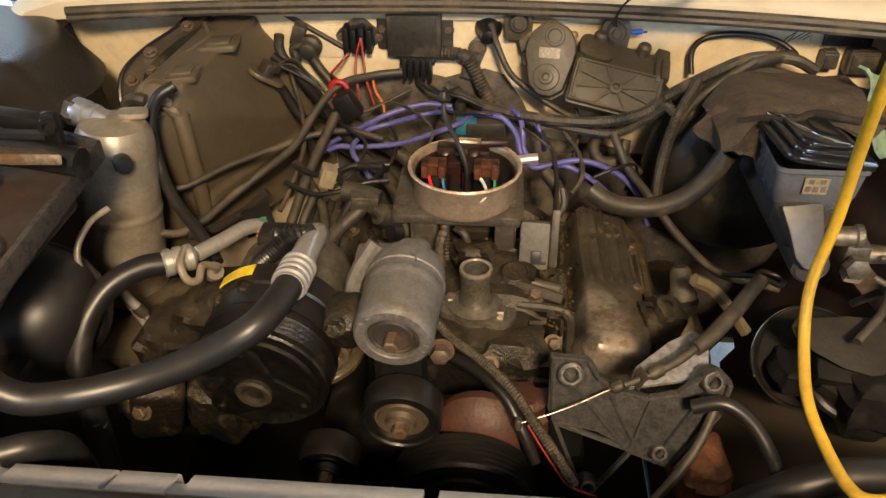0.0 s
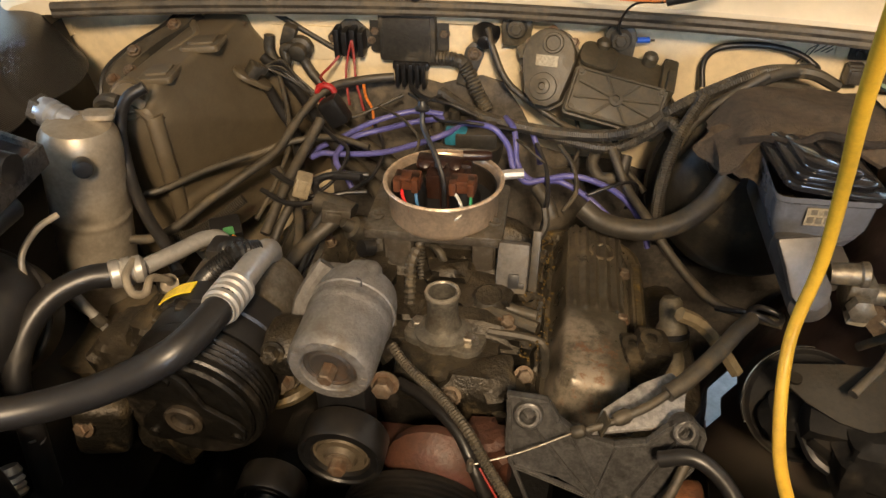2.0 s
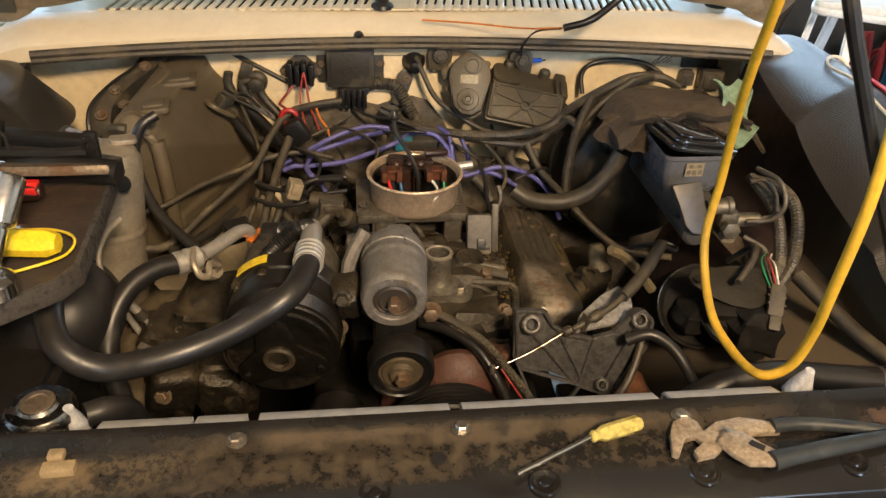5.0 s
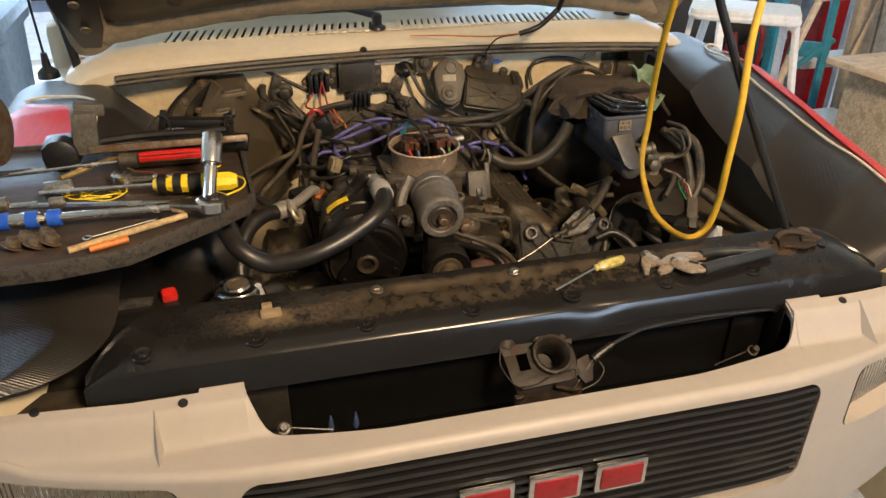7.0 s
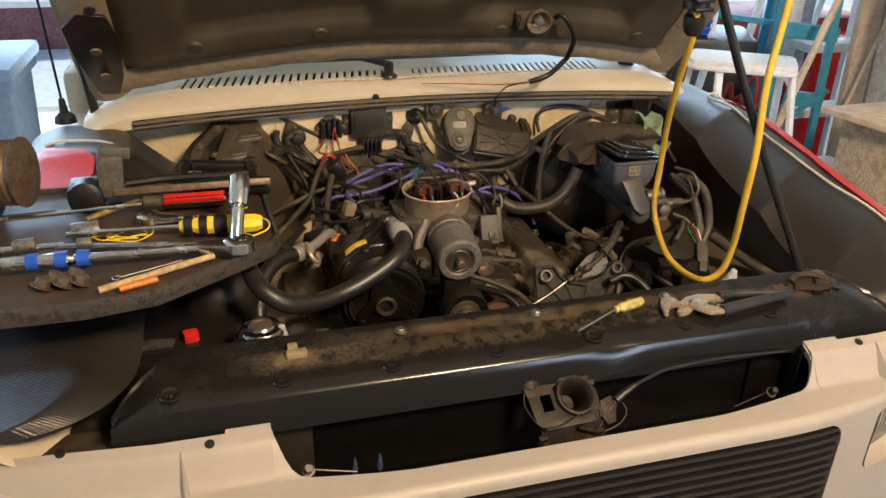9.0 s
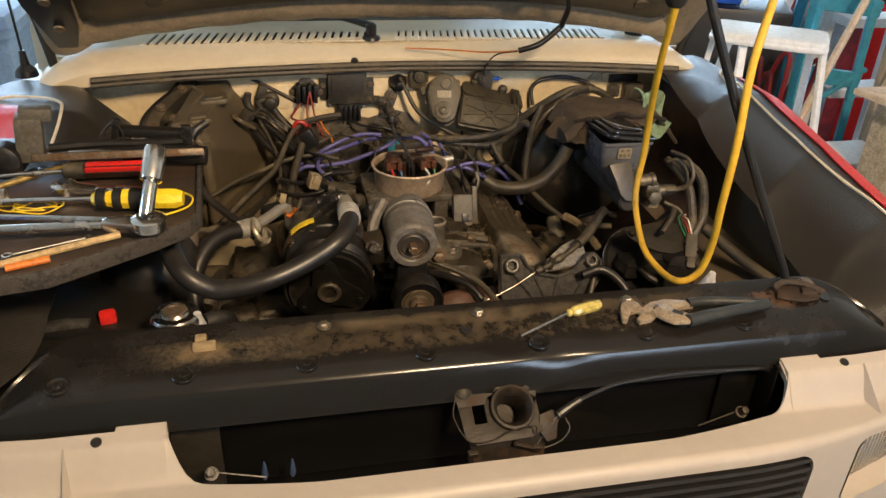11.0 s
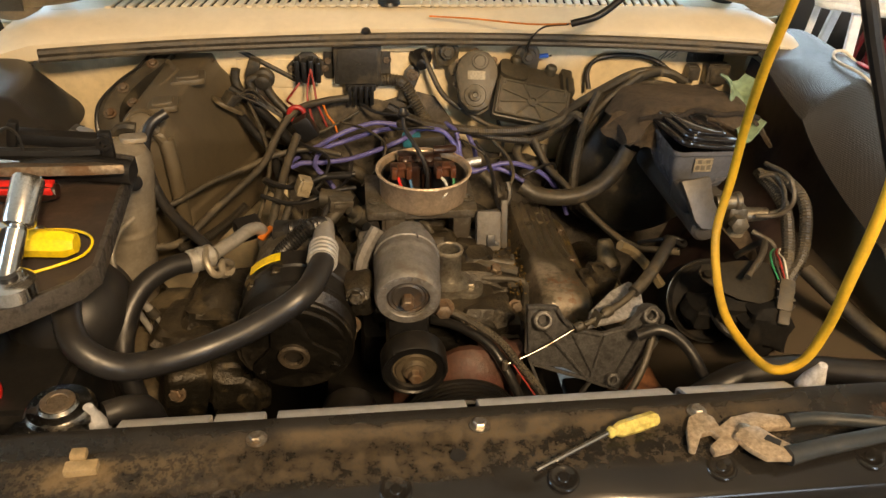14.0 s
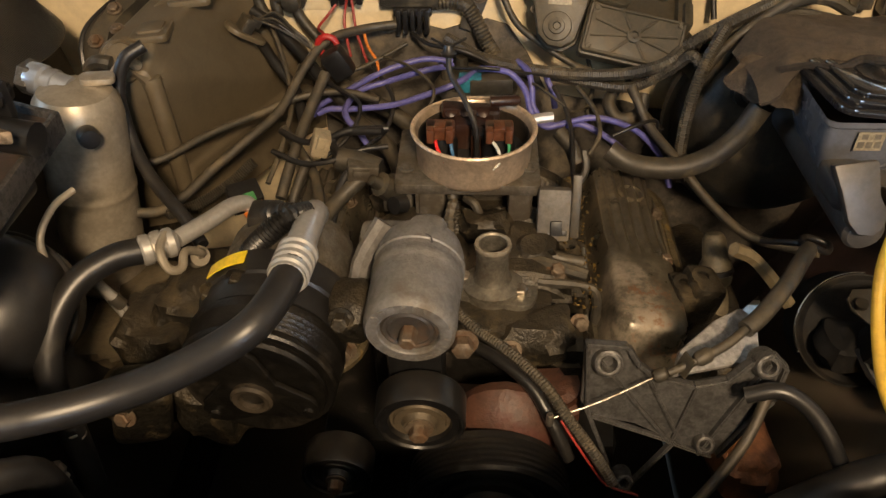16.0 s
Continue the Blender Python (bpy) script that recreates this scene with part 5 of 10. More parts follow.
part("liner", bm, DARKLINING, ring, "dark lining inside the ring")
bm = bm_new()
cyl(bm, (0, 0.835, 1.008), (0, 0.835, 1.015), 0.0600, n=40)
part("throat", bm, GRILLEBLACK, tb)
for sx in (-1, 1):
    inj = thing("fuel_injector", (sx * 0.031 - 0.004, 0.808, 1.015), "brown plastic fuel injector with coloured leads", "injector", "injectors in the ring")
    x = sx * 0.031 - 0.004
    bm = bm_new()
    lathe(bm, [(0.018, 0), (0.018, 0.03), (0.015, 0.036), (0.015, 0.045)], (x, 0.818, 1.01), (x, 0.818, 2), 18)
    part("body", bm, BLACK, inj)
    bm = bm_new()
    box(bm, (x, 0.805, 1.061), (0.030, 0.020, 0.016), 0.003)
    box(bm, (x - 0.010, 0.792, 1.063), (0.008, 0.012, 0.016), 0.002)
    box(bm, (x + 0.010, 0.792, 1.063), (0.008, 0.012, 0.016), 0.002)
    box(bm, (x, 0.796, 1.071), (0.012, 0.016, 0.004), 0.001)
    part("connector", bm, material("brown_connector", (0.11, 0.040, 0.018), 0.35, 0, (0.05, 0.022, 0.012), 0.4, 34, 0.2), inj)
for name, mat, pts in (("red", REDP, [(-0.040, 0.79, 1.057), (-0.037, 0.784, 1.049), (-0.028, 0.78, 1.033), (-0.022, 0.786, 1.017)]), ("blue", BLUEW, [(-0.024, 0.79, 1.057), (-0.022, 0.783, 1.047), (-0.017, 0.782, 1.025), (-0.016, 0.79, 1.015)]), ("green", GREENW, [(0.037, 0.79, 1.059), (0.036, 0.782, 1.045), (0.018, 0.779, 1.033), (0.004, 0.78, 1.025), (-0.004, 0.79, 1.017)]), ("white", WHITEW, [(0.018, 0.79, 1.059), (0.026, 0.782, 1.051), (0.028, 0.778, 1.039), (0.018, 0.776, 1.029), (0.002, 0.78, 1.021)])):
    hose("injector_lead", pts, 0.0019, mat, "thin %s injector lead inside the ring" % name, "wire", 6, group="injector leads")
bm = bm_new()
box(bm, (0.0, 0.858, 1.027), (0.046, 0.036, 0.040), 0.005)
box(bm, (0.004, 0.836, 1.023), (0.014, 0.03, 0.044), 0.003)
box(bm, (-0.004, 0.87, 1.047), (0.066, 0.020, 0.014), 0.004, (0, 6, 4))
for x in (-0.026, -0.008, 0.010):
    lathe(bm, [(0.0075, 0), (0.0075, 0.006), (0.004, 0.008)], (x, 0.862, 1.047), (x, 0.83, 1.105), 10)
lathe(bm, [(0.006, 0), (0.006, 0.03), (0.004, 0.034)], (0.018, 0.87, 1.059), (0.06, 0.875, 1.059), 12)
part("fuel_meter", bm, BROWN, tb, "brown stained fuel meter housing")
bm = bm_new()
tube(bm, [(0.004, 0.812, 1.017), (0.002, 0.818, 1.055), (-0.010, 0.835, 1.08), (-0.026, 0.856, 1.1), (-0.028, 0.865, 1.117), (-0.028, 0.866, 1.129)], 0.0032, 8, 4)
lathe(bm, [(0.008, 0), (0.009, 0.003), (0.006, 0.006), (0.0045, 0.012)], (-0.028, 0.865, 1.117), (-0.028, 0.876, 1.2), 12)
for a in (0.6, 2.6):
    tube(bm, [(-0.028, 0.865, 1.126), (-0.028 + 0.022 * math.cos(a), 0.878 + 0.01 * math.sin(a), 1.128)], 0.0016, 6, 1)
part("stud", bm, RUBBER, tb, "bent black stud with wing nut")
bm = bm_new()
tube(bm, [(0.055, 0.868, 1.035), (0.075, 0.872, 1.037), (0.09, 0.874, 1.038)], 0.006, 8, 2)
part("fuel_fitting", bm, BRIGHT, tb)
gp = thing("grey_connector", (0.09, 0.765, 0.955), "grey plastic sensor connector", "connector")
bm = bm_new()
box(bm, (0.088, 0.767, 0.980), (0.036, 0.020, 0.058), 0.005, (-24, 0, -3))
part("shell", bm, material("grey_plastic", (0.105, 0.10, 0.095), 0.5, 0, (0.13, 0.11, 0.08), 0.4, 30, 0.05, 260, 0.3), gp)
bm = bm_new()
box(bm, (0.090, 0.752, 0.972), (0.012, 0.008, 0.016), 0.001, (-24, 0, 0))
box(bm, (0.098, 0.752, 0.966), (0.008, 0.008, 0.006), 0.001, (-24, 0, 0))
part("socket", bm, GRILLEBLACK, gp)
bm = bm_new()
box(bm, (0.112, 0.775, 0.985), (0.010, 0.012, 0.07), 0.002, (-24, 0, -3))
tube(bm, [(0.115, 0.785, 1.01), (0.121, 0.79, 1.025), (0.118, 0.80, 1.04)], 0.004, 6, 3)
part("clip", bm, OLDRUBBER, gp, "dirty tan clip")
# linkage and sensors on the near side of the throttle body
for pts, r, mat, nm, lab in (([(-0.105, 0.81, 1.005), (-0.125, 0.815, 1.010), (-0.15, 0.82, 1.012)], 0.014, DUSTY, "idle_valve", "dusty idle valve on the throttle body"), ([(-0.075, 0.775, 0.985), (-0.085, 0.765, 0.99)], 0.010, BLACK, "vacuum_nipple", "black rubber vacuum nipple cap")):
    bm = bm_new()
    tube(bm, pts, r, 12, 3)
    single(nm, bm, mat, lab, "valve")
cn = thing("connector_plug", (-0.118, 0.81, 1.0), "dusty grey sensor plug with leads", "connector")
bm = bm_new()
box(bm, (-0.122, 0.803, 1.010), (0.034, 0.022, 0.020), 0.003, (0, 8, 12))
box(bm, (-0.122, 0.791, 1.014), (0.018, 0.008, 0.008), 0.002, (0, 8, 12))
part("shell", bm, ALUDIRTY, cn)
cn = thing("connector_plug", (-0.178, 0.84, 1.0), "pale plastic injector harness plug", "connector")
bm = bm_new()
box(bm, (-0.175, 0.845, 1.018), (0.020, 0.024, 0.026), 0.003, (0, 20, 12))
box(bm, (-0.172, 0.835, 1.024), (0.010, 0.010, 0.018), 0.002, (0, 20, 12))
part("shell", bm, material("dusty_nylon", (0.36, 0.30, 0.20), 0.5, 0, (0.18, 0.14, 0.09), 0.4, 40, 0.05), cn)

# distributor behind
dist = thing("distributor", (-0.005, 1.02, 0.95), "dusty distributor cap with violet plug leads", "distributor")
bm = bm_new()
lathe(bm, [(0.045, 0), (0.052, 0.02), (0.055, 0.045), (0.048, 0.055), (0.02, 0.06)], (0.0, 1.02, 0.955), (0.0, 1.02, 2), 24)
for a in range(6):
    c = Vector((0.036 * math.cos(a * 1.05), 1.02 + 0.036 * math.sin(a * 1.05), 1.008))
    lathe(bm, [(0.009, 0), (0.008, 0.018)], c, c + Vector((0, 0, 1)), 10)
part("cap", bm, DUSTY, dist)
bm = bm_new()
box(bm, (0.02, 0.985, 1.020), (0.055, 0.022, 0.022), 0.004, (0, 0, 6))
part("terminal_block", bm, DUSTY, dist)
bm = bm_new()
box(bm, (-0.006, 0.985, 1.022), (0.030, 0.022, 0.020), 0.004)
part("plug", bm, material("teal_plastic", (0.03, 0.20, 0.30), 0.4), dist, "teal connector plug")
for i, pts in enumerate((
        [(-0.215, 0.995, 0.966), (-0.205, 1.00, 0.980), (-0.173, 1.00, 0.998), (-0.134, 1.0, 1.021), (-0.100, 1.01, 1.032), (-0.065, 1.02, 1.037), (-0.029, 1.02, 1.034)],
        [(-0.029, 1.02, 1.028), (-0.064, 0.998, 1.032), (-0.114, 1.002, 1.014), (-0.148, 0.988, 1.008), (-0.162, 0.955, 1.003), (-0.158, 0.932, 0.999), (-0.144, 0.920, 0.990), (-0.130, 0.905, 0.975)],
        [(-0.200, 0.96, 0.990), (-0.184, 0.96, 0.997), (-0.158, 0.96, 0.997), (-0.105, 0.96, 1.003), (-0.063, 0.96, 1.017), (-0.022, 0.965, 1.032), (0.0, 1.0, 1.030)],
        [(0.005, 1.0, 1.034), (0.030, 0.985, 1.040), (0.047, 0.980, 1.036), (0.064, 0.975, 1.016), (0.072, 0.965, 0.992), (0.089, 0.95, 0.980), (0.111, 0.95, 0.984), (0.145, 0.95, 0.993), (0.179, 0.95, 0.987), (0.215, 0.95, 0.967), (0.244, 0.945, 0.932), (0.256, 0.935, 0.90)],
        [(0.055, 1.03, 1.030), (0.068, 1.005, 1.028), (0.073, 0.99, 1.012), (0.076, 0.98, 0.990), (0.092, 0.965, 0.976), (0.113, 0.96, 0.976), (0.136, 0.95, 0.983), (0.172, 0.945, 0.965), (0.200, 0.935, 0.945)],
        [(0.090, 1.035, 1.016), (0.095, 1.020, 1.008), (0.102, 1.012, 0.994), (0.106, 1.005, 0.975)])):
    hose("spark_plug_lead", pts, 0.0040, PURPLE, "violet silicone spark plug lead", "lead", 10, 6, group="spark plug leads")

# belt tensioner: the silver barrel in front
ten = thing("belt_tensioner", (-0.045, 0.58, 1.01), "dull silver barrel shaped tensioner housing", "tensioner")
P0, P1 = Vector((-0.0470, 0.513, 1.053)), Vector((-0.040, 0.646, 1.064))
bm = bm_new()
lathe(bm, [(0.0235, 0.005), (0.0242, 0.001), (0.0255, 0.0), (0.0338, 0.0), (0.0364, 0.003), (0.0373, 0.010), (0.0374, 0.014), (0.0376, 0.050), (0.0376, 0.0535), (0.0386, 0.0555), (0.0386, 0.0615), (0.0376, 0.0635), (0.0376, 0.067), (0.0375, 0.082), (0.0370, 0.086), (0.034, 0.096), (0.024, 0.103), (0.0, 0.105)], P0, P1, 48, False)
BARREL = material("matt_grey_alloy", (0.215, 0.207, 0.20), 0.46, 0.45, (0.115, 0.098, 0.074), 0.42, 22, 0.32, 340, 0.26, (0.21, 0.175, 0.125), vary=0.8)
part("barrel", bm, BARREL, ten)
bm = bm_new()
lathe(bm, [(0.0376, 0.070), (0.0390, 0.071), (0.0390, 0.0745), (0.0376, 0.0755)], P0, P1, 48, False)
part("band", bm, BARREL, ten, "thin clamp band")
bm = bm_new()
PLATEDARK = material("worn_dark_end_plate", (0.085, 0.075, 0.066), 0.42, 0.5, (0.12, 0.075, 0.045), 0.4, 40, 0.2)
lathe(bm, [(0.0236, 0.005), (0.0210, 0.0035), (0.0190, 0.005), (0.0165, 0.0035), (0.0140, 0.005), (0.0, 0.005)], P0, P1, 40, False)
part("face", bm, PLATEDARK, ten, "dark worn round end plate")
bm = bm_new()
hexbolt(bm, P0 + (P1 - P0).normalized() * 0.005, P0 - P1, 0.0072, 0.015, False)
part("bolt", bm, RUSTSTEEL, ten)
FM = axis_frame(P0, P0 - (P1 - P0))
for k in list(range(6)) + list(range(14, 18)):
    t = radians(62 + 17 * k)
    bm = bm_new()
    box(bm, FM @ Vector((0.0305 * math.cos(t), 0.0305 * math.sin(t), 0.0002)), (0.0030, 0.0012, 0.0050), 0.0004, (0, 17 * k, 0))
    part("raised_mark", bm, BARREL, ten)
bm = bm_new()
blob(bm, (-0.037, 0.596, 1.080), (0.017, 0.024, 0.0145), 3, 0.04, 24)
tube(bm, [(-0.075, 0.62, 1.08), (-0.095, 0.60, 1.05), (-0.10, 0.585, 1.01)], 0.009, 8, 3)
box(bm, (-0.075, 0.632, 1.035), (0.05, 0.03, 0.06), 0.01)
part("ear", bm, BARREL, ten)
bm = bm_new()
lathe(bm, [(0.0062, -0.003), (0.0066, 0.0012), (0.0050, 0.0014), (0.0046, -0.002), (0.0, -0.002)], (-0.037, 0.578, 1.0935), (-0.034, 0.5, 1.25), 18, False)
part("lug_hole", bm, GRILLEBLACK, ten)
for p in ((-0.005, 0.532, 1.026), (-0.112, 0.560, 0.985)):
    bm = bm_new()
    hexbolt(bm, p, (0, -1, 0.1), 0.009, 0.012)
    part("bolt", bm, RUSTSTEEL, ten)
bm = bm_new()
box(bm, (-0.045, 0.545, 0.995), (0.05, 0.04, 0.10), 0.014)
part("arm", bm, BLACK, ten)


TANHUB = material("dusty_tan_hub", (0.12, 0.095, 0.063), 0.45, 0.4, (0.11, 0.085, 0.055), 0.4, 40, 0.2)
PULLEYBLACK = material("satin_black_pulley", (0.008, 0.008, 0.0085), 0.30, 0, (0.022, 0.019, 0.015), 0.25, 30, 0.04, 240, 0.05)


def pulley(name, c, r, depth, label, hub=STEEL, grooves=0):
    th = thing(name, c, label, "pulley")
    c = Vector(c)
    bm = bm_new()
    prof = [(r * 0.66, 0.006), (r * 0.70, 0.002), (r * 0.86, 0.002), (r * 0.90, 0.0), (r * 0.96, 0.0), (r, 0.003)]
    for g in range(grooves):
        h = 0.006 + g * (depth - 0.010) / max(1, grooves)
        prof += [(r, h), (r - 0.003, h + 0.0015), (r, h + 0.003)]
    prof += [(r, depth - 0.002), (r * 0.96, depth), (0, depth)]
    lathe(bm, prof, c, c + Vector((0, 1, 0.06)), 48, False)
    part("rim", bm, PULLEYBLACK, th)
    bm = bm_new()
    lathe(bm, [(0, -0.002), (r * 0.34, -0.002), (r * 0.40, 0.003), (r * 0.56, 0.003), (r * 0.60, 0.006), (r * 0.67, 0.006)], c, c + Vector((0, 1, 0.06)), 32, False)
    part("hub_plate", bm, hub, th)
    bm = bm_new()
    hexbolt(bm, c - Vector((0, 0.002, 0)), (0, -1, -0.06), r * 0.21, 0.010)
    part("bolt", bm, RUSTSTEEL, th)
    return th


pulley("idler_pulley", (-0.040, 0.492, 0.966), 0.0385, 0.030, "black idler pulley with a rusty hub bolt", TANHUB)
pulley("crank_pulley", (0.020, 0.49, 0.845), 0.075, 0.04, "dark crankshaft pulley deep in the bay", BLACK, 5)
pulley("small_pulley", (-0.116, 0.487, 0.894), 0.032, 0.03, "small black pulley below the compressor", BLACK)

# air conditioning compressor
comp = thing("compressor", (-0.175, 0.58, 0.93), "black air conditioning compressor with its clutch", "compressor")
C0, C1 = Vector((-0.173, 0.493, 1.002)), Vector((-0.165, 0.656, 1.015))
CLUTCH = material("oily_brown_black_steel", (0.0075, 0.0068, 0.0056), 0.36, 0.2, (0.022, 0.0175, 0.012), 0.36, 22, 0.3, 240, 0.12, (0.050, 0.039, 0.026))
bm = bm_new()
lathe(bm, [(0.060, 0.011), (0.0640, 0.010), (0.0655, 0.012), (0.0655, 0.016)] + [(0.0655 - 0.0035 * (i % 2), 0.017 + 0.0026 * i) for i in range(9)] + [(0.0665, 0.041), (0.0668, 0.045), (0.05, 0.047)], C0, C1, 64)
part("pulley", bm, CLUTCH, comp, "dusty black grooved pulley")
bm = bm_new()
lathe(bm, [(0.0, 0.006), (0.009, 0.006), (0.010, -0.003), (0.014, -0.004), (0.016, 0.0), (0.020, 0.004), (0.034, 0.006), (0.046, 0.0055), (0.052, 0.003), (0.0575, 0.0035), (0.0590, 0.007), (0.057, 0.012)], C0, C1, 64, False)
part("clutch_plate", bm, CLUTCH, comp)
tri = []
for k in range(3):
    for da, rr in ((-20, 0.047), (-10, 0.0535), (0, 0.0550), (10, 0.0535), (20, 0.047), (60, 0.0265)):
        t = radians(-22 + 120 * k + da)
        tri.append((rr * math.cos(t), rr * math.sin(t)))
CM = axis_frame(C0, C0 - (C1 - C0))
bm = bm_new()
plate(bm, tri, 0.0055, CM @ Matrix.Translation((0, 0, -0.003)), 0.0014)
part("clutch_spider", bm, CLUTCH, comp, "three armed clutch plate")
bm = bm_new()
lathe(bm, [(0.0165, -0.001), (0.0175, -0.007), (0.0150, -0.009), (0.0110, -0.008), (0.0100, 0.002), (0.0, 0.002)], C0, C1, 28, False)
part("hub_ring", bm, material("worn_hub_steel", (0.075, 0.060, 0.043), 0.4, 0.4, (0.030, 0.024, 0.018), 0.4, 40, 0.2), comp, "worn tan hub ring")
for k in range(3):
    t = radians(-22 + 120 * k)
    c = CM @ Vector((0.047 * math.cos(t), 0.047 * math.sin(t), 0.0025))
    bm = bm_new()
    lathe(bm, [(0.0050, 0), (0.0045, 0.003), (0, 0.0035)], c, c + (C0 - C1), 12, False)
    part("rivet", bm, CLUTCH, comp)
bm = bm_new()
lathe(bm, [(0.056, 0.047), (0.0635, 0.050), (0.0650, 0.056), (0.0650, 0.072), (0.0675, 0.074), (0.0675, 0.098), (0.060, 0.104)], C0, C1, 48)
part("coil", bm, BLACK, comp)
bm = bm_new()
lathe(bm, [(0.050, 0.10), (0.0600, 0.104), (0.0610, 0.110), (0.0600, 0.150), (0.054, 0.166), (0.02, 0.172)], C0, C1, 40)
part("body", bm, ALUDIRTY, comp, "grimy cast compressor body")
for a in (-62, -20, 20, 52, 96):
    t = radians(90 - a)
    c = CM @ Vector((-0.0615 * math.cos(t), 0.0615 * math.sin(t), -0.074))
    bm = bm_new()
    hexbolt(bm, c, C0 - C1, 0.0072, 0.010)
    part("bolt", bm, IRON, comp)
bm = bm_new()
blob(bm, (-0.100, 0.562, 1.030), (0.020, 0.026, 0.022), 15, 0.06, 24)
part("mount_ear", bm, IRON, comp)
bm = bm_new()
hexbolt(bm, (-0.104, 0.537, 1.044), (0, -1, 0.3), 0.0075, 0.012)
part("bolt", bm, IRON, comp)
bm = bm_new()
sheet(bm, [[C0 + Vector((0.0622 * math.sin(a), 0.112 + d, 0.0622 * math.cos(a) + 0.009)) for d in (0, 0.018)] for a in xs(radians(28), radians(60), 6)], 0.001)
part("paper_label", bm, material("worn_tan_label", (0.34, 0.29, 0.20), 0.5, 0, (0.20, 0.16, 0.10), 0.4, 50, 0.02), comp)
bm = bm_new()
rows = [[C0 + Vector((0.0682 * math.sin(a), 0.077 + d, 0.0682 * math.cos(a) + 0.0065)) for d in (0, 0.015)] for a in xs(radians(-46), radians(-12), 6)]
sheet(bm, rows, 0.001)
part("warning_label", bm, YELLOWP, comp, "yellow curved warning label")
bm = bm_new()
tube(bm, [(-0.150, 0.650, 1.045), (-0.142, 0.648, 1.064), (-0.139, 0.632, 1.078), (-0.138, 0.600, 1.087), (-0.137, 0.555, 1.095)], 0.0125, 14, 5)
part("outlet_tube", bm, BRIGHT, comp)
bm = bm_new()
box(bm, (-0.185, 0.645, 1.060), (0.032, 0.030, 0.030), 0.006)
tube(bm, [(-0.20, 0.66, 1.045), (-0.175, 0.635, 1.075), (-0.155, 0.63, 1.08)], 0.010, 10, 3, 0.001)
part("switch", bm, BLACK, comp)

# air conditioning hoses
big = thing("suction_hose", (-0.25, 0.45, 1.03), "thick black air conditioning hose in a wide loop", "hose")
bm = bm_new()
tube(bm, [(-0.137, 0.540, 1.099), (-0.140, 0.512, 1.100), (-0.157, 0.475, 1.094), (-0.203, 0.456, 1.073), (-0.250, 0.440, 1.061), (-0.292, 0.420, 1.063), (-0.326, 0.402, 1.076), (-0.356, 0.408, 1.096), (-0.372, 0.440, 1.110), (-0.381, 0.49, 1.115), (-0.386, 0.56, 1.112), (-0.398, 0.64, 1.100)], 0.0132, 16, 7)
part("hose", bm, RUBBER, big)
for pts in ([(-0.137, 0.566, 1.0935), (-0.138, 0.528, 1.0985)],):
    bm = bm_new()
    a, b = Vector(pts[0]), Vector(pts[1])
    prof = [(0.012, 0)]
    for i in range(4):
        h = 0.003 + i * 0.0095
        prof += [(0.0148, h), (0.0166, h + 0.002), (0.0166, h + 0.006), (0.0148, h + 0.008)]
    lathe(bm, prof + [(0.0148, 0.043)], a, b, 24)
    part("crimp", bm, BRIGHT, big, "bright ribbed crimp sleeve")
thin = thing("discharge_hose", (-0.33, 0.6, 0.9), "thinner black hose with a bright tube end", "hose")
bm = bm_new()
tube(bm, [(-0.290, 0.626, 1.040), (-0.318, 0.610, 1.044), (-0.345, 0.585, 1.036), (-0.362, 0.555, 1.012), (-0.366, 0.528, 0.975), (-0.355, 0.51, 0.93), (-0.345, 0.49, 0.87)], 0.0125, 14, 6)
part("hose", bm, RUBBER, thin)
bm = bm_new()
a, b = Vector((-0.300, 0.620, 1.042)), Vector((-0.268, 0.642, 1.040))
lathe(bm, [(0.013, 0), (0.0145, 0.002), (0.0145, 0.009), (0.0125, 0.011), (0.0145, 0.013), (0.0145, 0.020), (0.0125, 0.022), (0.0140, 0.024), (0.0140, 0.030), (0.009, 0.034)], a, b, 20)
part("crimp", bm, BRIGHT, thin)
bm = bm_new()
tube(bm, [(-0.272, 0.640, 1.041), (-0.252, 0.668, 1.040), (-0.235, 0.700, 1.036), (-0.224, 0.715, 1.024), (-0.222, 0.72, 0.99)], 0.0085, 12, 5)
part("tube_end", bm, BRIGHT, thin)
bm = bm_new()
tube(bm, [(-0.280, 0.634, 1.052), (-0.277, 0.612, 1.050), (-0.270, 0.604, 1.036), (-0.262, 0.612, 1.030), (-0.262, 0.628, 1.036), (-0.255, 0.644, 1.022), (-0.262, 0.656, 1.008), (-0.268, 0.662, 1.000)], 0.0042, 10, 5)
lathe(bm, [(0.010, 0), (0.011, 0.004), (0.011, 0.012), (0.008, 0.014), (0.0085, 0.022)], (-0.262, 0.655, 1.008), (-0.285, 0.675, 0.985), 12)
part("service_loop", bm, TAN, thin, "bright looped service tube with fitting")

# accumulator
acc = thing("accumulator", (-0.427, 0.775, 0.86), "tan metal accumulator canister", "canister")
AC, AD = Vector((-0.432, 0.775, 0.90)), Vector((-0.405, 0.785, 1.12))
bm = bm_new()
lathe(bm, [(0.040, -0.03), (0.0445, -0.022), (0.0448, -0.015), (0.0450, 0.094), (0.0450, 0.099), (0.0462, 0.101), (0.0462, 0.106), (0.0450, 0.108), (0.0450, 0.113), (0.0450, 0.186), (0.0448, 0.192), (0.0425, 0.206), (0.036, 0.217), (0.018, 0.221), (0, 0.2215)], AC, AD, 40)
part("canister", bm, TAN, acc)
bm = bm_new()
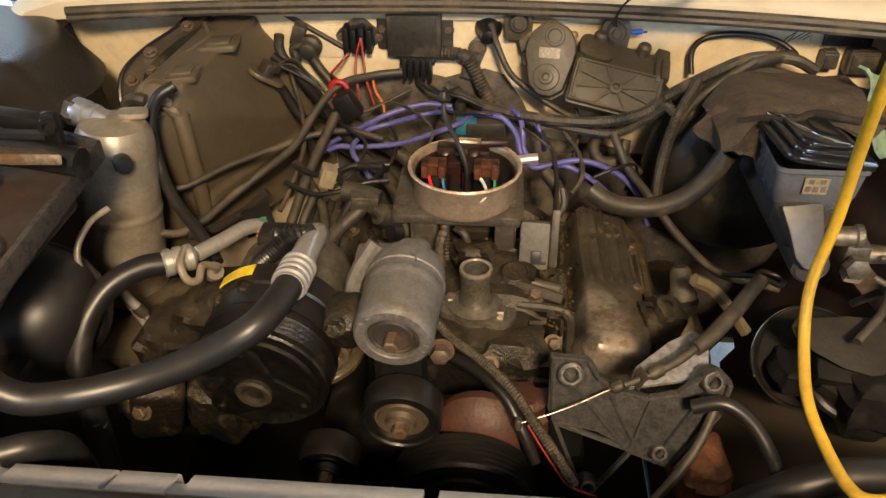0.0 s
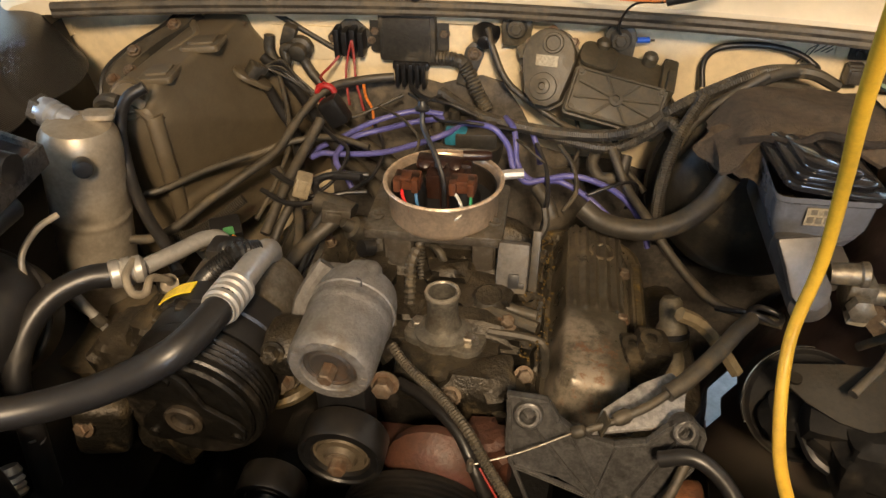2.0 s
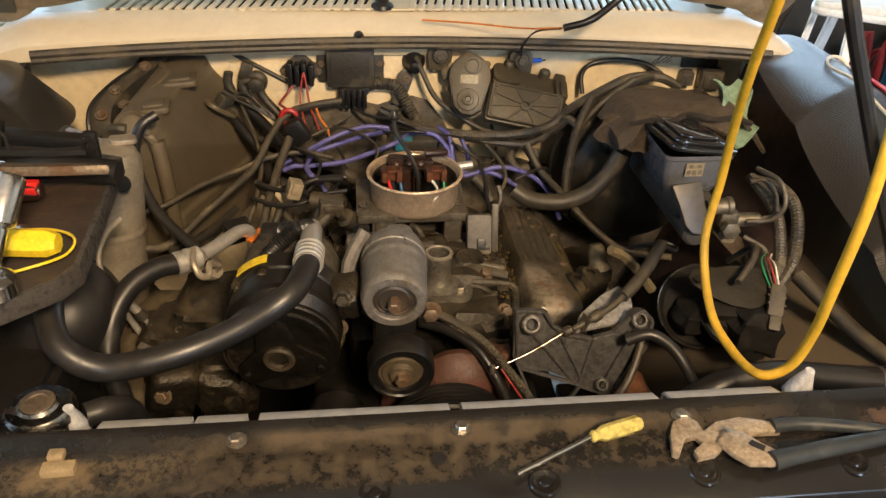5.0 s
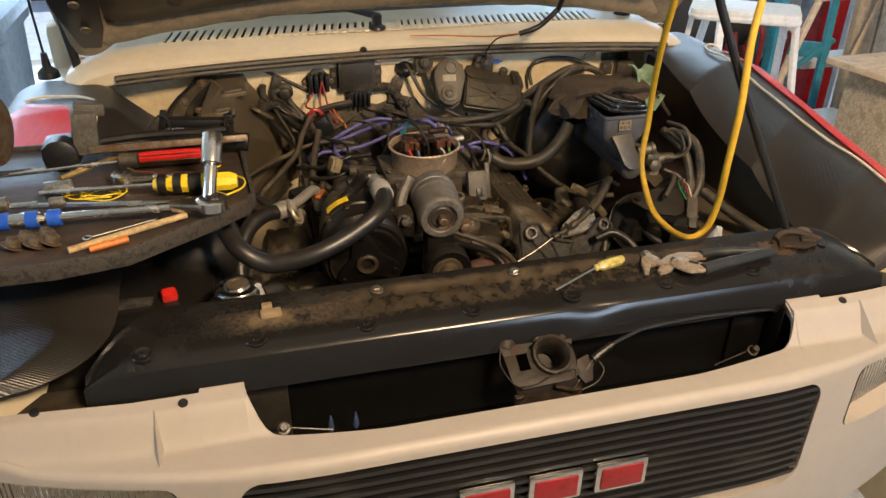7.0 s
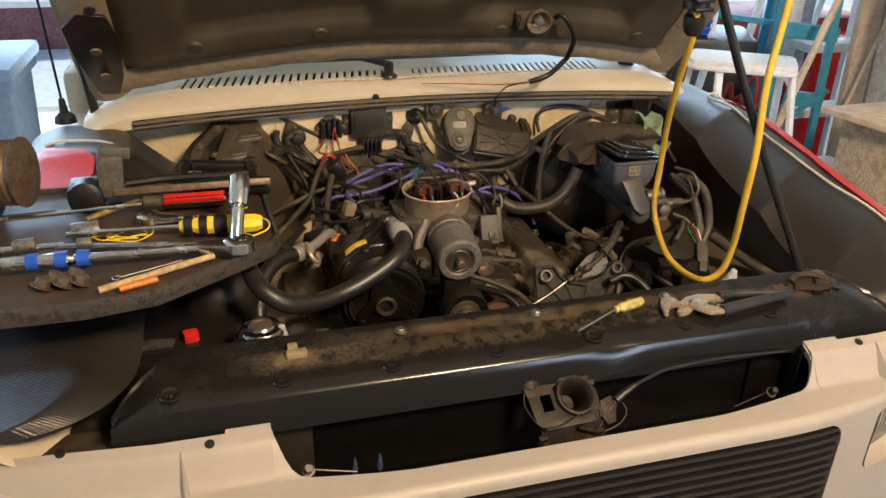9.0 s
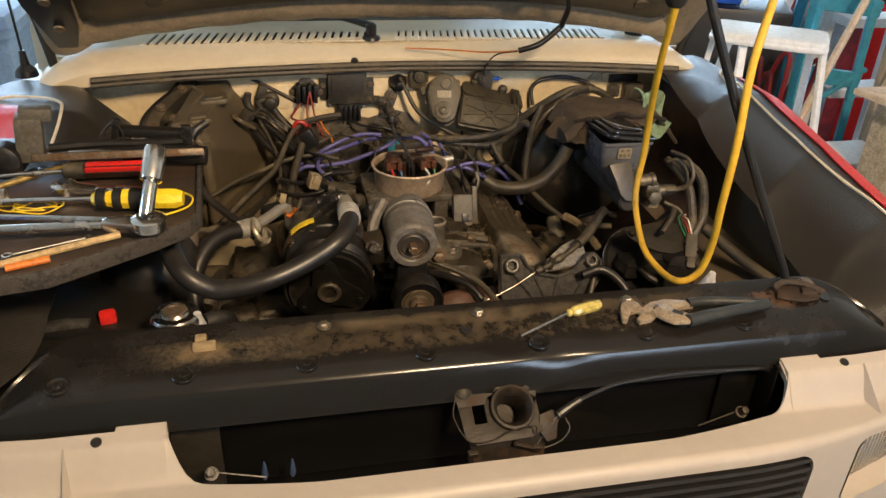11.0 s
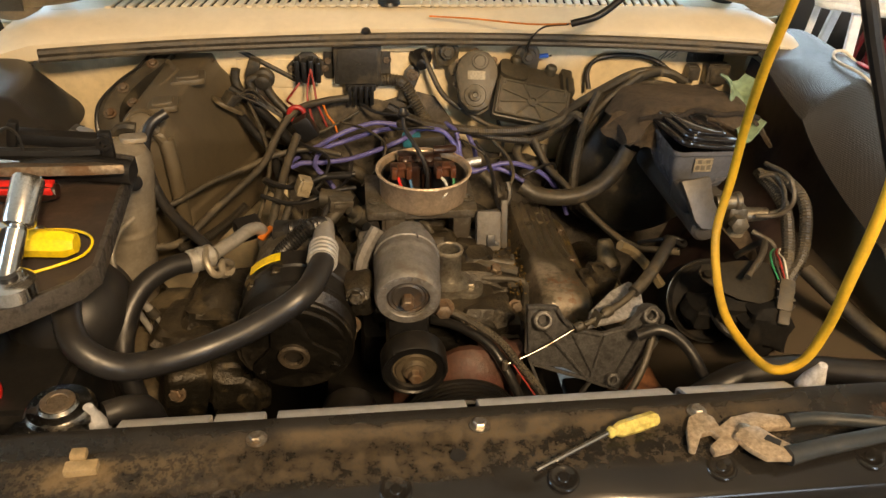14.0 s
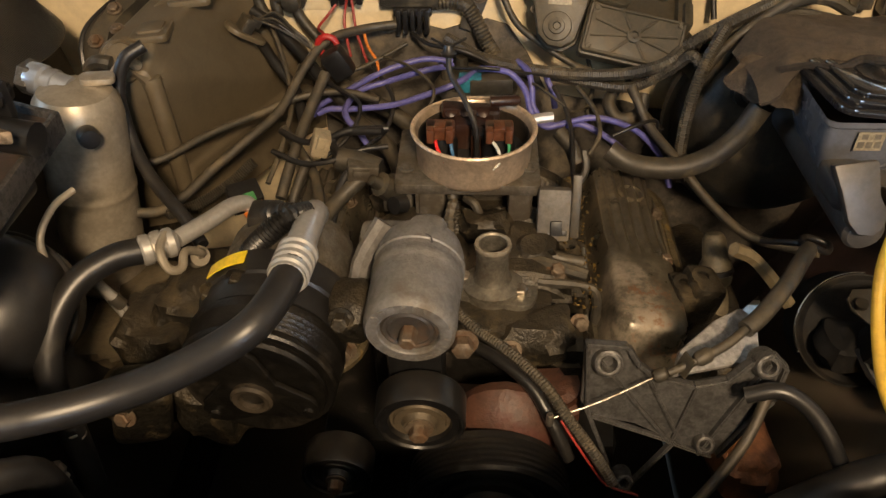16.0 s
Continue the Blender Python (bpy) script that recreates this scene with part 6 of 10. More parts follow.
lathe(bm, [(0.0125, -0.004), (0.0135, 0.002), (0.0135, 0.012), (0.0155, 0.013), (0.0155, 0.018), (0.0135, 0.019), (0.0135, 0.024), (0.0165, 0.026), (0.0165, 0.040), (0.0145, 0.043), (0.009, 0.043)], (-0.418, 0.795, 1.112), (-0.470, 0.806, 1.124), 24)
part("top_fitting", bm, material("plain_zinc_fitting", (0.50, 0.52, 0.56), 0.30, 0.7, (0.32, 0.30, 0.27), 0.15, 20, 0.03, 200, vary=0.2), acc, "bright threaded side fitting")
bm = bm_new()
lathe(bm, [(0.0175, 0.0), (0.0185, 0.002), (0.0185, 0.012), (0.016, 0.014)], (-0.452, 0.802, 1.119), (-0.50, 0.812, 1.131), 6)
part("hex_nut", bm, ALU, acc)
bm = bm_new()
plate(bm, round_poly(0.034, 0.022, 0.008), 0.007, Matrix.Translation((-0.388, 0.803, 1.116)) @ rot3(0, 6, 20), 0.002)
part("lug", bm, TAN, acc)
bm = bm_new()
lathe(bm, [(0.020, -0.004), (0.016, 0.004), (0.010, 0.008), (0.008, 0.010)], (-0.390, 0.752, 1.087), (-0.366, 0.718, 1.092), 20)
part("valve_boss", bm, TAN, acc)
bm = bm_new()
lathe(bm, [(0.0085, 0.008), (0.0105, 0.010), (0.0108, 0.022), (0.0095, 0.026), (0.0, 0.027)], (-0.390, 0.752, 1.087), (-0.366, 0.718, 1.092), 18)
part("service_cap", bm, BLACK, acc)
bm = bm_new()
tube(bm, [(-0.405, 0.83, 1.085), (-0.388, 0.845, 1.105), (-0.380, 0.858, 1.112), (-0.374, 0.87, 1.10)], 0.006, 10, 5)
part("top_tube", bm, TAN, acc)
hose("vacuum_hose", [(-0.352, 0.850, 1.134), (-0.372, 0.838, 1.122), (-0.383, 0.828, 1.090), (-0.376, 0.81, 1.050), (-0.358, 0.785, 1.025), (-0.333, 0.758, 1.010), (-0.303, 0.73, 0.997), (-0.278, 0.70, 0.984)], 0.0072, RUBBER, "black rubber hose beside the canister", n=12)
# round vacuum tank beneath the tray
vt = thing("vacuum_tank", (-0.42, 0.55, 0.92), "round dusty black vacuum tank", "tank")
bm = bm_new()
lathe(bm, [(0.055, -0.06), (0.064, -0.05), (0.068, -0.004), (0.068, 0.004), (0.064, 0.035), (0.045, 0.058), (0.02, 0.066), (0, 0.067)], (-0.425, 0.575, 1.010), (-0.40, 0.49, 1.09), 40)
part("shell", bm, RUBBER, vt)
bm = bm_new()
lathe(bm, [(0.0675, -0.005), (0.0705, -0.003), (0.0715, 0.0), (0.0705, 0.003), (0.0675, 0.005)], (-0.425, 0.575, 1.010), (-0.40, 0.49, 1.09), 48, False)
part("seam_band", bm, RUBBER, vt, "raised moulded seam")
hose("drain_tube", [(-0.362, 0.655, 1.085), (-0.374, 0.635, 1.08), (-0.380, 0.61, 1.065), (-0.378, 0.60, 1.04)], 0.0034, TAN, "short cream tube beneath the tray", "tube")

# heater case
hv = thing("heater_case", (-0.35, 1.02, 0.85), "large dusty brown heater and blower case", "heater case")


def corner_line(pts, r, n=5):
    """A polyline with its corners rounded off."""
    out = [Vector(pts[0])]
    for a, b, c in zip(pts, pts[1:], pts[2:]):
        a, b, c = Vector(a), Vector(b), Vector(c)
        k = min(r, 0.45 * (a - b).length, 0.45 * (c - b).length)
        p, q = b + (a - b).normalized() * k, b + (c - b).normalized() * k
        for i in range(n + 1):
            t = i / n
            out.append((1 - t) ** 2 * p + 2 * t * (1 - t) * b + t * t * q)
    return out + [Vector(pts[-1])]


def case_section(t, inset=0.0):
    """The case cut across: the outer wall, the ridge, the shoulder and the face towards the engine."""
    y = 0.872 + 0.236 * t
    xl, xr = -0.434 + 0.034 * t, -0.366 + 0.040 * t
    xf = -0.354 + 0.075 * t / 0.75 if t < 0.75 else -0.279 + 0.044 * ((t - 0.75) / 0.25) ** 1.5
    zf = 1.086 - 0.072 * ease(0.0, 0.8, t)
    zr = 1.114 + 0.014 * t - 0.020 * ease(0.12, 0.0, t)
    pts = [(xl + inset, y, 0.87), (xl + inset, y, 1.085), (xl + 0.012 + inset, y, zr - inset), (xr - inset * 0.6, y, zr + 0.002 - inset), (xr + 0.008 - inset, y, zr - 0.020 - inset), (xf - 0.006 - inset, y, zf - inset), (xf - inset, y, zf - 0.016 - inset), (xf + 0.004 - inset, y + 0.004, 0.965), (xf + 0.010 - inset, y + 0.004, 0.958), (xf + 0.012 - inset, y + 0.006, 0.88)]
    return corner_line(pts, 0.007)


bm = bm_new()
rows = [case_section(0.0, 0.012), [p + Vector((0, -0.005, 0)) for p in case_section(0.0, 0.008)], [p + Vector((0, -0.006, 0)) for p in case_section(0.0, 0.004)], [p + Vector((0, -0.003, 0)) for p in case_section(0.0, 0.0)]]
rows += [case_section(t) for t in xs(0.02, 1, 26)]
sheet(bm, rows, 0.003)
f = bm.faces.new([bm.verts.new(p + Vector((0, 0.0005, 0))) for p in case_section(0.0, 0.010)])
part("case", bm, CASE, hv, "", 40)
bm = bm_new()
lathe(bm, [(0.026, -0.010), (0.026, 0.004), (0.022, 0.008), (0.019, 0.006), (0.017, 0.010), (0.010, 0.012), (0.0, 0.010)], (-0.396, 0.884, 1.100), (-0.388, 0.82, 1.150), 28, False)
part("pipe_boss", bm, CASE, hv)
bm = bm_new()
tube(bm, [(-0.432, 0.872, 1.085), (-0.425, 0.866, 1.100), (-0.412, 0.862, 1.108), (-0.400, 0.862, 1.106)], 0.009, 10, 4)
part("front_lug", bm, DUSTY, hv)
# raised pads on the ridge, the ribs and the plug boss on the shoulder
for c, w, h, turn in (((-0.372, 0.925, 1.114), 0.044, 0.058, 8), ((-0.350, 1.012, 1.120), 0.052, 0.056, 8)):
    m = Matrix.Translation(c) @ rot3(-4, -3, turn)
    bm = bm_new()
    plate(bm, round_poly(w, h, 0.008), 0.009, m @ Matrix.Translation((0, 0, -0.003)), 0.003)
    plate(bm, round_poly(w * 0.66, h * 0.62, 0.006), 0.004, m @ Matrix.Translation((0, 0, 0.005)), 0.002)
    part("raised_pad", bm, CASE, hv)
bm = bm_new()
tube(bm, [(-0.388, 0.985, 1.116), (-0.378, 1.01, 1.119), (-0.372, 1.04, 1.121), (-0.392, 1.075, 1.125), (-0.396, 1.095, 1.126)], 0.006, 8, 4)
part("moulded_rib", bm, CASE, hv)
bm = bm_new()
tube(bm, [(-0.364, 0.872, 1.085), (-0.360, 0.868, 1.040), (-0.358, 0.868, 0.99), (-0.357, 0.870, 0.91)], 0.011, 12, 4)
part("corner_column", bm, CASE, hv)
bm = bm_new()
plate(bm, round_poly(0.058, 0.036, 0.016), 0.007, Matrix.Translation((-0.300, 1.030, 1.064)) @ rot3(8, 36, 38), 0.0025)
part("plug_boss", bm, CASE, hv)
bm = bm_new()
edge = spline([Vector(p) for p in ((-0.470, 0.930, 1.020), (-0.478, 0.945, 1.056), (-0.481, 0.962, 1.082), (-0.476, 0.985, 1.098), (-0.456, 1.025, 1.112), (-0.432, 1.062, 1.122), (-0.418, 1.090, 1.134))], 4)
sheet(bm, [[p, p + Vector((0.012, -0.004, 0.006)), p + Vector((0.034, -0.004, 0.004)), p + Vector((0.040, 0.004, -0.016))] for p in edge], 0.004)
part("flange", bm, DUSTY, hv, "dark mounting flange")
for p in edge[2::6]:
    bolt(hv, p + Vector((0.022, -0.006, 0.007)), (0.1, -0.5, 0.8), 0.0065, 0.006, RUSTSTEEL)
bm = bm_new()
tube(bm, edge, 0.0038, 8, 1)
part("flange_bead", bm, BLACK, hv)
bm = bm_new()
box(bm, (-0.294, 1.031, 1.079), (0.016, 0.022, 0.020), 0.003, (8, 36, 38))
box(bm, (-0.284, 1.034, 1.080), (0.014, 0.012, 0.012), 0.002, (8, 36, 38))
part("resistor_plug", bm, DUSTY, hv)
bm = bm_new()
lathe(bm, [(0.018, 0), (0.018, 0.010), (0.013, 0.014), (0.012, 0.024), (0.008, 0.026)], (-0.245, 1.100, 1.088), (-0.250, 1.0, 1.080), 20)
box(bm, (-0.262, 1.098, 1.104), (0.020, 0.018, 0.034), 0.005, (0, 20, 0))
part("pipe_boss", bm, DUSTY, hv, "dusty boss where the hoses leave")
for p in ((-0.415, 0.930, 1.116), (-0.330, 1.096, 1.118), (-0.398, 1.100, 1.132)):
    bolt(hv, p, (0, -0.3, 0.9), 0.006, 0.005, RUSTSTEEL)
for k in range(5):
    hose("plug_wire", [(-0.281, 1.036, 1.082), (-0.262, 1.040 + 0.004 * k, 1.072 + 0.003 * k), (-0.240, 1.045, 1.056 + 0.003 * k), (-0.215, 1.04, 1.040 + 0.002 * k)], 0.0018, BLACK if k % 2 else OLDRUBBER, "thin dark wire from the heater plug", "wire", 6, group="heater plug wires")
hose("heater_tube", [(-0.289, 1.092, 1.106), (-0.291, 1.090, 1.085), (-0.278, 1.086, 1.060), (-0.266, 1.086, 1.070), (-0.268, 1.088, 1.088), (-0.248, 1.088, 1.090), (-0.236, 1.086, 1.064), (-0.216, 1.08, 1.040), (-0.196, 1.07, 1.022)], 0.0075, DUSTY, "dusty bent tube beside the heater case", "tube", 10)
# Diagonal shadow band on the firewall, made as a thin dark bar.
hose("firewall_shadow_bar", [(-0.306, 1.1085, 1.146), (-0.25, 1.1085, 1.113), (-0.190, 1.1085, 1.078)], 0.0042, DUSTY, "thin dark bar standing in for a shadow on the firewall", "strut", 8)

# firewall fittings
ign = thing("ignition_module", (-0.090, 1.10, 1.08), "square black module with a ribbed plug", "module")
bm = bm_new()
plate(bm, round_poly(0.112, 0.062, 0.006), 0.004, Matrix.Translation((-0.089, 1.108, 1.114)) @ rot3(90, 0, 0), 0.001)
box(bm, (-0.089, 1.097, 1.113), (0.080, 0.022, 0.070), 0.005)
box(bm, (-0.089, 1.085, 1.114), (0.066, 0.004, 0.054), 0.0015)
lathe(bm, [(0.004, 0), (0.004, 0.002)], (-0.088, 1.083, 1.114), (-0.088, 1.0, 1.114), 10)
part("box", bm, DUSTY, ign)
for i in range(5):
    bm = bm_new()
    box(bm, (-0.104 + 0.0095 * i, 1.090, 1.060), (0.0065, 0.022, 0.034), 0.002)
    part("plug_rib", bm, BLACK, ign)
bm = bm_new()
box(bm, (-0.085, 1.094, 1.072), (0.052, 0.020, 0.012), 0.003)
part("plug", bm, BLACK, ign)
for x in (-0.138, -0.040):
    bolt(ign, (x, 1.106, 1.114), (0, -1, 0), 0.006, 0.004, RUSTSTEEL)
dc = thing("diamond_connector", (-0.167, 1.10, 1.08), "diamond shaped bulkhead connector", "connector")
bm = bm_new()
plate(bm, [(-0.036, 0.002), (-0.030, 0.010), (-0.006, 0.030), (0.006, 0.030), (0.032, 0.008), (0.036, 0.0), (0.008, -0.026), (-0.008, -0.026)], 0.006, Matrix.Translation((-0.172, 1.110, 1.100)) @ rot3(90, 0, 0), 0.002)
part("plate", bm, DUSTY, dc)
for k in range(4):
    bm = bm_new()
    box(bm, (-0.189 + 0.0115 * k, 1.094, 1.101), (0.0085, 0.026, 0.042 - 0.006 * (k % 2)), 0.0025)
    part("terminal_block", bm, BLACK, dc)
for p in ((-0.200, 1.103, 1.101), (-0.143, 1.103, 1.101)):
    bolt(dc, p, (0, -1, 0), 0.004, 0.003, RUSTSTEEL)
hose("red_wire", [(-0.166, 1.082, 1.108), (-0.171, 1.076, 1.090), (-0.174, 1.066, 1.066), (-0.170, 1.052, 1.046), (-0.165, 1.040, 1.030)], 0.0020, DULLRED, "thin red wire from the bulkhead connector", "wire", 6)
hose("red_wire", [(-0.166, 1.082, 1.108), (-0.162, 1.072, 1.082), (-0.158, 1.058, 1.058), (-0.150, 1.045, 1.040), (-0.142, 1.03, 1.025)], 0.0020, DULLRED, "thin red wire from the bulkhead connector", "wire", 6)
hose("red_wire", [(-0.186, 1.082, 1.084), (-0.198, 1.070, 1.072), (-0.206, 1.050, 1.066), (-0.196, 1.032, 1.066)], 0.0020, DULLRED, "thin red wire to the fuse link", "wire", 6)
gr = thing("cable_grommet", (0.018, 1.10, 1.10), "black round cable grommet on the firewall", "grommet")
bm = bm_new()
lathe(bm, [(0.020, 0), (0.019, 0.008), (0.012, 0.016), (0.010, 0.03), (0.006, 0.032)], (0.018, 1.112, 1.117), (0.020, 1.0, 1.10), 20)
part("boot", bm, BLACK, gr)
lb = thing("strap_bracket", (0.0, 1.1, 1.06), "dusty strap bracket on the firewall", "bracket")
bm = bm_new()
plate(bm, [(-0.012, -0.03), (0.010, -0.03), (0.013, 0.02), (0.006, 0.032), (-0.008, 0.032), (-0.014, 0.02)], 0.005, Matrix.Translation((-0.002, 1.102, 1.072)) @ rot3(80, 18, 0), 0.001)
part("strap", bm, DUSTY, lb)
bolt(lb, (0.004, 1.098, 1.090), (0, -1, 0), 0.007, 0.005, RUSTSTEEL)

wm = thing("wiper_motor", (0.16, 1.05, 1.04), "dusty wiper motor with a ribbed cover", "motor")
MOTOR = material("dusty_motor_casting", (0.066, 0.055, 0.034), 0.42, 0, (0.135, 0.108, 0.064), 0.38, 26, 0.14, 240, 0.30, (0.15, 0.118, 0.075), vary=0.8)
bm = bm_new()
WM = Matrix.Translation((0.108, 1.055, 1.098)) @ rot3(62, 0, -8)
pear = [(0.035 * math.cos(radians(a)), 0.038 * math.sin(radians(a)) + 0.008) for a in range(-20, 201, 20)] + [(-0.026, -0.040), (-0.012, -0.054), (0.006, -0.056), (0.022, -0.046)]
plate(bm, [(x * 1.08, y * 1.06) for x, y in pear], 0.008, WM @ Matrix.Translation((0, 0, -0.022)), 0.002)
plate(bm, pear, 0.034, WM @ Matrix.Translation((0, 0, -0.016)), 0.006)
plate(bm, [(-0.050, 0.020), (-0.030, 0.034), (-0.026, 0.010), (-0.044, 0.004)], 0.010, WM @ Matrix.Translation((0, 0, -0.024)), 0.003)
lathe(bm, [(0.014, 0), (0.013, 0.003), (0.010, 0.0032), (0.009, 0.001), (0, 0.001)], WM @ Vector((0.004, 0.026, 0.018)), WM @ Vector((0.004, 0.026, 1)), 22, False)
lathe(bm, [(0.0185, 0), (0.0175, 0.004), (0.010, 0.005), (0.0095, 0.010), (0.005, 0.011), (0.004, 0.007), (0, 0.007)], WM @ Vector((-0.002, -0.030, 0.018)), WM @ Vector((-0.002, -0.030, 1)), 22, False)
part("gearbox", bm, MOTOR, wm)
for a in (-15, 40, 95, 150, 205):
    bolt(wm, WM @ Vector((0.036 * math.cos(radians(a)), 0.038 * math.sin(radians(a)) + 0.008, -0.012)), WM.to_3x3() @ Vector((0, 0, 1)), 0.0045, 0.005, RUSTSTEEL)
bm = bm_new()
box(bm, WM @ Vector((-0.001, 0.003, 0.0185)), (0.029, 0.0012, 0.014), 0, (-28, 0, -8))
part("paper_label", bm, material("dusty_cream_paper", (0.42, 0.37, 0.27), 0.6, 0, (0.28, 0.23, 0.15), 0.4, 60, 0.02), wm)
WC = Matrix.Translation((0.196, 1.012, 1.072)) @ rot3(50, 9, -10)
bm = bm_new()
plate(bm, round_poly(0.126, 0.066, 0.006), 0.024, WC @ Matrix.Translation((0, 0, -0.028)), 0.003)
plate(bm, round_poly(0.120, 0.060, 0.005), 0.010, WC @ Matrix.Translation((0, 0, -0.006)), 0.003)
for a, b in (((-0.058, 0.028), (0.058, 0.028)), ((0.058, 0.028), (0.058, -0.028)), ((0.058, -0.028), (-0.058, -0.028)), ((-0.058, -0.028), (-0.058, 0.028))):
    tube(bm, [WC @ Vector((*a, 0.0045)), WC @ Vector((*b, 0.0045))], 0.0022, 6, 1)
part("cover", bm, MOTOR, wm, "ribbed rectangular motor cover")
bm = bm_new()
for k in range(8):
    a = radians(45 * k + 20)
    ex, ey = 0.056 * math.cos(a), 0.028 * math.sin(a)
    tube(bm, [WC @ Vector((0, 0, 0.005)), WC @ Vector((ex, ey, 0.0042))], 0.0019, 6, 1)
lathe(bm, [(0.009, 0), (0.0085, 0.005), (0.005, 0.006), (0.0045, 0.002), (0, 0.002)], WC @ Vector((0, 0, 0.004)), WC @ Vector((0, 0, 1)), 18, False)
part("cover_rib", bm, MOTOR, wm)
for x in (-0.052, 0.052):
    for y in (-0.024, 0.024):
        bolt(wm, WC @ Vector((x, y, 0.004)), WC.to_3x3() @ Vector((0, 0, 1)), 0.0035, 0.003, MOTOR)
# the motor's housing behind the cover: stepped, with ribs across it
WB = Matrix.Translation((0.205, 1.058, 1.098)) @ rot3(18, 14, -4)
bm = bm_new()
plate(bm, round_poly(0.125, 0.056, 0.018), 0.032, WB @ Matrix.Translation((0, 0, -0.030)), 0.010)
plate(bm, round_poly(0.050, 0.046, 0.014), 0.008, WB @ Matrix.Translation((-0.036, 0, 0.000)), 0.004)
plate(bm, round_poly(0.020, 0.060, 0.004), 0.042, WB @ Matrix.Translation((0.058, 0, -0.030)), 0.004)
part("motor_housing", bm, MOTOR, wm, "stepped dusty motor housing")
for x, y in ((-0.034, 0.020), (0.030, 0.022)):
    bm = bm_new()
    lathe(bm, [(0.010, -0.012), (0.010, 0.004), (0.007, 0.008), (0, 0.009)], WB @ Vector((x, y, 0.008)), WB @ Vector((x, y + 0.2, 1)), 16, False)
    part("housing_stud", bm, MOTOR, wm)
bm = bm_new()
box(bm, WB @ Vector((0.060, -0.018, 0.004)), (0.012, 0.040, 0.030), 0.003, (18, 14, -4))
part("housing_lug", bm, MOTOR, wm)
for p in ((0.061, 1.098, 1.133), (0.198, 1.090, 1.126)):
    bm = bm_new()
    plate(bm, [(0.021 * math.cos(radians(a)), 0.021 * math.sin(radians(a))) for a in range(0, 181, 20)] + [(-0.018, -0.026), (0.018, -0.026)], 0.008, Matrix.Translation(p) @ rot3(84, 0, 0), 0.002)
    part("mounting_ear", bm, MOTOR, wm)
    bm = bm_new()
    lathe(bm, [(0.0145, 0), (0.0145, 0.007), (0.011, 0.009), (0.009, 0.012), (0.005, 0.013)], Vector(p) + Vector((0, -0.004, 0)), Vector(p) + Vector((0, -1, 0.1)), 20)
    part("mount", bm, DUSTY, wm, "rubber mount")
    bolt(wm, Vector(p) + Vector((0, -0.016, 0.001)), (0, -1, 0.1), 0.008, 0.005, MOTOR)
rl = thing("relay", (0.518, 1.09, 1.09), "small dusty relays on a firewall bracket", "relay")
RELAY = material("dusty_grey_relay", (0.060, 0.054, 0.045), 0.4, 0, (0.13, 0.105, 0.07), 0.35, 30, 0.08, 260, 0.3)
bm = bm_new()
box(bm, (0.525, 1.106, 1.113), (0.068, 0.005, 0.018), 0.002)
part("bracket", bm, DUSTY, rl)
for x in (0.503, 0.546):
    bolt(rl, (x, 1.103, 1.113), (0, -1, 0), 0.005, 0.003, DUSTY)
for x, z, w, h in ((0.502, 1.088, 0.022, 0.024), (0.547, 1.086, 0.042, 0.034)):
    bm = bm_new()
    box(bm, (x, 1.097, z), (w, 0.022, h), 0.003)
    box(bm, (x, 1.085, z), (w * 0.78, 0.003, h * 0.74), 0.001)
    box(bm, (x, 1.098, z + h * 0.5), (w * 0.8, 0.014, 0.004), 0.001)
    part("relay_can", bm, RELAY, rl)

# brakes
bo = thing("brake_booster", (0.40, 0.97, 0.85), "round dusty black brake booster", "booster")
bm = bm_new()
lathe(bm, [(0.10, 0.0), (0.128, 0.01), (0.137, 0.03), (0.139, 0.055), (0.144, 0.058), (0.144, 0.066), (0.136, 0.069), (0.128, 0.095), (0.10, 0.125), (0.06, 0.140), (0.045, 0.146), (0.0, 0.146)], (0.395, 1.075, 0.960), (0.395, 0.5, 0.960), 56, False)
part("shell", bm, DUSTY, bo)
bm = bm_new()
lathe(bm, [(0.145, 0), (0.147, 0.004), (0.145, 0.010)], (0.395, 1.018, 0.960), (0.395, 0.5, 0.960), 56, False)
part("clamp_ring", bm, ALUDIRTY, bo)
bm = bm_new()
lathe(bm, [(0.018, 0), (0.018, 0.014), (0.010, 0.018), (0.010, 0.035)], (0.325, 0.945, 1.035), (0.328, 0.85, 1.060), 16)
part("check_valve", bm, BLACK, bo)
mc = thing("master_cylinder", (0.385, 0.80, 1.0), "brake master cylinder with a grey reservoir", "master cylinder")
bm = bm_new()
cyl(bm, (0.383, 0.935, 1.010), (0.383, 0.700, 1.010), 0.024, 0.020, 24, 0.004)
plate(bm, [(-0.034, 0.040), (-0.024, 0.012), (-0.016, -0.016), (-0.006, -0.028), (0.008, -0.030), (0.020, -0.022), (0.022, -0.006), (0.014, 0.010), (0.010, 0.044)], 0.012, Matrix.Translation((0.374, 0.712, 1.038)) @ rot3(62, 0, 4), 0.004)
box(bm, (0.372, 0.745, 1.040), (0.044, 0.060, 0.036), 0.016, (0, 0, 4), 4)
lathe(bm, [(0.017, -0.02), (0.017, 0.012), (0.013, 0.016), (0.0, 0.016)], (0.402, 0.745, 1.024), (0.402, 0.745, 0.9), 20)
box(bm, (0.398, 0.760, 1.030), (0.052, 0.060, 0.022), 0.009, (0, 0, 0), 3)
part("casting", bm, material("dusty_brake_casting", (0.085, 0.082, 0.080), 0.4, 0.4, (0.12, 0.10, 0.072), 0.35, 18, 0.10, 260, 0.25, vary=0.5), mc, "grey cast brake cylinder body")
bm = bm_new()
rows = []
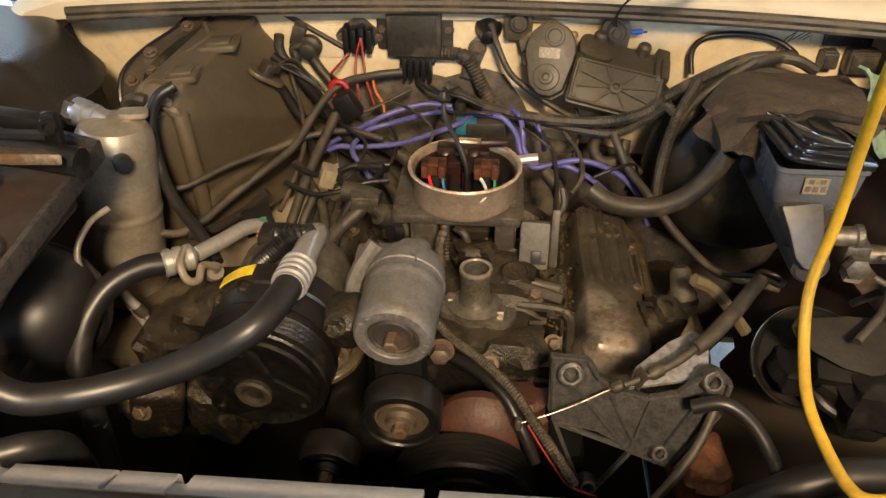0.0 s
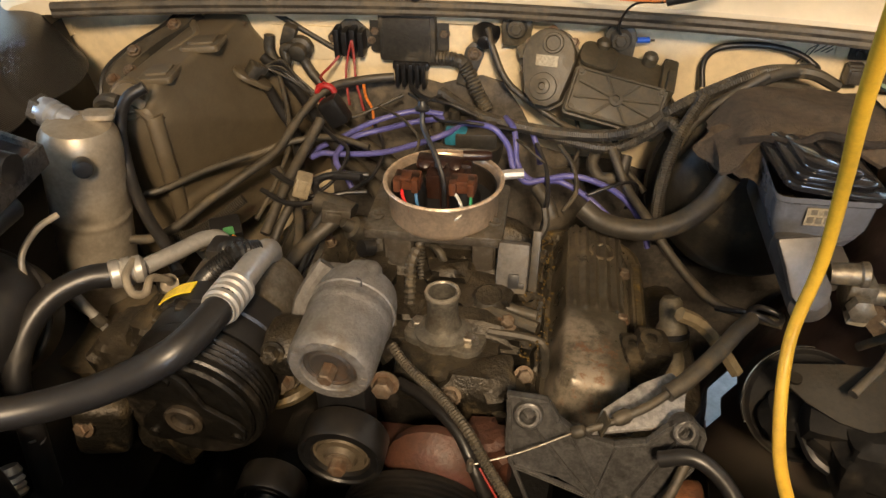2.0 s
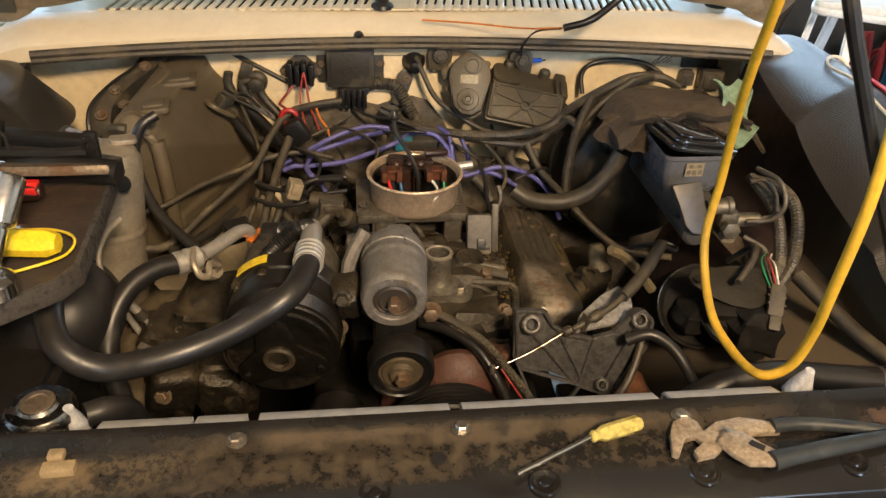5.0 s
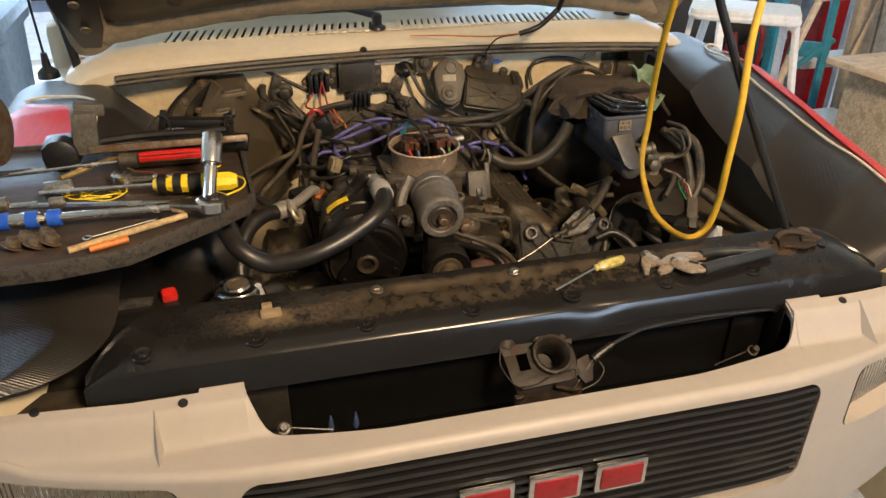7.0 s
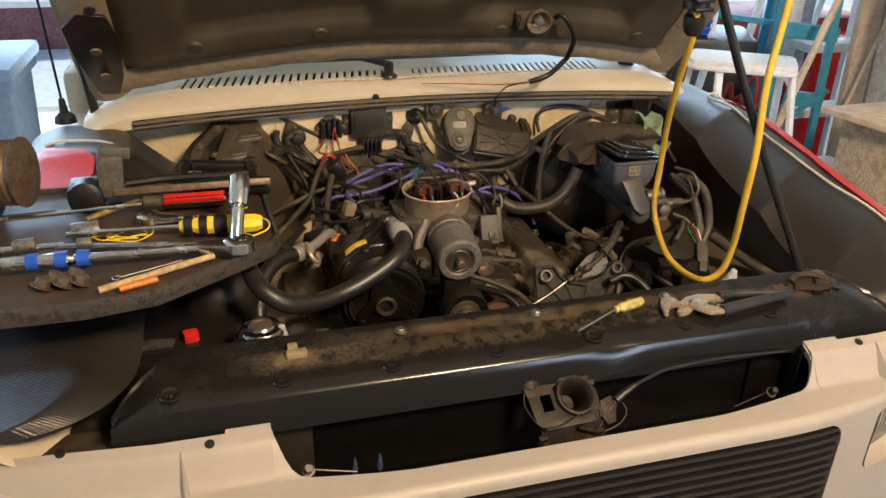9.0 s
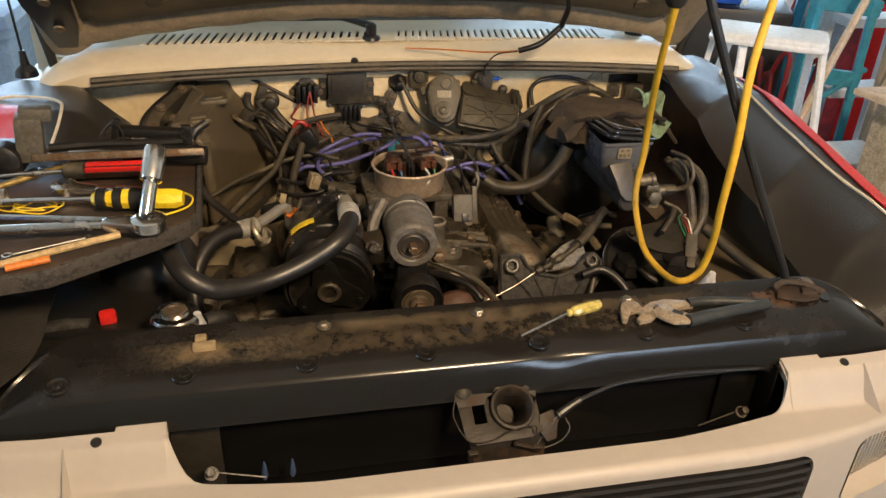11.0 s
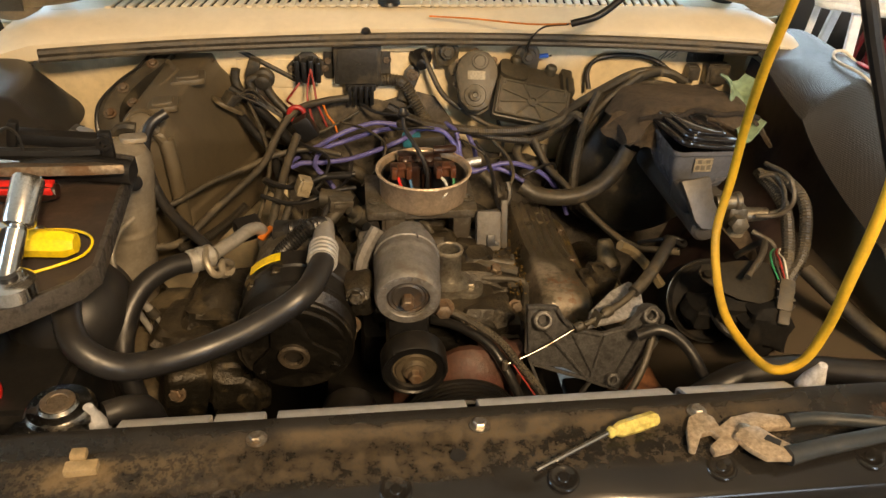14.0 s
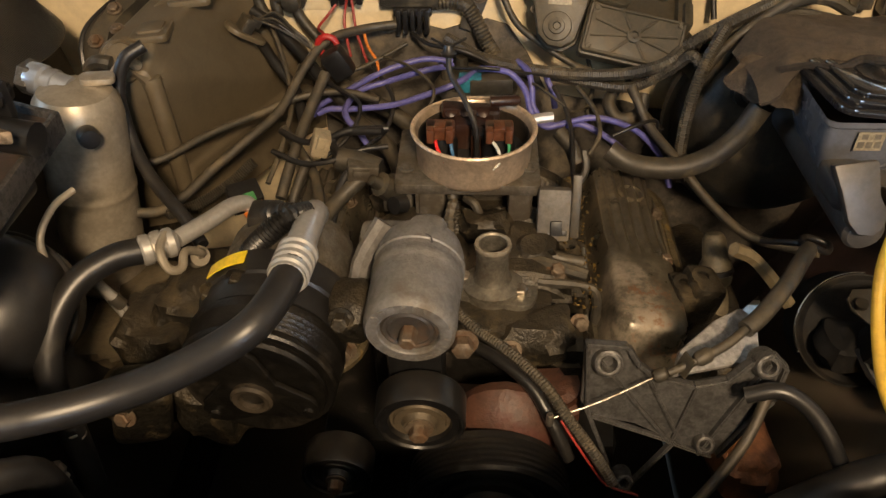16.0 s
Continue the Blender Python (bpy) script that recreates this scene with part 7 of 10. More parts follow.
for w, d, z in ((0.072, 0.10, 1.035), (0.086, 0.115, 1.050), (0.096, 0.128, 1.066), (0.100, 0.132, 1.094), (0.106, 0.138, 1.097), (0.106, 0.138, 1.103)):
    ring = [(0.391 + x, 0.814 + y * 0.86, z) for x, y in round_poly(w * 0.95, d, 0.012, 3)]
    rows.append(ring + ring[:1])
sheet(bm, rows)
part("reservoir", bm, RESERVOIR, mc, "bluish grey plastic fluid reservoir")
bm = bm_new()
plate(bm, round_poly(0.104, 0.124, 0.014), 0.007, Matrix.Translation((0.391, 0.814, 1.1040)) @ rot3(-2.7, 8.6, 5), 0.002)
plate(bm, round_poly(0.084, 0.103, 0.014), 0.006, Matrix.Translation((0.391, 0.814, 1.1110)) @ rot3(-2.7, 8.6, 5), 0.0025)
plate(bm, round_poly(0.061, 0.081, 0.014), 0.004, Matrix.Translation((0.391, 0.814, 1.1170)) @ rot3(-2.7, 8.6, 5), 0.002)
part("lid", bm, CAPBLACK, mc, "glossy black stepped lid")
bm = bm_new()
for x in (-0.006, 0.006):
    box(bm, (0.384 + x, 0.7535, 1.0885), (0.006, 0.001, 0.0055))
for i in range(3):
    box(bm, (0.376 + 0.008 * i, 0.7533, 1.0795), (0.0058, 0.001, 0.0065))
part("label_mark", bm, material("faded_print", (0.13, 0.11, 0.075), 0.6), mc)
bm = bm_new()
box(bm, (0.384, 0.7540, 1.083), (0.026, 0.001, 0.020))
part("paper_label", bm, material("tan_paper", (0.27, 0.225, 0.145), 0.6, 0, (0.18, 0.14, 0.09), 0.4, 60, 0.02), mc)
bm = bm_new()
cyl(bm, (0.381, 0.7035, 1.0245), (0.381, 0.7015, 1.0255), 0.0055, 0.0055, 16)
part("bore_hole", bm, GRILLEBLACK, mc)
pv = thing("brake_valve", (0.43, 0.73, 0.98), "brass tinted brake valve with pale plug", "valve")
bm = bm_new()
lathe(bm, [(0.010, -0.018), (0.011, -0.010), (0.011, 0.008), (0.013, 0.010), (0.013, 0.016), (0.009, 0.018)], (0.413, 0.715, 1.046), (0.46, 0.712, 1.050), 12)
box(bm, (0.428, 0.720, 1.022), (0.028, 0.030, 0.034), 0.005)
cyl(bm, (0.440, 0.718, 1.022), (0.475, 0.712, 1.026), 0.011, 0.009, 14, 0.002)
lathe(bm, [(0.013, 0), (0.013, 0.012), (0.008, 0.014)], (0.425, 0.700, 1.020), (0.425, 0.6, 1.03), 6)
part("body", bm, material("dull_grey_brass", (0.16, 0.14, 0.105), 0.45, 0.6, (0.22, 0.17, 0.1), 0.4, 30, 0.2), pv)
bm = bm_new()
box(bm, (0.428, 0.704, 1.010), (0.020, 0.022, 0.022), 0.004, (10, 8, 0))
part("plug", bm, material("dusty_cream_plastic", (0.36, 0.32, 0.24), 0.5, 0, (0.22, 0.18, 0.12), 0.35, 30, 0.05), pv, "dusty off-white plug")
for pts in ([(0.475, 0.712, 1.026), (0.492, 0.71, 1.035), (0.497, 0.725, 1.055), (0.485, 0.74, 1.072), (0.470, 0.75, 1.065)], [(0.450, 0.700, 1.03), (0.478, 0.69, 1.038), (0.492, 0.69, 1.06), (0.488, 0.71, 1.085), (0.48, 0.76, 1.08)], [(0.445, 0.69, 1.012), (0.47, 0.67, 1.00), (0.475, 0.67, 0.96), (0.46, 0.69, 0.90)]):
    hose("brake_line", pts, 0.0035, ALUDIRTY, "thin bent steel brake line", "pipe", 8, group="brake lines")
for pts in ([(0.500, 0.80, 1.04), (0.515, 0.745, 1.055), (0.520, 0.70, 1.040), (0.505, 0.655, 0.995), (0.47, 0.62, 0.97)], [(0.49, 0.79, 1.05), (0.497, 0.73, 1.04), (0.495, 0.69, 1.02), (0.478, 0.64, 0.98), (0.44, 0.61, 0.965)]):
    hose("harness_sleeve", pts, 0.0085, OLDRUBBER, "grey dusty wiring sleeve beside the brake lines", "harness", 10, ribs=0.0006)
# felt pad draped over the booster
felt = thing("felt_pad", (0.40, 0.94, 1.06), "torn brown felt pad draped over the booster", "pad")


def felt_z(x, y):
    return 1.121 - 0.16 * max(0, y - 0.90) - 1.3 * max(0, 0.335 - x) ** 1.1 - 1.1 * max(0, x - 0.490) ** 1.05 + 0.003 * math.sin(31 * x + 3) * math.sin(40 * y) + 0.0015 * math.sin(83 * x + 60 * y)


rnd = random.Random(9)
bm = bm_new()
rows = []
for j in range(15):
    row = []
    for i in range(34):
        x = 0.300 + 0.255 * i / 33
        ragged = 0.010 * math.sin(38 * x) + 0.007 * math.sin(91 * x + 1) + 0.004 * rnd.random()
        y0, y1 = 0.838 + ragged + 0.20 * max(0, x - 0.46), 1.005 - 0.9 * max(0, 0.36 - x) - 0.5 * max(0, x - 0.50)
        y = y0 + (y1 - y0) * j / 14
        curl = 0.010 * max(0, 1 - j / 2.0) * (0.4 + 0.9 * math.sin(44 * x) ** 2)
        row.append((x, y, felt_z(x, y) - curl + 0.0012 * rnd.random()))
    rows.append(row)
sheet(bm, rows, 0.005)
part("pad", bm, FELT, felt, "", 60)
bm = bm_new()
rows = []
for j in range(13):
    t = j / 12
    row = []
    for i in range(15):
        s = i / 14
        ragged = 0.08 * math.sin(9 * s + 1) + 0.05 * math.sin(23 * s)
        k = t * (1 + ragged)
        row.append((0.292 + 0.058 * s - 0.004 * t + 0.005 * math.sin(6 * t + 3 * s), 0.905 - 0.048 * s + 0.012 * math.sin(4 * s + 2 * t) - 0.014 * t, 1.098 + 0.018 * s - 0.042 * k * (0.75 + 0.3 * math.sin(3 * s)) + 0.003 * math.sin(11 * s + 7 * t)))
    rows.append(row)
sheet(bm, rows, 0.005)
part("flap", bm, FELT, felt, "hanging torn felt flap", 60)
bm = bm_new()
tube(bm, [(0.318, 0.850, 1.110), (0.345, 0.842, 1.119), (0.37, 0.832, 1.121), (0.395, 0.846, 1.124), (0.410, 0.838, 1.128), (0.44, 0.838, 1.121), (0.47, 0.842, 1.121), (0.505, 0.852, 1.108)], 0.0042, 7, 4)
part("rolled_edge", bm, material("dark_felt_edge", (0.020, 0.015, 0.011), 0.95, 0, (0.05, 0.036, 0.024), 0.35, 60, 0.6, 340), felt, "dark torn felt edge")

# cruise servo
cs = thing("servo_canister", (0.38, 0.64, 0.90), "black servo canister with a thin bright rim", "servo")
S0 = Vector((0.3973, 0.6705, 0.9072))
SN = Vector((-0.066, -0.825, 0.561)).normalized()
bm = bm_new()
lathe(bm, [(0.050, -0.060), (0.056, -0.052), (0.0585, -0.006), (0.0595, 0.0)], S0, S0 + SN, 48)
lathe(bm, [(0.0590, -0.001), (0.054, 0.004), (0.040, 0.006), (0.0, 0.007)], S0, S0 + SN, 48, False)
SERVO = material("matt_black_servo", (0.010, 0.0095, 0.009), 0.7, 0, (0.026, 0.022, 0.017), 0.4, 26, 0.2, 260, spec=0.2)
part("body", bm, SERVO, cs)
bm = bm_new()
RM = axis_frame(S0, S0 + SN)
tube(bm, [RM @ Vector((0.0606 * math.cos(t), 0.0606 * math.sin(t), 0.0)) for t in xs(radians(88), radians(206), 30)], 0.0013, 8, 1)
part("rim", bm, CHROME, cs, "thin bright rolled rim")
bm = bm_new()
blob(bm, RM @ Vector((-0.010, -0.012, 0.022)), (0.034, 0.026, 0.020), 5, 0.10, 28)
blob(bm, (0.432, 0.590, 0.925), (0.034, 0.026, 0.036), 6, 0.16, 28)
box(bm, (0.404, 0.606, 0.925), (0.040, 0.030, 0.034), 0.008, (20, 14, -30))
part("diaphragm", bm, SERVO, cs)
bm = bm_new()
tube(bm, [(0.380, 0.628, 0.925), (0.388, 0.598, 0.915), (0.412, 0.585, 0.905)], 0.006, 8, 4)
part("vacuum_stub", bm, RUBBER, cs)
bm = bm_new()
plate(bm, [(-0.052, -0.002), (-0.046, -0.012), (-0.026, -0.024), (0.004, -0.034), (0.034, -0.036), (0.060, -0.020), (0.062, 0.016), (0.030, 0.024), (0.000, 0.020), (-0.030, 0.012), (-0.048, 0.008)], 0.004, Matrix.Translation((0.400, 0.626, 0.984)) @ rot3(40, 4, -10), 0.0015)
cyl(bm, (0.358, 0.622, 0.990), (0.3575, 0.621, 0.9935), 0.006, 0.006, 14)
plate(bm, [(-0.008, -0.036), (0.010, -0.032), (0.014, 0.010), (-0.010, 0.012)], 0.005, Matrix.Translation((0.462, 0.600, 0.948)) @ rot3(60, 10, -40), 0.002)
part("bracket", bm, material("olive_dusted_steel", (0.015, 0.0125, 0.008), 0.55, 0, (0.028, 0.022, 0.014), 0.4, 24, 0.2, 240, 0.08, (0.05, 0.04, 0.025), spec=0.2), cs, "bent olive dusted bracket")
bm = bm_new()
box(bm, (0.412, 0.620, 0.935), (0.070, 0.040, 0.060), 0.012, (30, 0, -10))
part("bracket_foot", bm, SERVO, cs)
bm = bm_new()
box(bm, (0.455, 0.592, 0.972), (0.020, 0.044, 0.020), 0.004, (40, 0, -24))
box(bm, (0.447, 0.570, 0.954), (0.015, 0.022, 0.014), 0.003, (40, 0, -24))
for k in range(3):
    box(bm, (0.458 - 0.003 * k, 0.602 - 0.009 * k, 0.986 - 0.006 * k), (0.023, 0.003, 0.004), 0.001, (40, 0, -24))
part("plug", bm, DUSTY, cs)
for k, m in enumerate((GREENW, DUSTY, DULLRED, WHITEW)):
    bm = bm_new()
    tube(bm, [(0.452 + 0.004 * k, 0.608, 0.984), (0.448 + 0.005 * k, 0.628, 0.998 + 0.002 * k), (0.454 + 0.004 * k, 0.648, 1.002), (0.468 + 0.003 * k, 0.664, 0.998)], 0.0014, 6, 4)
    part("plug_wire", bm, m, cs)

# alternator bracket
br = thing("alternator_bracket", (0.185, 0.53, 0.88), "bare ribbed cast aluminium bracket", "bracket")
BM_ = Matrix.Translation((0.19, 0.543, 0.93)) @ rot3(80, 0, 0)


def fin(a, b, h, w=0.004):
    """A cast rib standing out of the bracket's web."""
    bm = bm_new()
    a, b = Vector(a), Vector(b)
    d = b - a
    t = bmesh.new()
    bmesh.ops.create_cube(t, size=1)
    bmesh.ops.scale(t, vec=(d.length, w, h), verts=t.verts)
    bmesh.ops.bevel(t, geom=t.edges[:], offset=0.0012, segments=2, affect="EDGES")
    bmesh.ops.transform(t, matrix=BM_ @ Matrix.Translation((*((a + b) / 2), h / 2)) @ rot3(0, 0, math.degrees(math.atan2(d.y, d.x))), verts=t.verts)
    join(bm, t)
    part("rib", bm, ALU, br)


top = [(-0.091, 0.076), (-0.055, 0.074), (-0.045, 0.056), (-0.028, 0.042), (0.006, 0.033), (0.034, 0.040), (0.052, 0.062), (0.066, 0.070), (0.080, 0.056), (0.076, 0.020)]
low = [(0.050, -0.030), (0.036, -0.050), (0.020, -0.048), (-0.006, -0.032), (-0.040, -0.014), (-0.078, -0.006), (-0.090, 0.010)]
bm = bm_new()
plate(bm, top + low, 0.006, BM_ @ Matrix.Translation((0, 0, -0.004)), 0.0015)
part("web", bm, ALU, br)
for a, b in zip(top, top[1:]):
    fin(a, b, 0.009, 0.0045)
for a, b in (((-0.089, 0.074), (-0.084, 0.0)), ((-0.080, 0.060), (-0.006, -0.034)), ((-0.040, 0.052), (0.006, -0.038)), ((0.010, 0.034), (-0.004, -0.030)), ((0.066, 0.060), (0.020, -0.046)), ((0.076, 0.020), (0.038, -0.048)), ((-0.080, -0.004), (0.0, -0.034)), ((-0.084, 0.002), (-0.048, -0.092)), ((-0.004, -0.034), (-0.040, -0.094)), ((-0.004, -0.034), (0.034, -0.050)), ((-0.050, -0.088), (-0.038, -0.098))):
    fin(a, b, 0.0055 + 0.003 * abs(a[0] - b[1]) / 0.1, 0.0036)
for x, y, r in ((-0.071, 0.056, 0.0130), (0.063, 0.056, 0.0112), (-0.043, -0.084, 0.0085), (0.024, -0.034, 0.0090)):
    bm = bm_new()
    lathe(bm, [(r * 1.15, -0.008), (r, 0.010), (r * 0.92, 0.0118), (r * 0.80, 0.0125), (r * 0.76, 0.0115), (r * 0.60, 0.0115), (r * 0.54, 0.0125), (r * 0.46, 0.008), (r * 0.45, -0.004), (0.0, -0.004)], BM_ @ Vector((x, y, 0)), BM_ @ Vector((x * 1.02, y + 0.35, 1)), 26, False)
    part("boss", bm, ALU, br)
bm = bm_new()
plate(bm, [(-0.045, -0.016), (0.040, -0.012), (0.052, 0.026), (0.040, 0.040), (0.010, 0.030), (-0.032, 0.006)], 0.008, Matrix.Translation((0.215, 0.572, 0.972)) @ rot3(22, 4, 14), 0.003)
part("blue_grey_plate", bm, material("smooth_grey_alloy", (0.34, 0.33, 0.325), 0.38, 0.35, (0.20, 0.185, 0.16), 0.25, 25, 0.06), br, "smooth bluish grey plate")
tc = thing("throttle_cable", (0.25, 0.6, 0.94), "black sheathed cable with a bright wire end", "cable")
bm = bm_new()
tube(bm, [(0.325, 0.682, 1.006), (0.308, 0.655, 1.014), (0.285, 0.622, 1.014), (0.255, 0.588, 1.008), (0.238, 0.574, 1.004)], 0.0080, 12, 4)
part("sheath", bm, OLDRUBBER, tc)
bm = bm_new()
tube(bm, [(0.239, 0.575, 1.004), (0.222, 0.562, 0.999), (0.202, 0.552, 0.993)], 0.0043, 12, 3)
lathe(bm, [(0.0, 0.0), (0.0050, 0.0), (0.0068, 0.004), (0.0070, 0.012), (0.0048, 0.016), (0.0, 0.016)], (0.193, 0.549, 0.990), (0.222, 0.562, 0.999), 16)
part("ferrule", bm, OLDRUBBER, tc)
bm = bm_new()
tube(bm, [(0.194, 0.549, 0.990), (0.170, 0.542, 0.982)], 0.0036, 12, 1)
lathe(bm, [(0.0, 0.0), (0.0048, 0.0), (0.0062, 0.003), (0.0062, 0.010), (0.0045, 0.012), (0.0, 0.012)], (0.158, 0.540, 0.978), (0.194, 0.549, 0.990), 14)
box(bm, (0.184, 0.546, 0.988), (0.0022, 0.015, 0.019), 0.001, (0, 20, 20))
part("clip", bm, DUSTY, tc)
bm = bm_new()
tube(bm, [(0.158, 0.540, 0.978), (0.115, 0.530, 0.957), (0.072, 0.521, 0.943)], 0.0008, 6, 3)
lathe(bm, [(0.0, -0.006), (0.0030, -0.006), (0.0034, -0.005), (0.0034, 0.005), (0.0030, 0.006), (0.0, 0.006)], (0.071, 0.5205, 0.9425), (0.072, 0.53, 1.0), 10)
part("inner_wire", bm, STEEL, tc)

dp = thing("dipstick_boot", (0.27, 0.74, 0.88), "dusty tan rubber boot beside the valve cover", "boot")
bm = bm_new()
lathe(bm, [(0.011, 0), (0.012, 0.02), (0.010, 0.032), (0.015, 0.036), (0.0175, 0.044), (0.0175, 0.060), (0.014, 0.066), (0.0125, 0.088), (0.009, 0.094), (0.0, 0.095)], (0.278, 0.728, 0.872), (0.264, 0.768, 0.957), 20)
part("boot", bm, material("dusty_olive_rubber", (0.085, 0.070, 0.042), 0.6, 0, (0.15, 0.12, 0.075), 0.35, 24, 0.2), dp)
bm = bm_new()
lathe(bm, [(0.0178, 0.047), (0.0190, 0.048), (0.0190, 0.053), (0.0178, 0.054)], (0.278, 0.728, 0.872), (0.264, 0.768, 0.957), 20, False)
part("clamp", bm, BLACK, dp)
fb = thing("ribbed_fitting", (-0.36, 0.47, 0.88), "pale ribbed hose fitting low in the bay", "fitting")
bm = bm_new()
lathe(bm, [(0.009, 0), (0.011, 0.003), (0.009, 0.006), (0.011, 0.009), (0.009, 0.012), (0.0115, 0.015), (0.0095, 0.019), (0.0115, 0.023), (0.009, 0.030)], (-0.352, 0.462, 0.895), (-0.364, 0.478, 0.930), 18)
part("sleeve", bm, BRIGHT, fb)
sp = thing("hose_spring", (-0.35, 0.505, 0.90), "small bright coil clamp on a hose", "clamp")
bm = bm_new()
tube(bm, [(-0.350 + 0.008 * math.cos(t), 0.506 + 0.008 * math.sin(t), 0.910 + 0.0022 * t / 2) for t in xs(0, 18, 60)], 0.0013, 6, 1)
part("coil", bm, STEEL, sp)
for c, sz, rot in (((0.262, 1.030, 1.056), (0.026, 0.022, 0.020), (0, -20, 10)), ((0.290, 1.020, 1.066), (0.034, 0.020, 0.016), (0, -24, 14)), ((0.276, 1.00, 1.040), (0.022, 0.026, 0.024), (10, 0, 20)), ((0.318, 1.020, 1.085), (0.030, 0.018, 0.014), (0, -28, 8))):
    hc = thing("harness_connector", c, "dusty black wiring connector behind the booster", "connector", "connectors behind the booster")
    bm = bm_new()
    box(bm, c, sz, 0.003, rot)
    box(bm, Vector(c) + Vector((0.0, -0.008, 0.006)), (sz[0] * 0.5, 0.012, 0.006), 0.002, rot)
    part("shell", bm, DUSTY, hc)
for k in range(5):
    hose("thin_wire", [(0.268 + 0.004 * k, 1.022, 1.060), (0.276 + 0.005 * k, 1.012 - 0.004 * k, 1.072), (0.292 + 0.004 * k, 1.010, 1.072 + 0.003 * k), (0.308, 1.012, 1.078)], 0.0013, (WHITEW, ORANGE, OLDRUBBER, GREENW, DULLRED)[k], "thin coloured wire at the connectors", "wire", 6, group="connector wires")

# pencil strokes on the firewall
bm = bm_new()
for a, b in (((0.429, 1.095), (0.441, 1.116)), ((0.436, 1.098), (0.452, 1.124)), ((0.441, 1.116), (0.457, 1.128)), ((0.448, 1.112), (0.466, 1.126)), ((0.456, 1.113), (0.476, 1.127)), ((0.462, 1.112), (0.470, 1.118))):
    d = Vector((b[0] - a[0], 0, b[1] - a[1]))
    box(bm, ((a[0] + b[0]) / 2, 1.1045, (a[1] + b[1]) / 2), (d.length, 0.001, 0.0011), 0, (0, -math.degrees(math.atan2(d.z, d.x)), 0))
part("pencil_mark", bm, DUSTY, truck)
# dusty frame rail and brackets low beside the compressor
RAIL = material("dry_mud_coating", (0.105, 0.080, 0.043), 0.7, 0, (0.045, 0.034, 0.020), 0.45, 20, 0.5, 220, 0.3, (0.17, 0.132, 0.078))
fr = thing("frame_rail", (-0.47, 0.66, 0.79), "mud dusted frame rail low in the bay", "frame rail")
bm = bm_new()
box(bm, (-0.475, 0.70, 0.805), (0.090, 0.62, 0.050), 0.012)
part("rail", bm, RAIL, fr)
for c, sz, rot in (((-0.452, 0.655, 0.842), (0.030, 0.080, 0.034), (0, 12, -26)), ((-0.490, 0.635, 0.838), (0.024, 0.060, 0.030), (4, 0, -20)), ((-0.415, 0.690, 0.836), (0.016, 0.110, 0.026), (0, -20, -34)), ((-0.432, 0.598, 0.834), (0.100, 0.018, 0.022), (0, -8, 28))):
    bm = bm_new()
    box(bm, c, sz, 0.006, rot, 3)
    part("bracket", bm, RAIL, fr)
for i, (c, sz) in enumerate((((-0.420, 0.705, 0.835), (0.045, 0.055, 0.028)), ((-0.385, 0.640, 0.815), (0.035, 0.040, 0.030)), ((-0.365, 0.745, 0.86), (0.040, 0.045, 0.035)))):
    bm = bm_new()
    blob(bm, c, sz, 60 + i, 0.12, 26)
    part("bump_stop", bm, RAIL, fr)
for y, z in ((0.464, 0.946), (0.430, 0.917)):
    hc = thing("hose_clamp", (0.535, y, z), "bright worm drive clamp on a thick hose", "clamp", "hose clamps")
    for dx in (0.0, 0.012):
        bm = bm_new()
        lathe(bm, [(0.0166, -0.004), (0.0180, -0.0035), (0.0180, 0.0035), (0.0166, 0.004)], (0.530 + dx, y, z), (0.60, y - 0.004, z - 0.003), 24, False)
        part("band", bm, STEEL, hc)
    bm = bm_new()
    box(bm, (0.536, y - 0.006, z + 0.0175), (0.010, 0.016, 0.008), 0.002)
    part("screw_housing", bm, STEEL, hc)
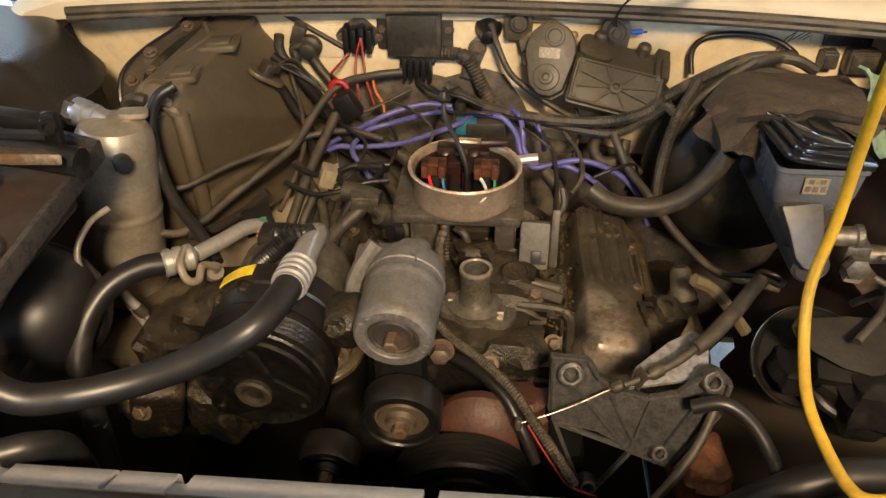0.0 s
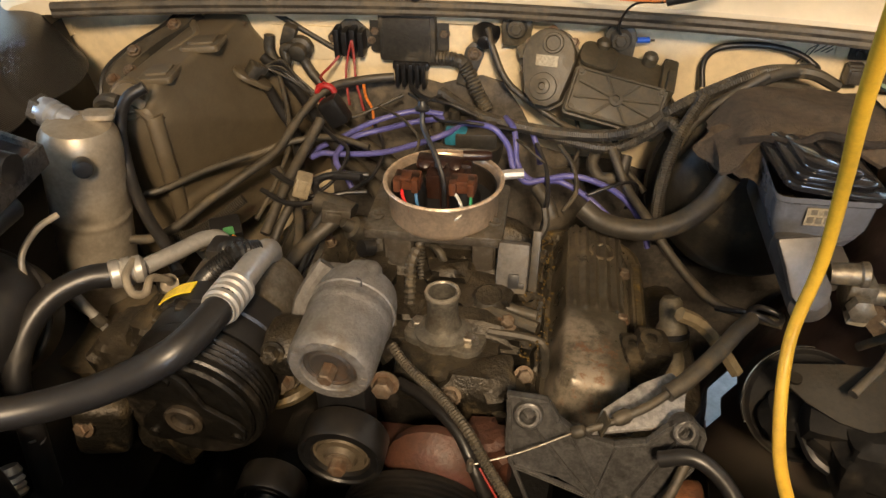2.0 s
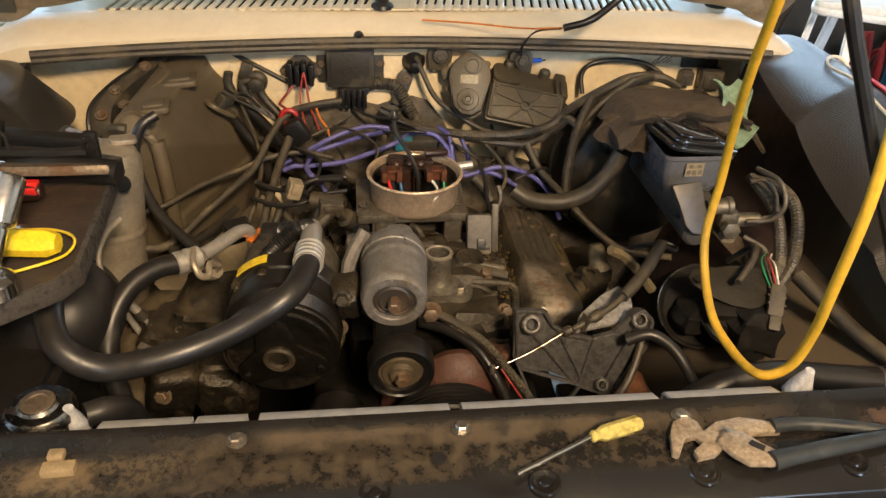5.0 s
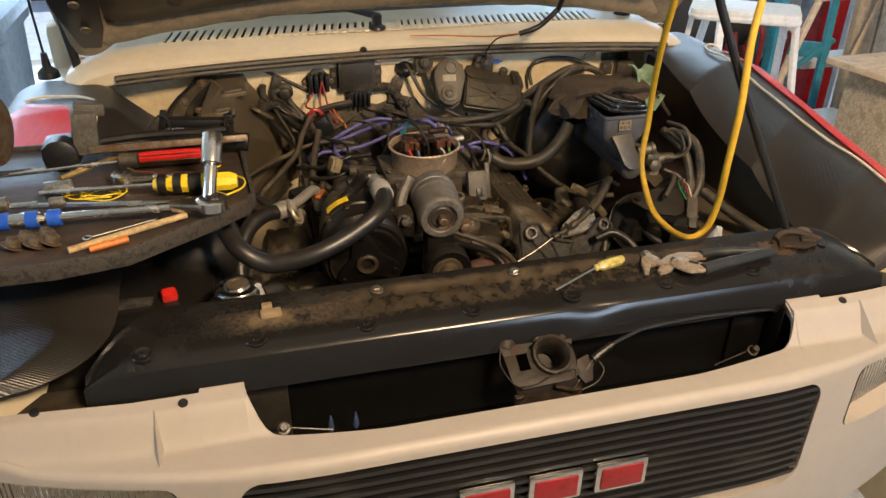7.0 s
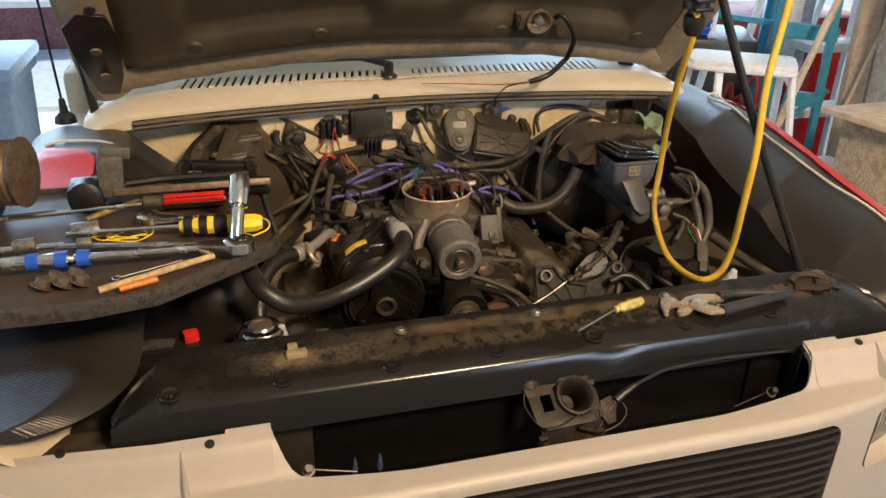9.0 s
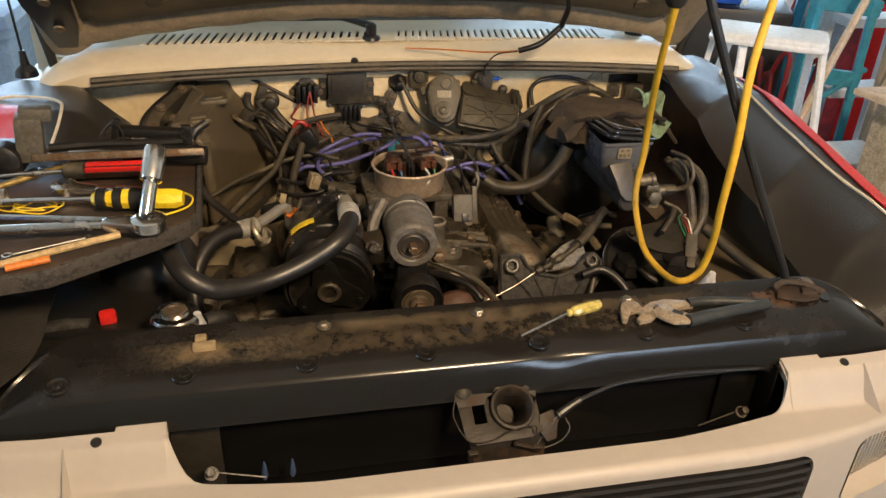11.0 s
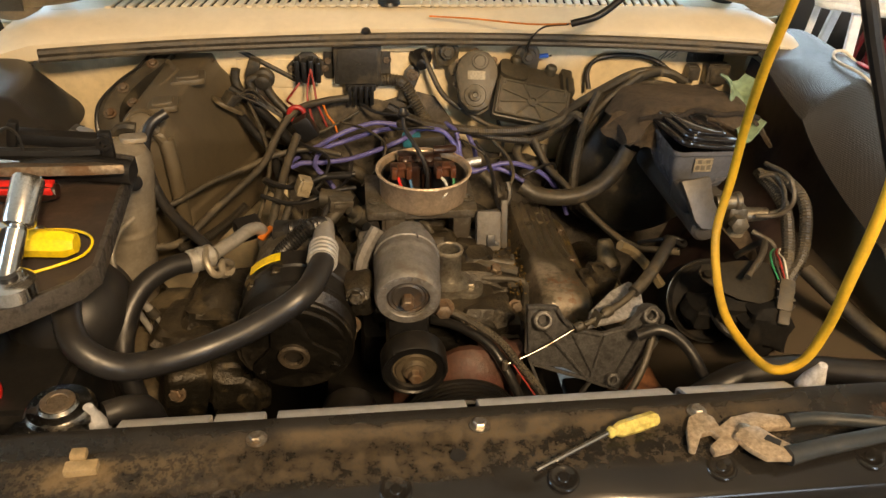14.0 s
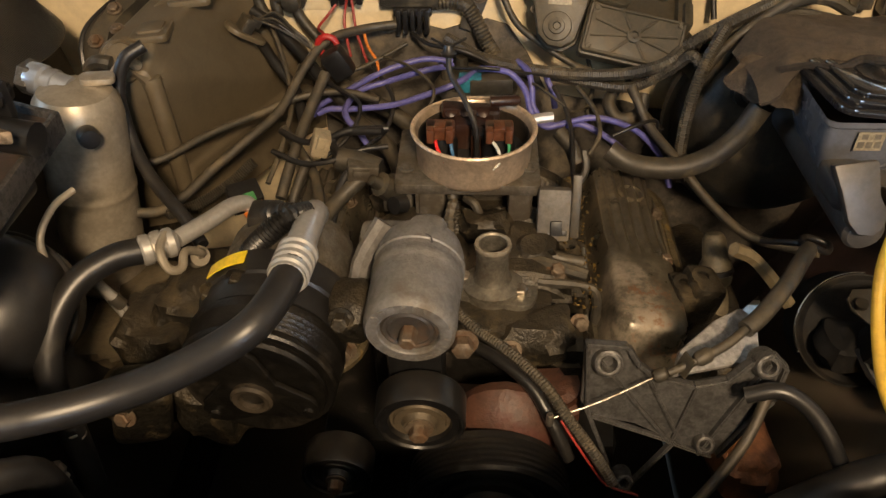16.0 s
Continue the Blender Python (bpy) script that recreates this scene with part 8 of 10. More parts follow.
# looms, cables and pipes of the bay
CAB = (
    ("main_loom", 0.0078, OLDRUBBER, 0.0004, [(-0.04, 1.06, 1.049), (0.011, 1.04, 1.029), (0.076, 1.02, 1.023), (0.139, 1.0, 1.027), (0.191, 0.98, 1.039), (0.234, 0.98, 1.053), (0.255, 1.0, 1.061), (0.278, 1.0, 1.078), (0.318, 1.0, 1.103), (0.372, 1.02, 1.118), (0.43, 1.04, 1.110), (0.469, 1.05, 1.090)], "dusty ribbed wiring loom across the bay"),
    ("second_loom", 0.0070, OLDRUBBER, 0.0004, [(0.10, 1.03, 1.010), (0.15, 1.005, 1.012), (0.20, 0.985, 1.018), (0.245, 0.985, 1.045), (0.26, 0.975, 1.065), (0.272, 0.965, 1.06)], "short ribbed wiring loom"),
    ("booster_loom", 0.0075, OLDRUBBER, 0.0004, [(0.30, 0.99, 1.095), (0.275, 0.96, 1.06), (0.262, 0.94, 1.02), (0.258, 0.93, 0.97), (0.262, 0.92, 0.92)], "ribbed loom along the booster edge"),
    ("speed_cable", 0.0046, OLDRUBBER, 0, [(0.022, 1.095, 1.128), (0.031, 1.075, 1.108), (0.052, 1.06, 1.070), (0.086, 1.055, 1.043), (0.124, 1.045, 1.022), (0.157, 1.03, 1.014), (0.19, 1.01, 1.018)], "black cable from the firewall grommet"),
    ("wire_loop", 0.0042, RUBBER, 0, [(0.313, 1.085, 1.064), (0.311, 1.098, 1.094), (0.328, 1.10, 1.114), (0.374, 1.10, 1.120), (0.422, 1.10, 1.113), (0.450, 1.09, 1.099), (0.444, 1.08, 1.098), (0.40, 1.07, 1.10)], "black wire loop on the firewall"),
    ("vacuum_line", 0.0046, OLDRUBBER, 0, [(-0.408, 0.90, 0.998), (-0.361, 0.922, 1.001), (-0.318, 0.935, 1.007), (-0.266, 0.962, 1.010), (-0.219, 0.98, 1.013), (-0.168, 0.97, 1.016), (-0.12, 0.96, 1.01)], "thin black vacuum line across the case"),
    ("battery_cable", 0.0060, OLDRUBBER, 0, [(-0.405, 0.85, 0.975), (-0.353, 0.875, 0.962), (-0.308, 0.895, 0.980), (-0.274, 0.925, 0.996), (-0.241, 0.965, 1.011), (-0.221, 1.0, 1.036), (-0.192, 1.03, 1.058), (-0.148, 1.06, 1.060), (-0.107, 1.075, 1.060)], "black battery cable along the case"),
    ("coiled_sleeve", 0.0060, OLDRUBBER, 0.0012, [(-0.352, 0.868, 0.958), (-0.32, 0.868, 0.955), (-0.29, 0.875, 0.965), (-0.262, 0.89, 0.985)], "short spiral wrapped sleeve"),
    ("support_rod", 0.0072, OLDRUBBER, 0, [(-0.189, 0.98, 1.036), (-0.206, 0.93, 1.005), (-0.217, 0.88, 0.982), (-0.228, 0.83, 0.950)], "dusty rod behind the compressor"),
    ("dipstick_tube", 0.0062, DUSTY, 0, [(-0.196, 0.86, 0.985), (-0.208, 0.83, 0.962), (-0.215, 0.80, 0.935)], "short dusty dipstick tube"),
    ("heater_hose", 0.0135, OLDRUBBER, 0, [(0.165, 0.905, 0.975), (0.185, 0.895, 0.965), (0.212, 0.885, 0.963), (0.248, 0.88, 0.967), (0.282, 0.88, 0.983), (0.309, 0.885, 1.010), (0.327, 0.89, 1.045)], "grey worn vacuum hose to the booster"),
    ("engine_cable", 0.0060, OLDRUBBER, 0, [(0.197, 0.98, 1.020), (0.218, 0.95, 0.984), (0.245, 0.905, 0.966), (0.28, 0.86, 0.936), (0.321, 0.82, 0.914), (0.359, 0.80, 0.913), (0.393, 0.78, 0.92)], "long dusty cable beside the valve cover"),
    ("black_wire", 0.0032, RUBBER, 0, [(0.325, 0.69, 1.004), (0.335, 0.72, 0.985), (0.35, 0.74, 0.975), (0.372, 0.735, 0.97), (0.362, 0.715, 0.975), (0.335, 0.71, 0.99), (0.31, 0.75, 0.96)], "thin looped black wire"),
    ("front_harness", 0.0052, OLDRUBBER, 0.0004, [(-0.02, 0.62, 0.985), (0.001, 0.60, 0.976), (0.037, 0.57, 0.972), (0.066, 0.54, 0.965), (0.085, 0.52, 0.948), (0.108, 0.50, 0.925), (0.127, 0.49, 0.895)], "ribbed harness below the thermostat"),
    ("front_harness", 0.0062, BLACK, 0, [(-0.01, 0.60, 0.955), (0.02, 0.58, 0.958), (0.055, 0.55, 0.952), (0.075, 0.525, 0.930), (0.09, 0.51, 0.90)], "black harness branch below the thermostat"),
    ("red_wire", 0.0011, DULLRED, 0, [(0.080, 0.515, 0.948), (0.090, 0.507, 0.935), (0.105, 0.497, 0.915), (0.122, 0.488, 0.895), (0.15, 0.485, 0.885)], "thin red wire along the harness"),
    ("compressor_sleeve", 0.0095, BLACK, 0.0008, [(-0.139, 0.622, 1.088), (-0.154, 0.608, 1.093), (-0.171, 0.600, 1.082), (-0.188, 0.600, 1.064), (-0.196, 0.605, 1.048)], "corrugated black sleeve over the compressor"),
    ("low_pipe", 0.0034, BRIGHT, 0, [(-0.366, 0.664, 0.935), (-0.357, 0.668, 0.905), (-0.351, 0.676, 0.868), (-0.350, 0.68, 0.82)], "thin dull metal pipe inside the loop"),
    ("low_pipe", 0.0056, BRIGHT, 0, [(-0.388, 0.664, 0.975), (-0.380, 0.663, 0.960), (-0.368, 0.663, 0.940)], "short thick end of a dull metal pipe"),
    ("pipe_joint", 0.0072, OLDRUBBER, 0, [(-0.370, 0.663, 0.943), (-0.367, 0.663, 0.937), (-0.364, 0.664, 0.931)], "dark joint on a dull metal pipe"),
    ("firewall_wire", 0.0030, OLDRUBBER, 0, [(0.150, 1.06, 1.02), (0.158, 1.04, 0.99), (0.150, 1.01, 0.965), (0.165, 0.97, 0.955), (0.19, 0.94, 0.95)], "thin dusty wire on the pale firewall"),
    ("firewall_wire", 0.0045, DUSTY, 0, [(0.215, 1.07, 1.03), (0.205, 1.05, 0.995), (0.222, 1.03, 0.965), (0.25, 1.0, 0.945)], "dusty wire on the pale firewall"),
    ("firewall_hose", 0.0085, OLDRUBBER, 0, [(0.185, 1.02, 1.000), (0.175, 1.00, 0.985), (0.188, 0.985, 0.972), (0.212, 0.985, 0.980), (0.218, 1.0, 1.0)], "dusty hose bend on the firewall"),
    ("engine_wire", 0.0022, RUBBER, 0, [(-0.06, 1.04, 1.03), (-0.03, 1.00, 1.035), (0.01, 0.98, 1.045), (0.05, 0.99, 1.035), (0.09, 1.01, 1.02)], "thin black wire behind the ring"),
    ("engine_wire", 0.0020, OLDRUBBER, 0, [(-0.12, 1.03, 1.035), (-0.08, 0.99, 1.04), (-0.05, 0.95, 1.03), (-0.065, 0.91, 1.01), (-0.09, 0.89, 0.99)], "thin dusty wire behind the ring"),
    ("engine_wire", 0.0025, RUBBER, 0, [(-0.20, 1.00, 1.02), (-0.17, 0.96, 1.025), (-0.14, 0.93, 1.02), (-0.15, 0.89, 1.00), (-0.18, 0.86, 0.985)], "thin black wire behind the engine"),
    ("engine_wire", 0.0018, DUSTY, 0, [(0.06, 1.02, 1.01), (0.08, 0.98, 1.02), (0.105, 0.96, 1.01), (0.125, 0.97, 0.99), (0.15, 1.0, 0.98)], "thin dusty wire behind the ring"),
    ("engine_wire", 0.0024, RUBBER, 0, [(0.17, 0.92, 0.985), (0.20, 0.93, 0.995), (0.225, 0.95, 0.99), (0.235, 0.97, 0.965), (0.225, 0.98, 0.93)], "thin black wire near the booster"),
    ("brake_hose", 0.0048, OLDRUBBER, 0, [(0.40, 0.60, 1.00), (0.43, 0.63, 1.01), (0.455, 0.67, 1.005), (0.465, 0.70, 0.985), (0.45, 0.72, 0.95)], "dusty hose beside the servo"),
    ("lower_hose", 0.0072, RUBBER, 0, [(0.232, 0.525, 0.975), (0.259, 0.522, 0.985), (0.285, 0.51, 0.972), (0.305, 0.49, 0.945), (0.325, 0.475, 0.90)], "black hose curving below the bracket"),
    ("radiator_hose", 0.0165, RUBBER, 0, [(0.26, 0.46, 0.90), (0.33, 0.47, 0.945), (0.40, 0.475, 0.955), (0.47, 0.47, 0.95), (0.56, 0.46, 0.945)], "thick black hose along the inner fender"),
    ("radiator_hose", 0.0165, RUBBER, 0, [(0.25, 0.43, 0.87), (0.32, 0.435, 0.915), (0.40, 0.440, 0.925), (0.48, 0.435, 0.92), (0.56, 0.425, 0.915)], "thick black hose along the inner fender"),
    ("orange_wire", 0.0020, ORANGE, 0, [(-0.150, 1.066, 1.058), (-0.142, 1.045, 1.042), (-0.130, 1.03, 1.030), (-0.125, 1.01, 1.015)], "thin orange wire from the connector"),
    ("black_hose", 0.0085, BLACK, 0, [(-0.30, 1.085, 1.075), (-0.275, 1.075, 1.060), (-0.24, 1.055, 1.035), (-0.205, 1.02, 1.01), (-0.17, 0.99, 0.985)], "black hose leaving the heater case"),
    ("black_hose", 0.0075, BLACK, 0, [(-0.285, 1.05, 1.045), (-0.262, 1.025, 1.025), (-0.235, 1.0, 1.0), (-0.22, 0.96, 0.97)], "black hose leaving the heater case"),
    ("corrugated_duct", 0.0100, OLDRUBBER, 0.0008, [(-0.060, 1.098, 1.080), (-0.036, 1.096, 1.082), (-0.014, 1.094, 1.078), (0.000, 1.088, 1.060), (0.012, 1.080, 1.038), (0.026, 1.070, 1.018)], "dusty corrugated duct on the firewall"),
    ("coil_wire", 0.0030, RUBBER, 0, [(-0.085, 1.08, 1.045), (-0.06, 1.05, 1.043), (-0.02, 1.03, 1.045), (0.015, 1.03, 1.030)], "thin black wire from the module plug"),
    ("injector_harness", 0.0050, RUBBER, 0, [(-0.105, 0.86, 1.025), (-0.13, 0.865, 1.022), (-0.155, 0.87, 1.016), (-0.165, 0.86, 1.008), (-0.15, 0.84, 1.0)], "black injector harness beside the ring"),
    ("injector_harness", 0.0055, RUBBER, 0, [(-0.130, 0.815, 1.012), (-0.142, 0.80, 1.002), (-0.15, 0.775, 0.985), (-0.155, 0.74, 0.965), (-0.165, 0.71, 0.95)], "black injector harness beside the ring"),
    ("injector_harness", 0.0040, RUBBER, 0, [(-0.175, 0.865, 1.012), (-0.19, 0.885, 1.0), (-0.20, 0.90, 0.985)], "black injector harness beside the ring"),
    ("booster_arch", 0.0085, OLDRUBBER, 0, [(0.288, 0.985, 0.900), (0.281, 0.985, 0.960), (0.284, 0.985, 1.010), (0.305, 0.985, 1.060), (0.340, 0.995, 1.098), (0.385, 1.02, 1.115), (0.43, 1.045, 1.112)], "dusty grey cable arching round the booster"),
    ("booster_arch", 0.0060, OLDRUBBER, 0, [(0.272, 0.975, 0.920), (0.268, 0.975, 0.970), (0.276, 0.975, 1.030), (0.298, 0.98, 1.070), (0.330, 0.985, 1.100), (0.37, 1.0, 1.122)], "dusty thin cable arching round the booster"),
    ("engine_wire", 0.0040, RUBBER, 0, [(-0.235, 0.90, 1.000), (-0.200, 0.875, 1.000), (-0.170, 0.865, 1.012), (-0.140, 0.868, 1.022), (-0.100, 0.875, 1.020)], "black wire beside the throttle ring"),
    ("engine_wire", 0.0035, RUBBER, 0, [(-0.240, 0.87, 0.990), (-0.200, 0.845, 0.990), (-0.165, 0.838, 0.998), (-0.130, 0.85, 1.006), (-0.10, 0.86, 1.005)], "black wire beside the throttle ring"),
    ("wrapped_harness", 0.0090, OLDRUBBER, 0, [(-0.125, 0.80, 1.000), (-0.150, 0.775, 0.985), (-0.165, 0.74, 0.975), (-0.178, 0.70, 0.950), (-0.185, 0.67, 0.91)], "tape wrapped harness going down"),
    ("wrapped_harness", 0.0065, OLDRUBBER, 0, [(-0.24, 0.93, 0.985), (-0.215, 0.90, 0.972), (-0.19, 0.855, 0.965), (-0.175, 0.80, 0.955), (-0.17, 0.76, 0.93)], "tape wrapped harness going down"),
    ("engine_wire", 0.0028, RUBBER, 0, [(-0.150, 1.05, 1.03), (-0.130, 1.02, 1.02), (-0.105, 0.98, 1.00), (-0.110, 0.93, 0.985), (-0.13, 0.89, 0.985)], "thin black wire behind the engine"),
    ("engine_wire", 0.0028, DUSTY, 0, [(-0.205, 1.05, 1.05), (-0.185, 1.03, 1.03), (-0.165, 1.02, 1.02), (-0.13, 1.03, 1.03), (-0.09, 1.05, 1.045)], "thin dusty wire behind the engine"),
    ("engine_wire", 0.0035, OLDRUBBER, 0, [(-0.27, 1.06, 1.06), (-0.25, 1.02, 1.03), (-0.235, 0.97, 1.00), (-0.238, 0.91, 0.975), (-0.25, 0.86, 0.95)], "dusty wire beside the case"),
    ("heater_pipe", 0.0110, OLDRUBBER, 0, [(-0.245, 1.09, 0.99), (-0.20, 1.06, 0.985), (-0.15, 1.03, 0.975), (-0.10, 1.01, 0.955), (-0.06, 0.98, 0.93)], "dusty heater hose behind the engine"),
    ("heater_pipe", 0.0110, OLDRUBBER, 0, [(-0.245, 1.085, 0.955), (-0.20, 1.05, 0.950), (-0.15, 1.01, 0.940), (-0.11, 0.97, 0.925), (-0.09, 0.92, 0.90)], "dusty heater hose behind the engine"),
    ("plug_sleeve", 0.0095, DUSTY, 0, [(0.105, 0.93, 0.985), (0.120, 0.915, 0.972), (0.128, 0.905, 0.955)], "dusty plug boot behind the cover"),
    ("engine_wire", 0.0030, RUBBER, 0, [(0.10, 0.99, 1.015), (0.115, 0.955, 1.000), (0.120, 0.91, 0.985), (0.117, 0.86, 0.975), (0.113, 0.81, 0.99)], "thin black wire beside the valve cover"),
    ("engine_wire", 0.0030, OLDRUBBER, 0, [(0.13, 0.99, 1.015), (0.150, 0.96, 1.0), (0.155, 0.925, 0.985), (0.14, 0.90, 0.97)], "thin dusty wire behind the valve cover"),
    ("thin_pipe", 0.0035, STEEL, 0, [(0.122, 0.75, 0.945), (0.121, 0.72, 0.940), (0.122, 0.69, 0.915), (0.120, 0.675, 0.88)], "thin steel pipe beside the valve cover"),
    ("bypass_pipe", 0.0070, OLDRUBBER, 0, [(0.055, 0.735, 0.962), (0.072, 0.730, 0.958), (0.095, 0.726, 0.952), (0.119, 0.722, 0.950)], "short dusty bypass pipe"),
    ("lower_cable", 0.0050, OLDRUBBER, 0, [(0.262, 0.545, 0.96), (0.245, 0.52, 0.925), (0.222, 0.50, 0.895), (0.195, 0.48, 0.87), (0.17, 0.46, 0.85)], "dusty cable below the bracket"),
    ("fender_harness", 0.0100, DUSTY, 0, [(0.50, 0.63, 0.985), (0.53, 0.56, 0.965), (0.555, 0.50, 0.955), (0.575, 0.46, 0.955)], "black sleeve along the inner fender"),
)
for nm, r, mat, ribs, pts, lab in CAB:
    if nm in ("vacuum_line", "battery_cable", "coiled_sleeve"):
        # these lie in front of the heater case
        pts = [(x, y - 0.030 * ease(-0.18, -0.26, x) - 0.050 * ease(-0.29, -0.36, x), z - 0.004 * ease(-0.18, -0.26, x)) for x, y, z in pts]
    hose(nm, pts, r, mat, lab, "hose" if "hose" in nm or "duct" in nm else "cable", 8 if r < 0.009 else 12, 5, ribs, pitch=0.0045 if nm == "corrugated_duct" else 0.0028)
fl = thing("fuse_link", (-0.195, 1.03, 1.045), "bright red plastic fuse link on the cable", "fuse")
bm = bm_new()
pts = [Vector((-0.190 + 0.0125 * math.cos(a), 1.018, 1.056 + 0.0125 * math.sin(a))) for a in xs(0.2, 5.4, 12)]
tube(bm, pts, 0.0042, 8, 2)
part("loop", bm, material("dusty_red_plastic", (0.42, 0.02, 0.018), 0.4, 0, (0.22, 0.03, 0.02), 0.35, 40, 0.03), fl)
bm = bm_new()
box(bm, (-0.176, 1.005, 1.038), (0.030, 0.025, 0.040), 0.006, (0, -30, 0))
part("holder", bm, BLACK, fl)
gc = thing("green_plug", (-0.25, 0.79, 0.98), "small black and green plug behind the compressor", "connector")
bm = bm_new()
box(bm, (-0.250, 0.775, 0.992), (0.036, 0.03, 0.022), 0.004, (20, 0, 30))
part("shell", bm, BLACK, gc)
bm = bm_new()
box(bm, (-0.240, 0.762, 0.998), (0.012, 0.012, 0.012), 0.002, (20, 0, 30))
part("latch", bm, material("green_plastic", (0.10, 0.35, 0.12), 0.4), gc)
oc = thing("orange_clip", (-0.215, 0.72, 1.01), "small orange clip on a cable", "clip")
bm = bm_new()
box(bm, (-0.218, 0.712, 1.022), (0.010, 0.026, 0.005), 0.002, (10, 0, -35))
part("clip", bm, ORANGE, oc)
low_parts = (("exhaust_shield", (-0.285, 0.700, 0.915), (0.045, 0.060, 0.035), "dusty heat shield low in the bay", IRON, 7), ("steering_box", (-0.330, 0.660, 0.880), (0.040, 0.045, 0.050), "dusty casting low beside the compressor", IRON, 8), ("motor_bracket", (-0.260, 0.620, 0.860), (0.035, 0.05, 0.05), "grimy bracket below the compressor", IRON, 9), ("exhaust_manifold", (0.268, 0.780, 0.850), (0.036, 0.110, 0.035), "dusty exhaust manifold beside the cover", IRON, 10), ("steering_gear", (0.275, 0.575, 0.820), (0.030, 0.04, 0.03), "rusty orange casting under the bracket", material("orange_rust", (0.20, 0.080, 0.032), 0.6, 0, (0.07, 0.030, 0.015), 0.45, 14, 0.4), 11))
for nm, c, sz, lab, mat, seed in low_parts:
    bm = bm_new()
    blob(bm, c, sz, seed, 0.14, 28)
    single(nm, bm, mat, lab, "casting")
bm = bm_new()
tube(bm, [(0.262, 0.700, 0.990), (0.285, 0.705, 0.975), (0.308, 0.700, 0.952), (0.330, 0.690, 0.925)], 0.0075, 6, 4)
single("lifting_strap", bm, material("tan_dusty_strap", (0.20, 0.155, 0.085), 0.6, 0, (0.10, 0.075, 0.04), 0.4, 20, 0.2), "tan dusty strap behind the cable", "strap")
# radiator filler and cap
PLATED = material("dull_plated_steel", (0.50, 0.47, 0.42), 0.24, 1.0, (0.26, 0.20, 0.13), 0.38, 40, 0.1, 260)
rc = thing("radiator_filler", (-0.366, 0.362, 1.03), "bright pressure lid on the radiator filler neck", "filler")
bm = bm_new()
cyl(bm, (-0.366, 0.362, 1.02), (-0.366, 0.362, 1.058), 0.028, 0.028, 24)
part("neck", bm, BLACK, rc)
bm = bm_new()
lathe(bm, [(0.027, 0), (0.030, 0.002), (0.030, 0.009), (0.0265, 0.014), (0.018, 0.015), (0.016, 0.018), (0.010, 0.018), (0.009, 0.016), (0, 0.016)], (-0.366, 0.362, 1.056), (-0.366, 0.362, 2), 32)
part("cap", bm, PLATED, rc)
bm = bm_new()
plate(bm, [(-0.034, -0.006), (0.030, -0.010), (0.036, -0.002), (0.028, 0.006), (-0.030, 0.008)], 0.006, Matrix.Translation((-0.370, 0.338, 1.060)) @ rot3(8, 0, -6), 0.002)
part("cap_ear", bm, PLATED, rc)
bm = bm_new()
lathe(bm, [(0.015, 0), (0.0145, 0.0015), (0.009, 0.002), (0.0085, 0.0008), (0, 0.0008)], (-0.366, 0.362, 1.0735), (-0.366, 0.362, 2), 24, False)
part("cap_stamp", bm, RUSTSTEEL, rc, "worn brown centre of the lid")
hose("overflow_hose", [(-0.335, 0.372, 1.045), (-0.315, 0.385, 1.04), (-0.305, 0.405, 1.01), (-0.30, 0.41, 0.93)], 0.012, RUBBER, "black overflow hose by the radiator", n=12)
ba = thing("battery", (-0.475, 0.465, 0.82), "black battery with a red terminal cover", "battery")
bm = bm_new()
box(bm, (-0.478, 0.478, 0.915), (0.170, 0.15, 0.19), 0.008)
box(bm, (-0.478, 0.478, 1.012), (0.150, 0.13, 0.012), 0.004)
part("case", bm, BLACK, ba)
bm = bm_new()
box(bm, (-0.462, 0.434, 1.024), (0.022, 0.018, 0.018), 0.006, (10, 0, 12))
part("terminal_cover", bm, REDP, ba, "red terminal cover")
bm = bm_new()
plate(bm, [(-0.030, -0.006), (0.026, -0.008), (0.030, 0.004), (0.0, 0.010), (-0.026, 0.008)], 0.007, Matrix.Translation((-0.512, 0.428, 1.018)) @ rot3(6, 0, 6), 0.002)
part("clamp", bm, ALU, ba, "dull grey terminal clamp")
# dusty mount and tube low on the passenger side
lm = thing("engine_mount", (-0.30, 0.60, 0.80), "dusty tan engine mount low in the bay", "mount")
bm = bm_new()
blob(bm, (-0.300, 0.68, 0.88), (0.072, 0.034, 0.042), 61, 0.14, 28)
part("base_casting", bm, IRON, lm)
bm = bm_new()
box(bm, (-0.315, 0.56, 0.90), (0.056, 0.046, 0.086), 0.016, (10, 12, 20), 4)
part("bracket", bm, IRON, lm)
bolt(lm, (-0.318, 0.534, 0.915), (-0.2, -1, 0.3), 0.008, 0.008, RUSTSTEEL)
bm = bm_new()
blob(bm, (-0.26, 0.60, 0.88), (0.042, 0.034, 0.038), 62, 0.14, 28)
part("cushion", bm, IRON, lm)
hose("drain_pipe", [(-0.402, 0.678, 0.968), (-0.396, 0.690, 0.925), (-0.380, 0.690, 0.880), (-0.355, 0.67, 0.840)], 0.0045, BRIGHT, "pale thin tube beside the loop hose", "tube")


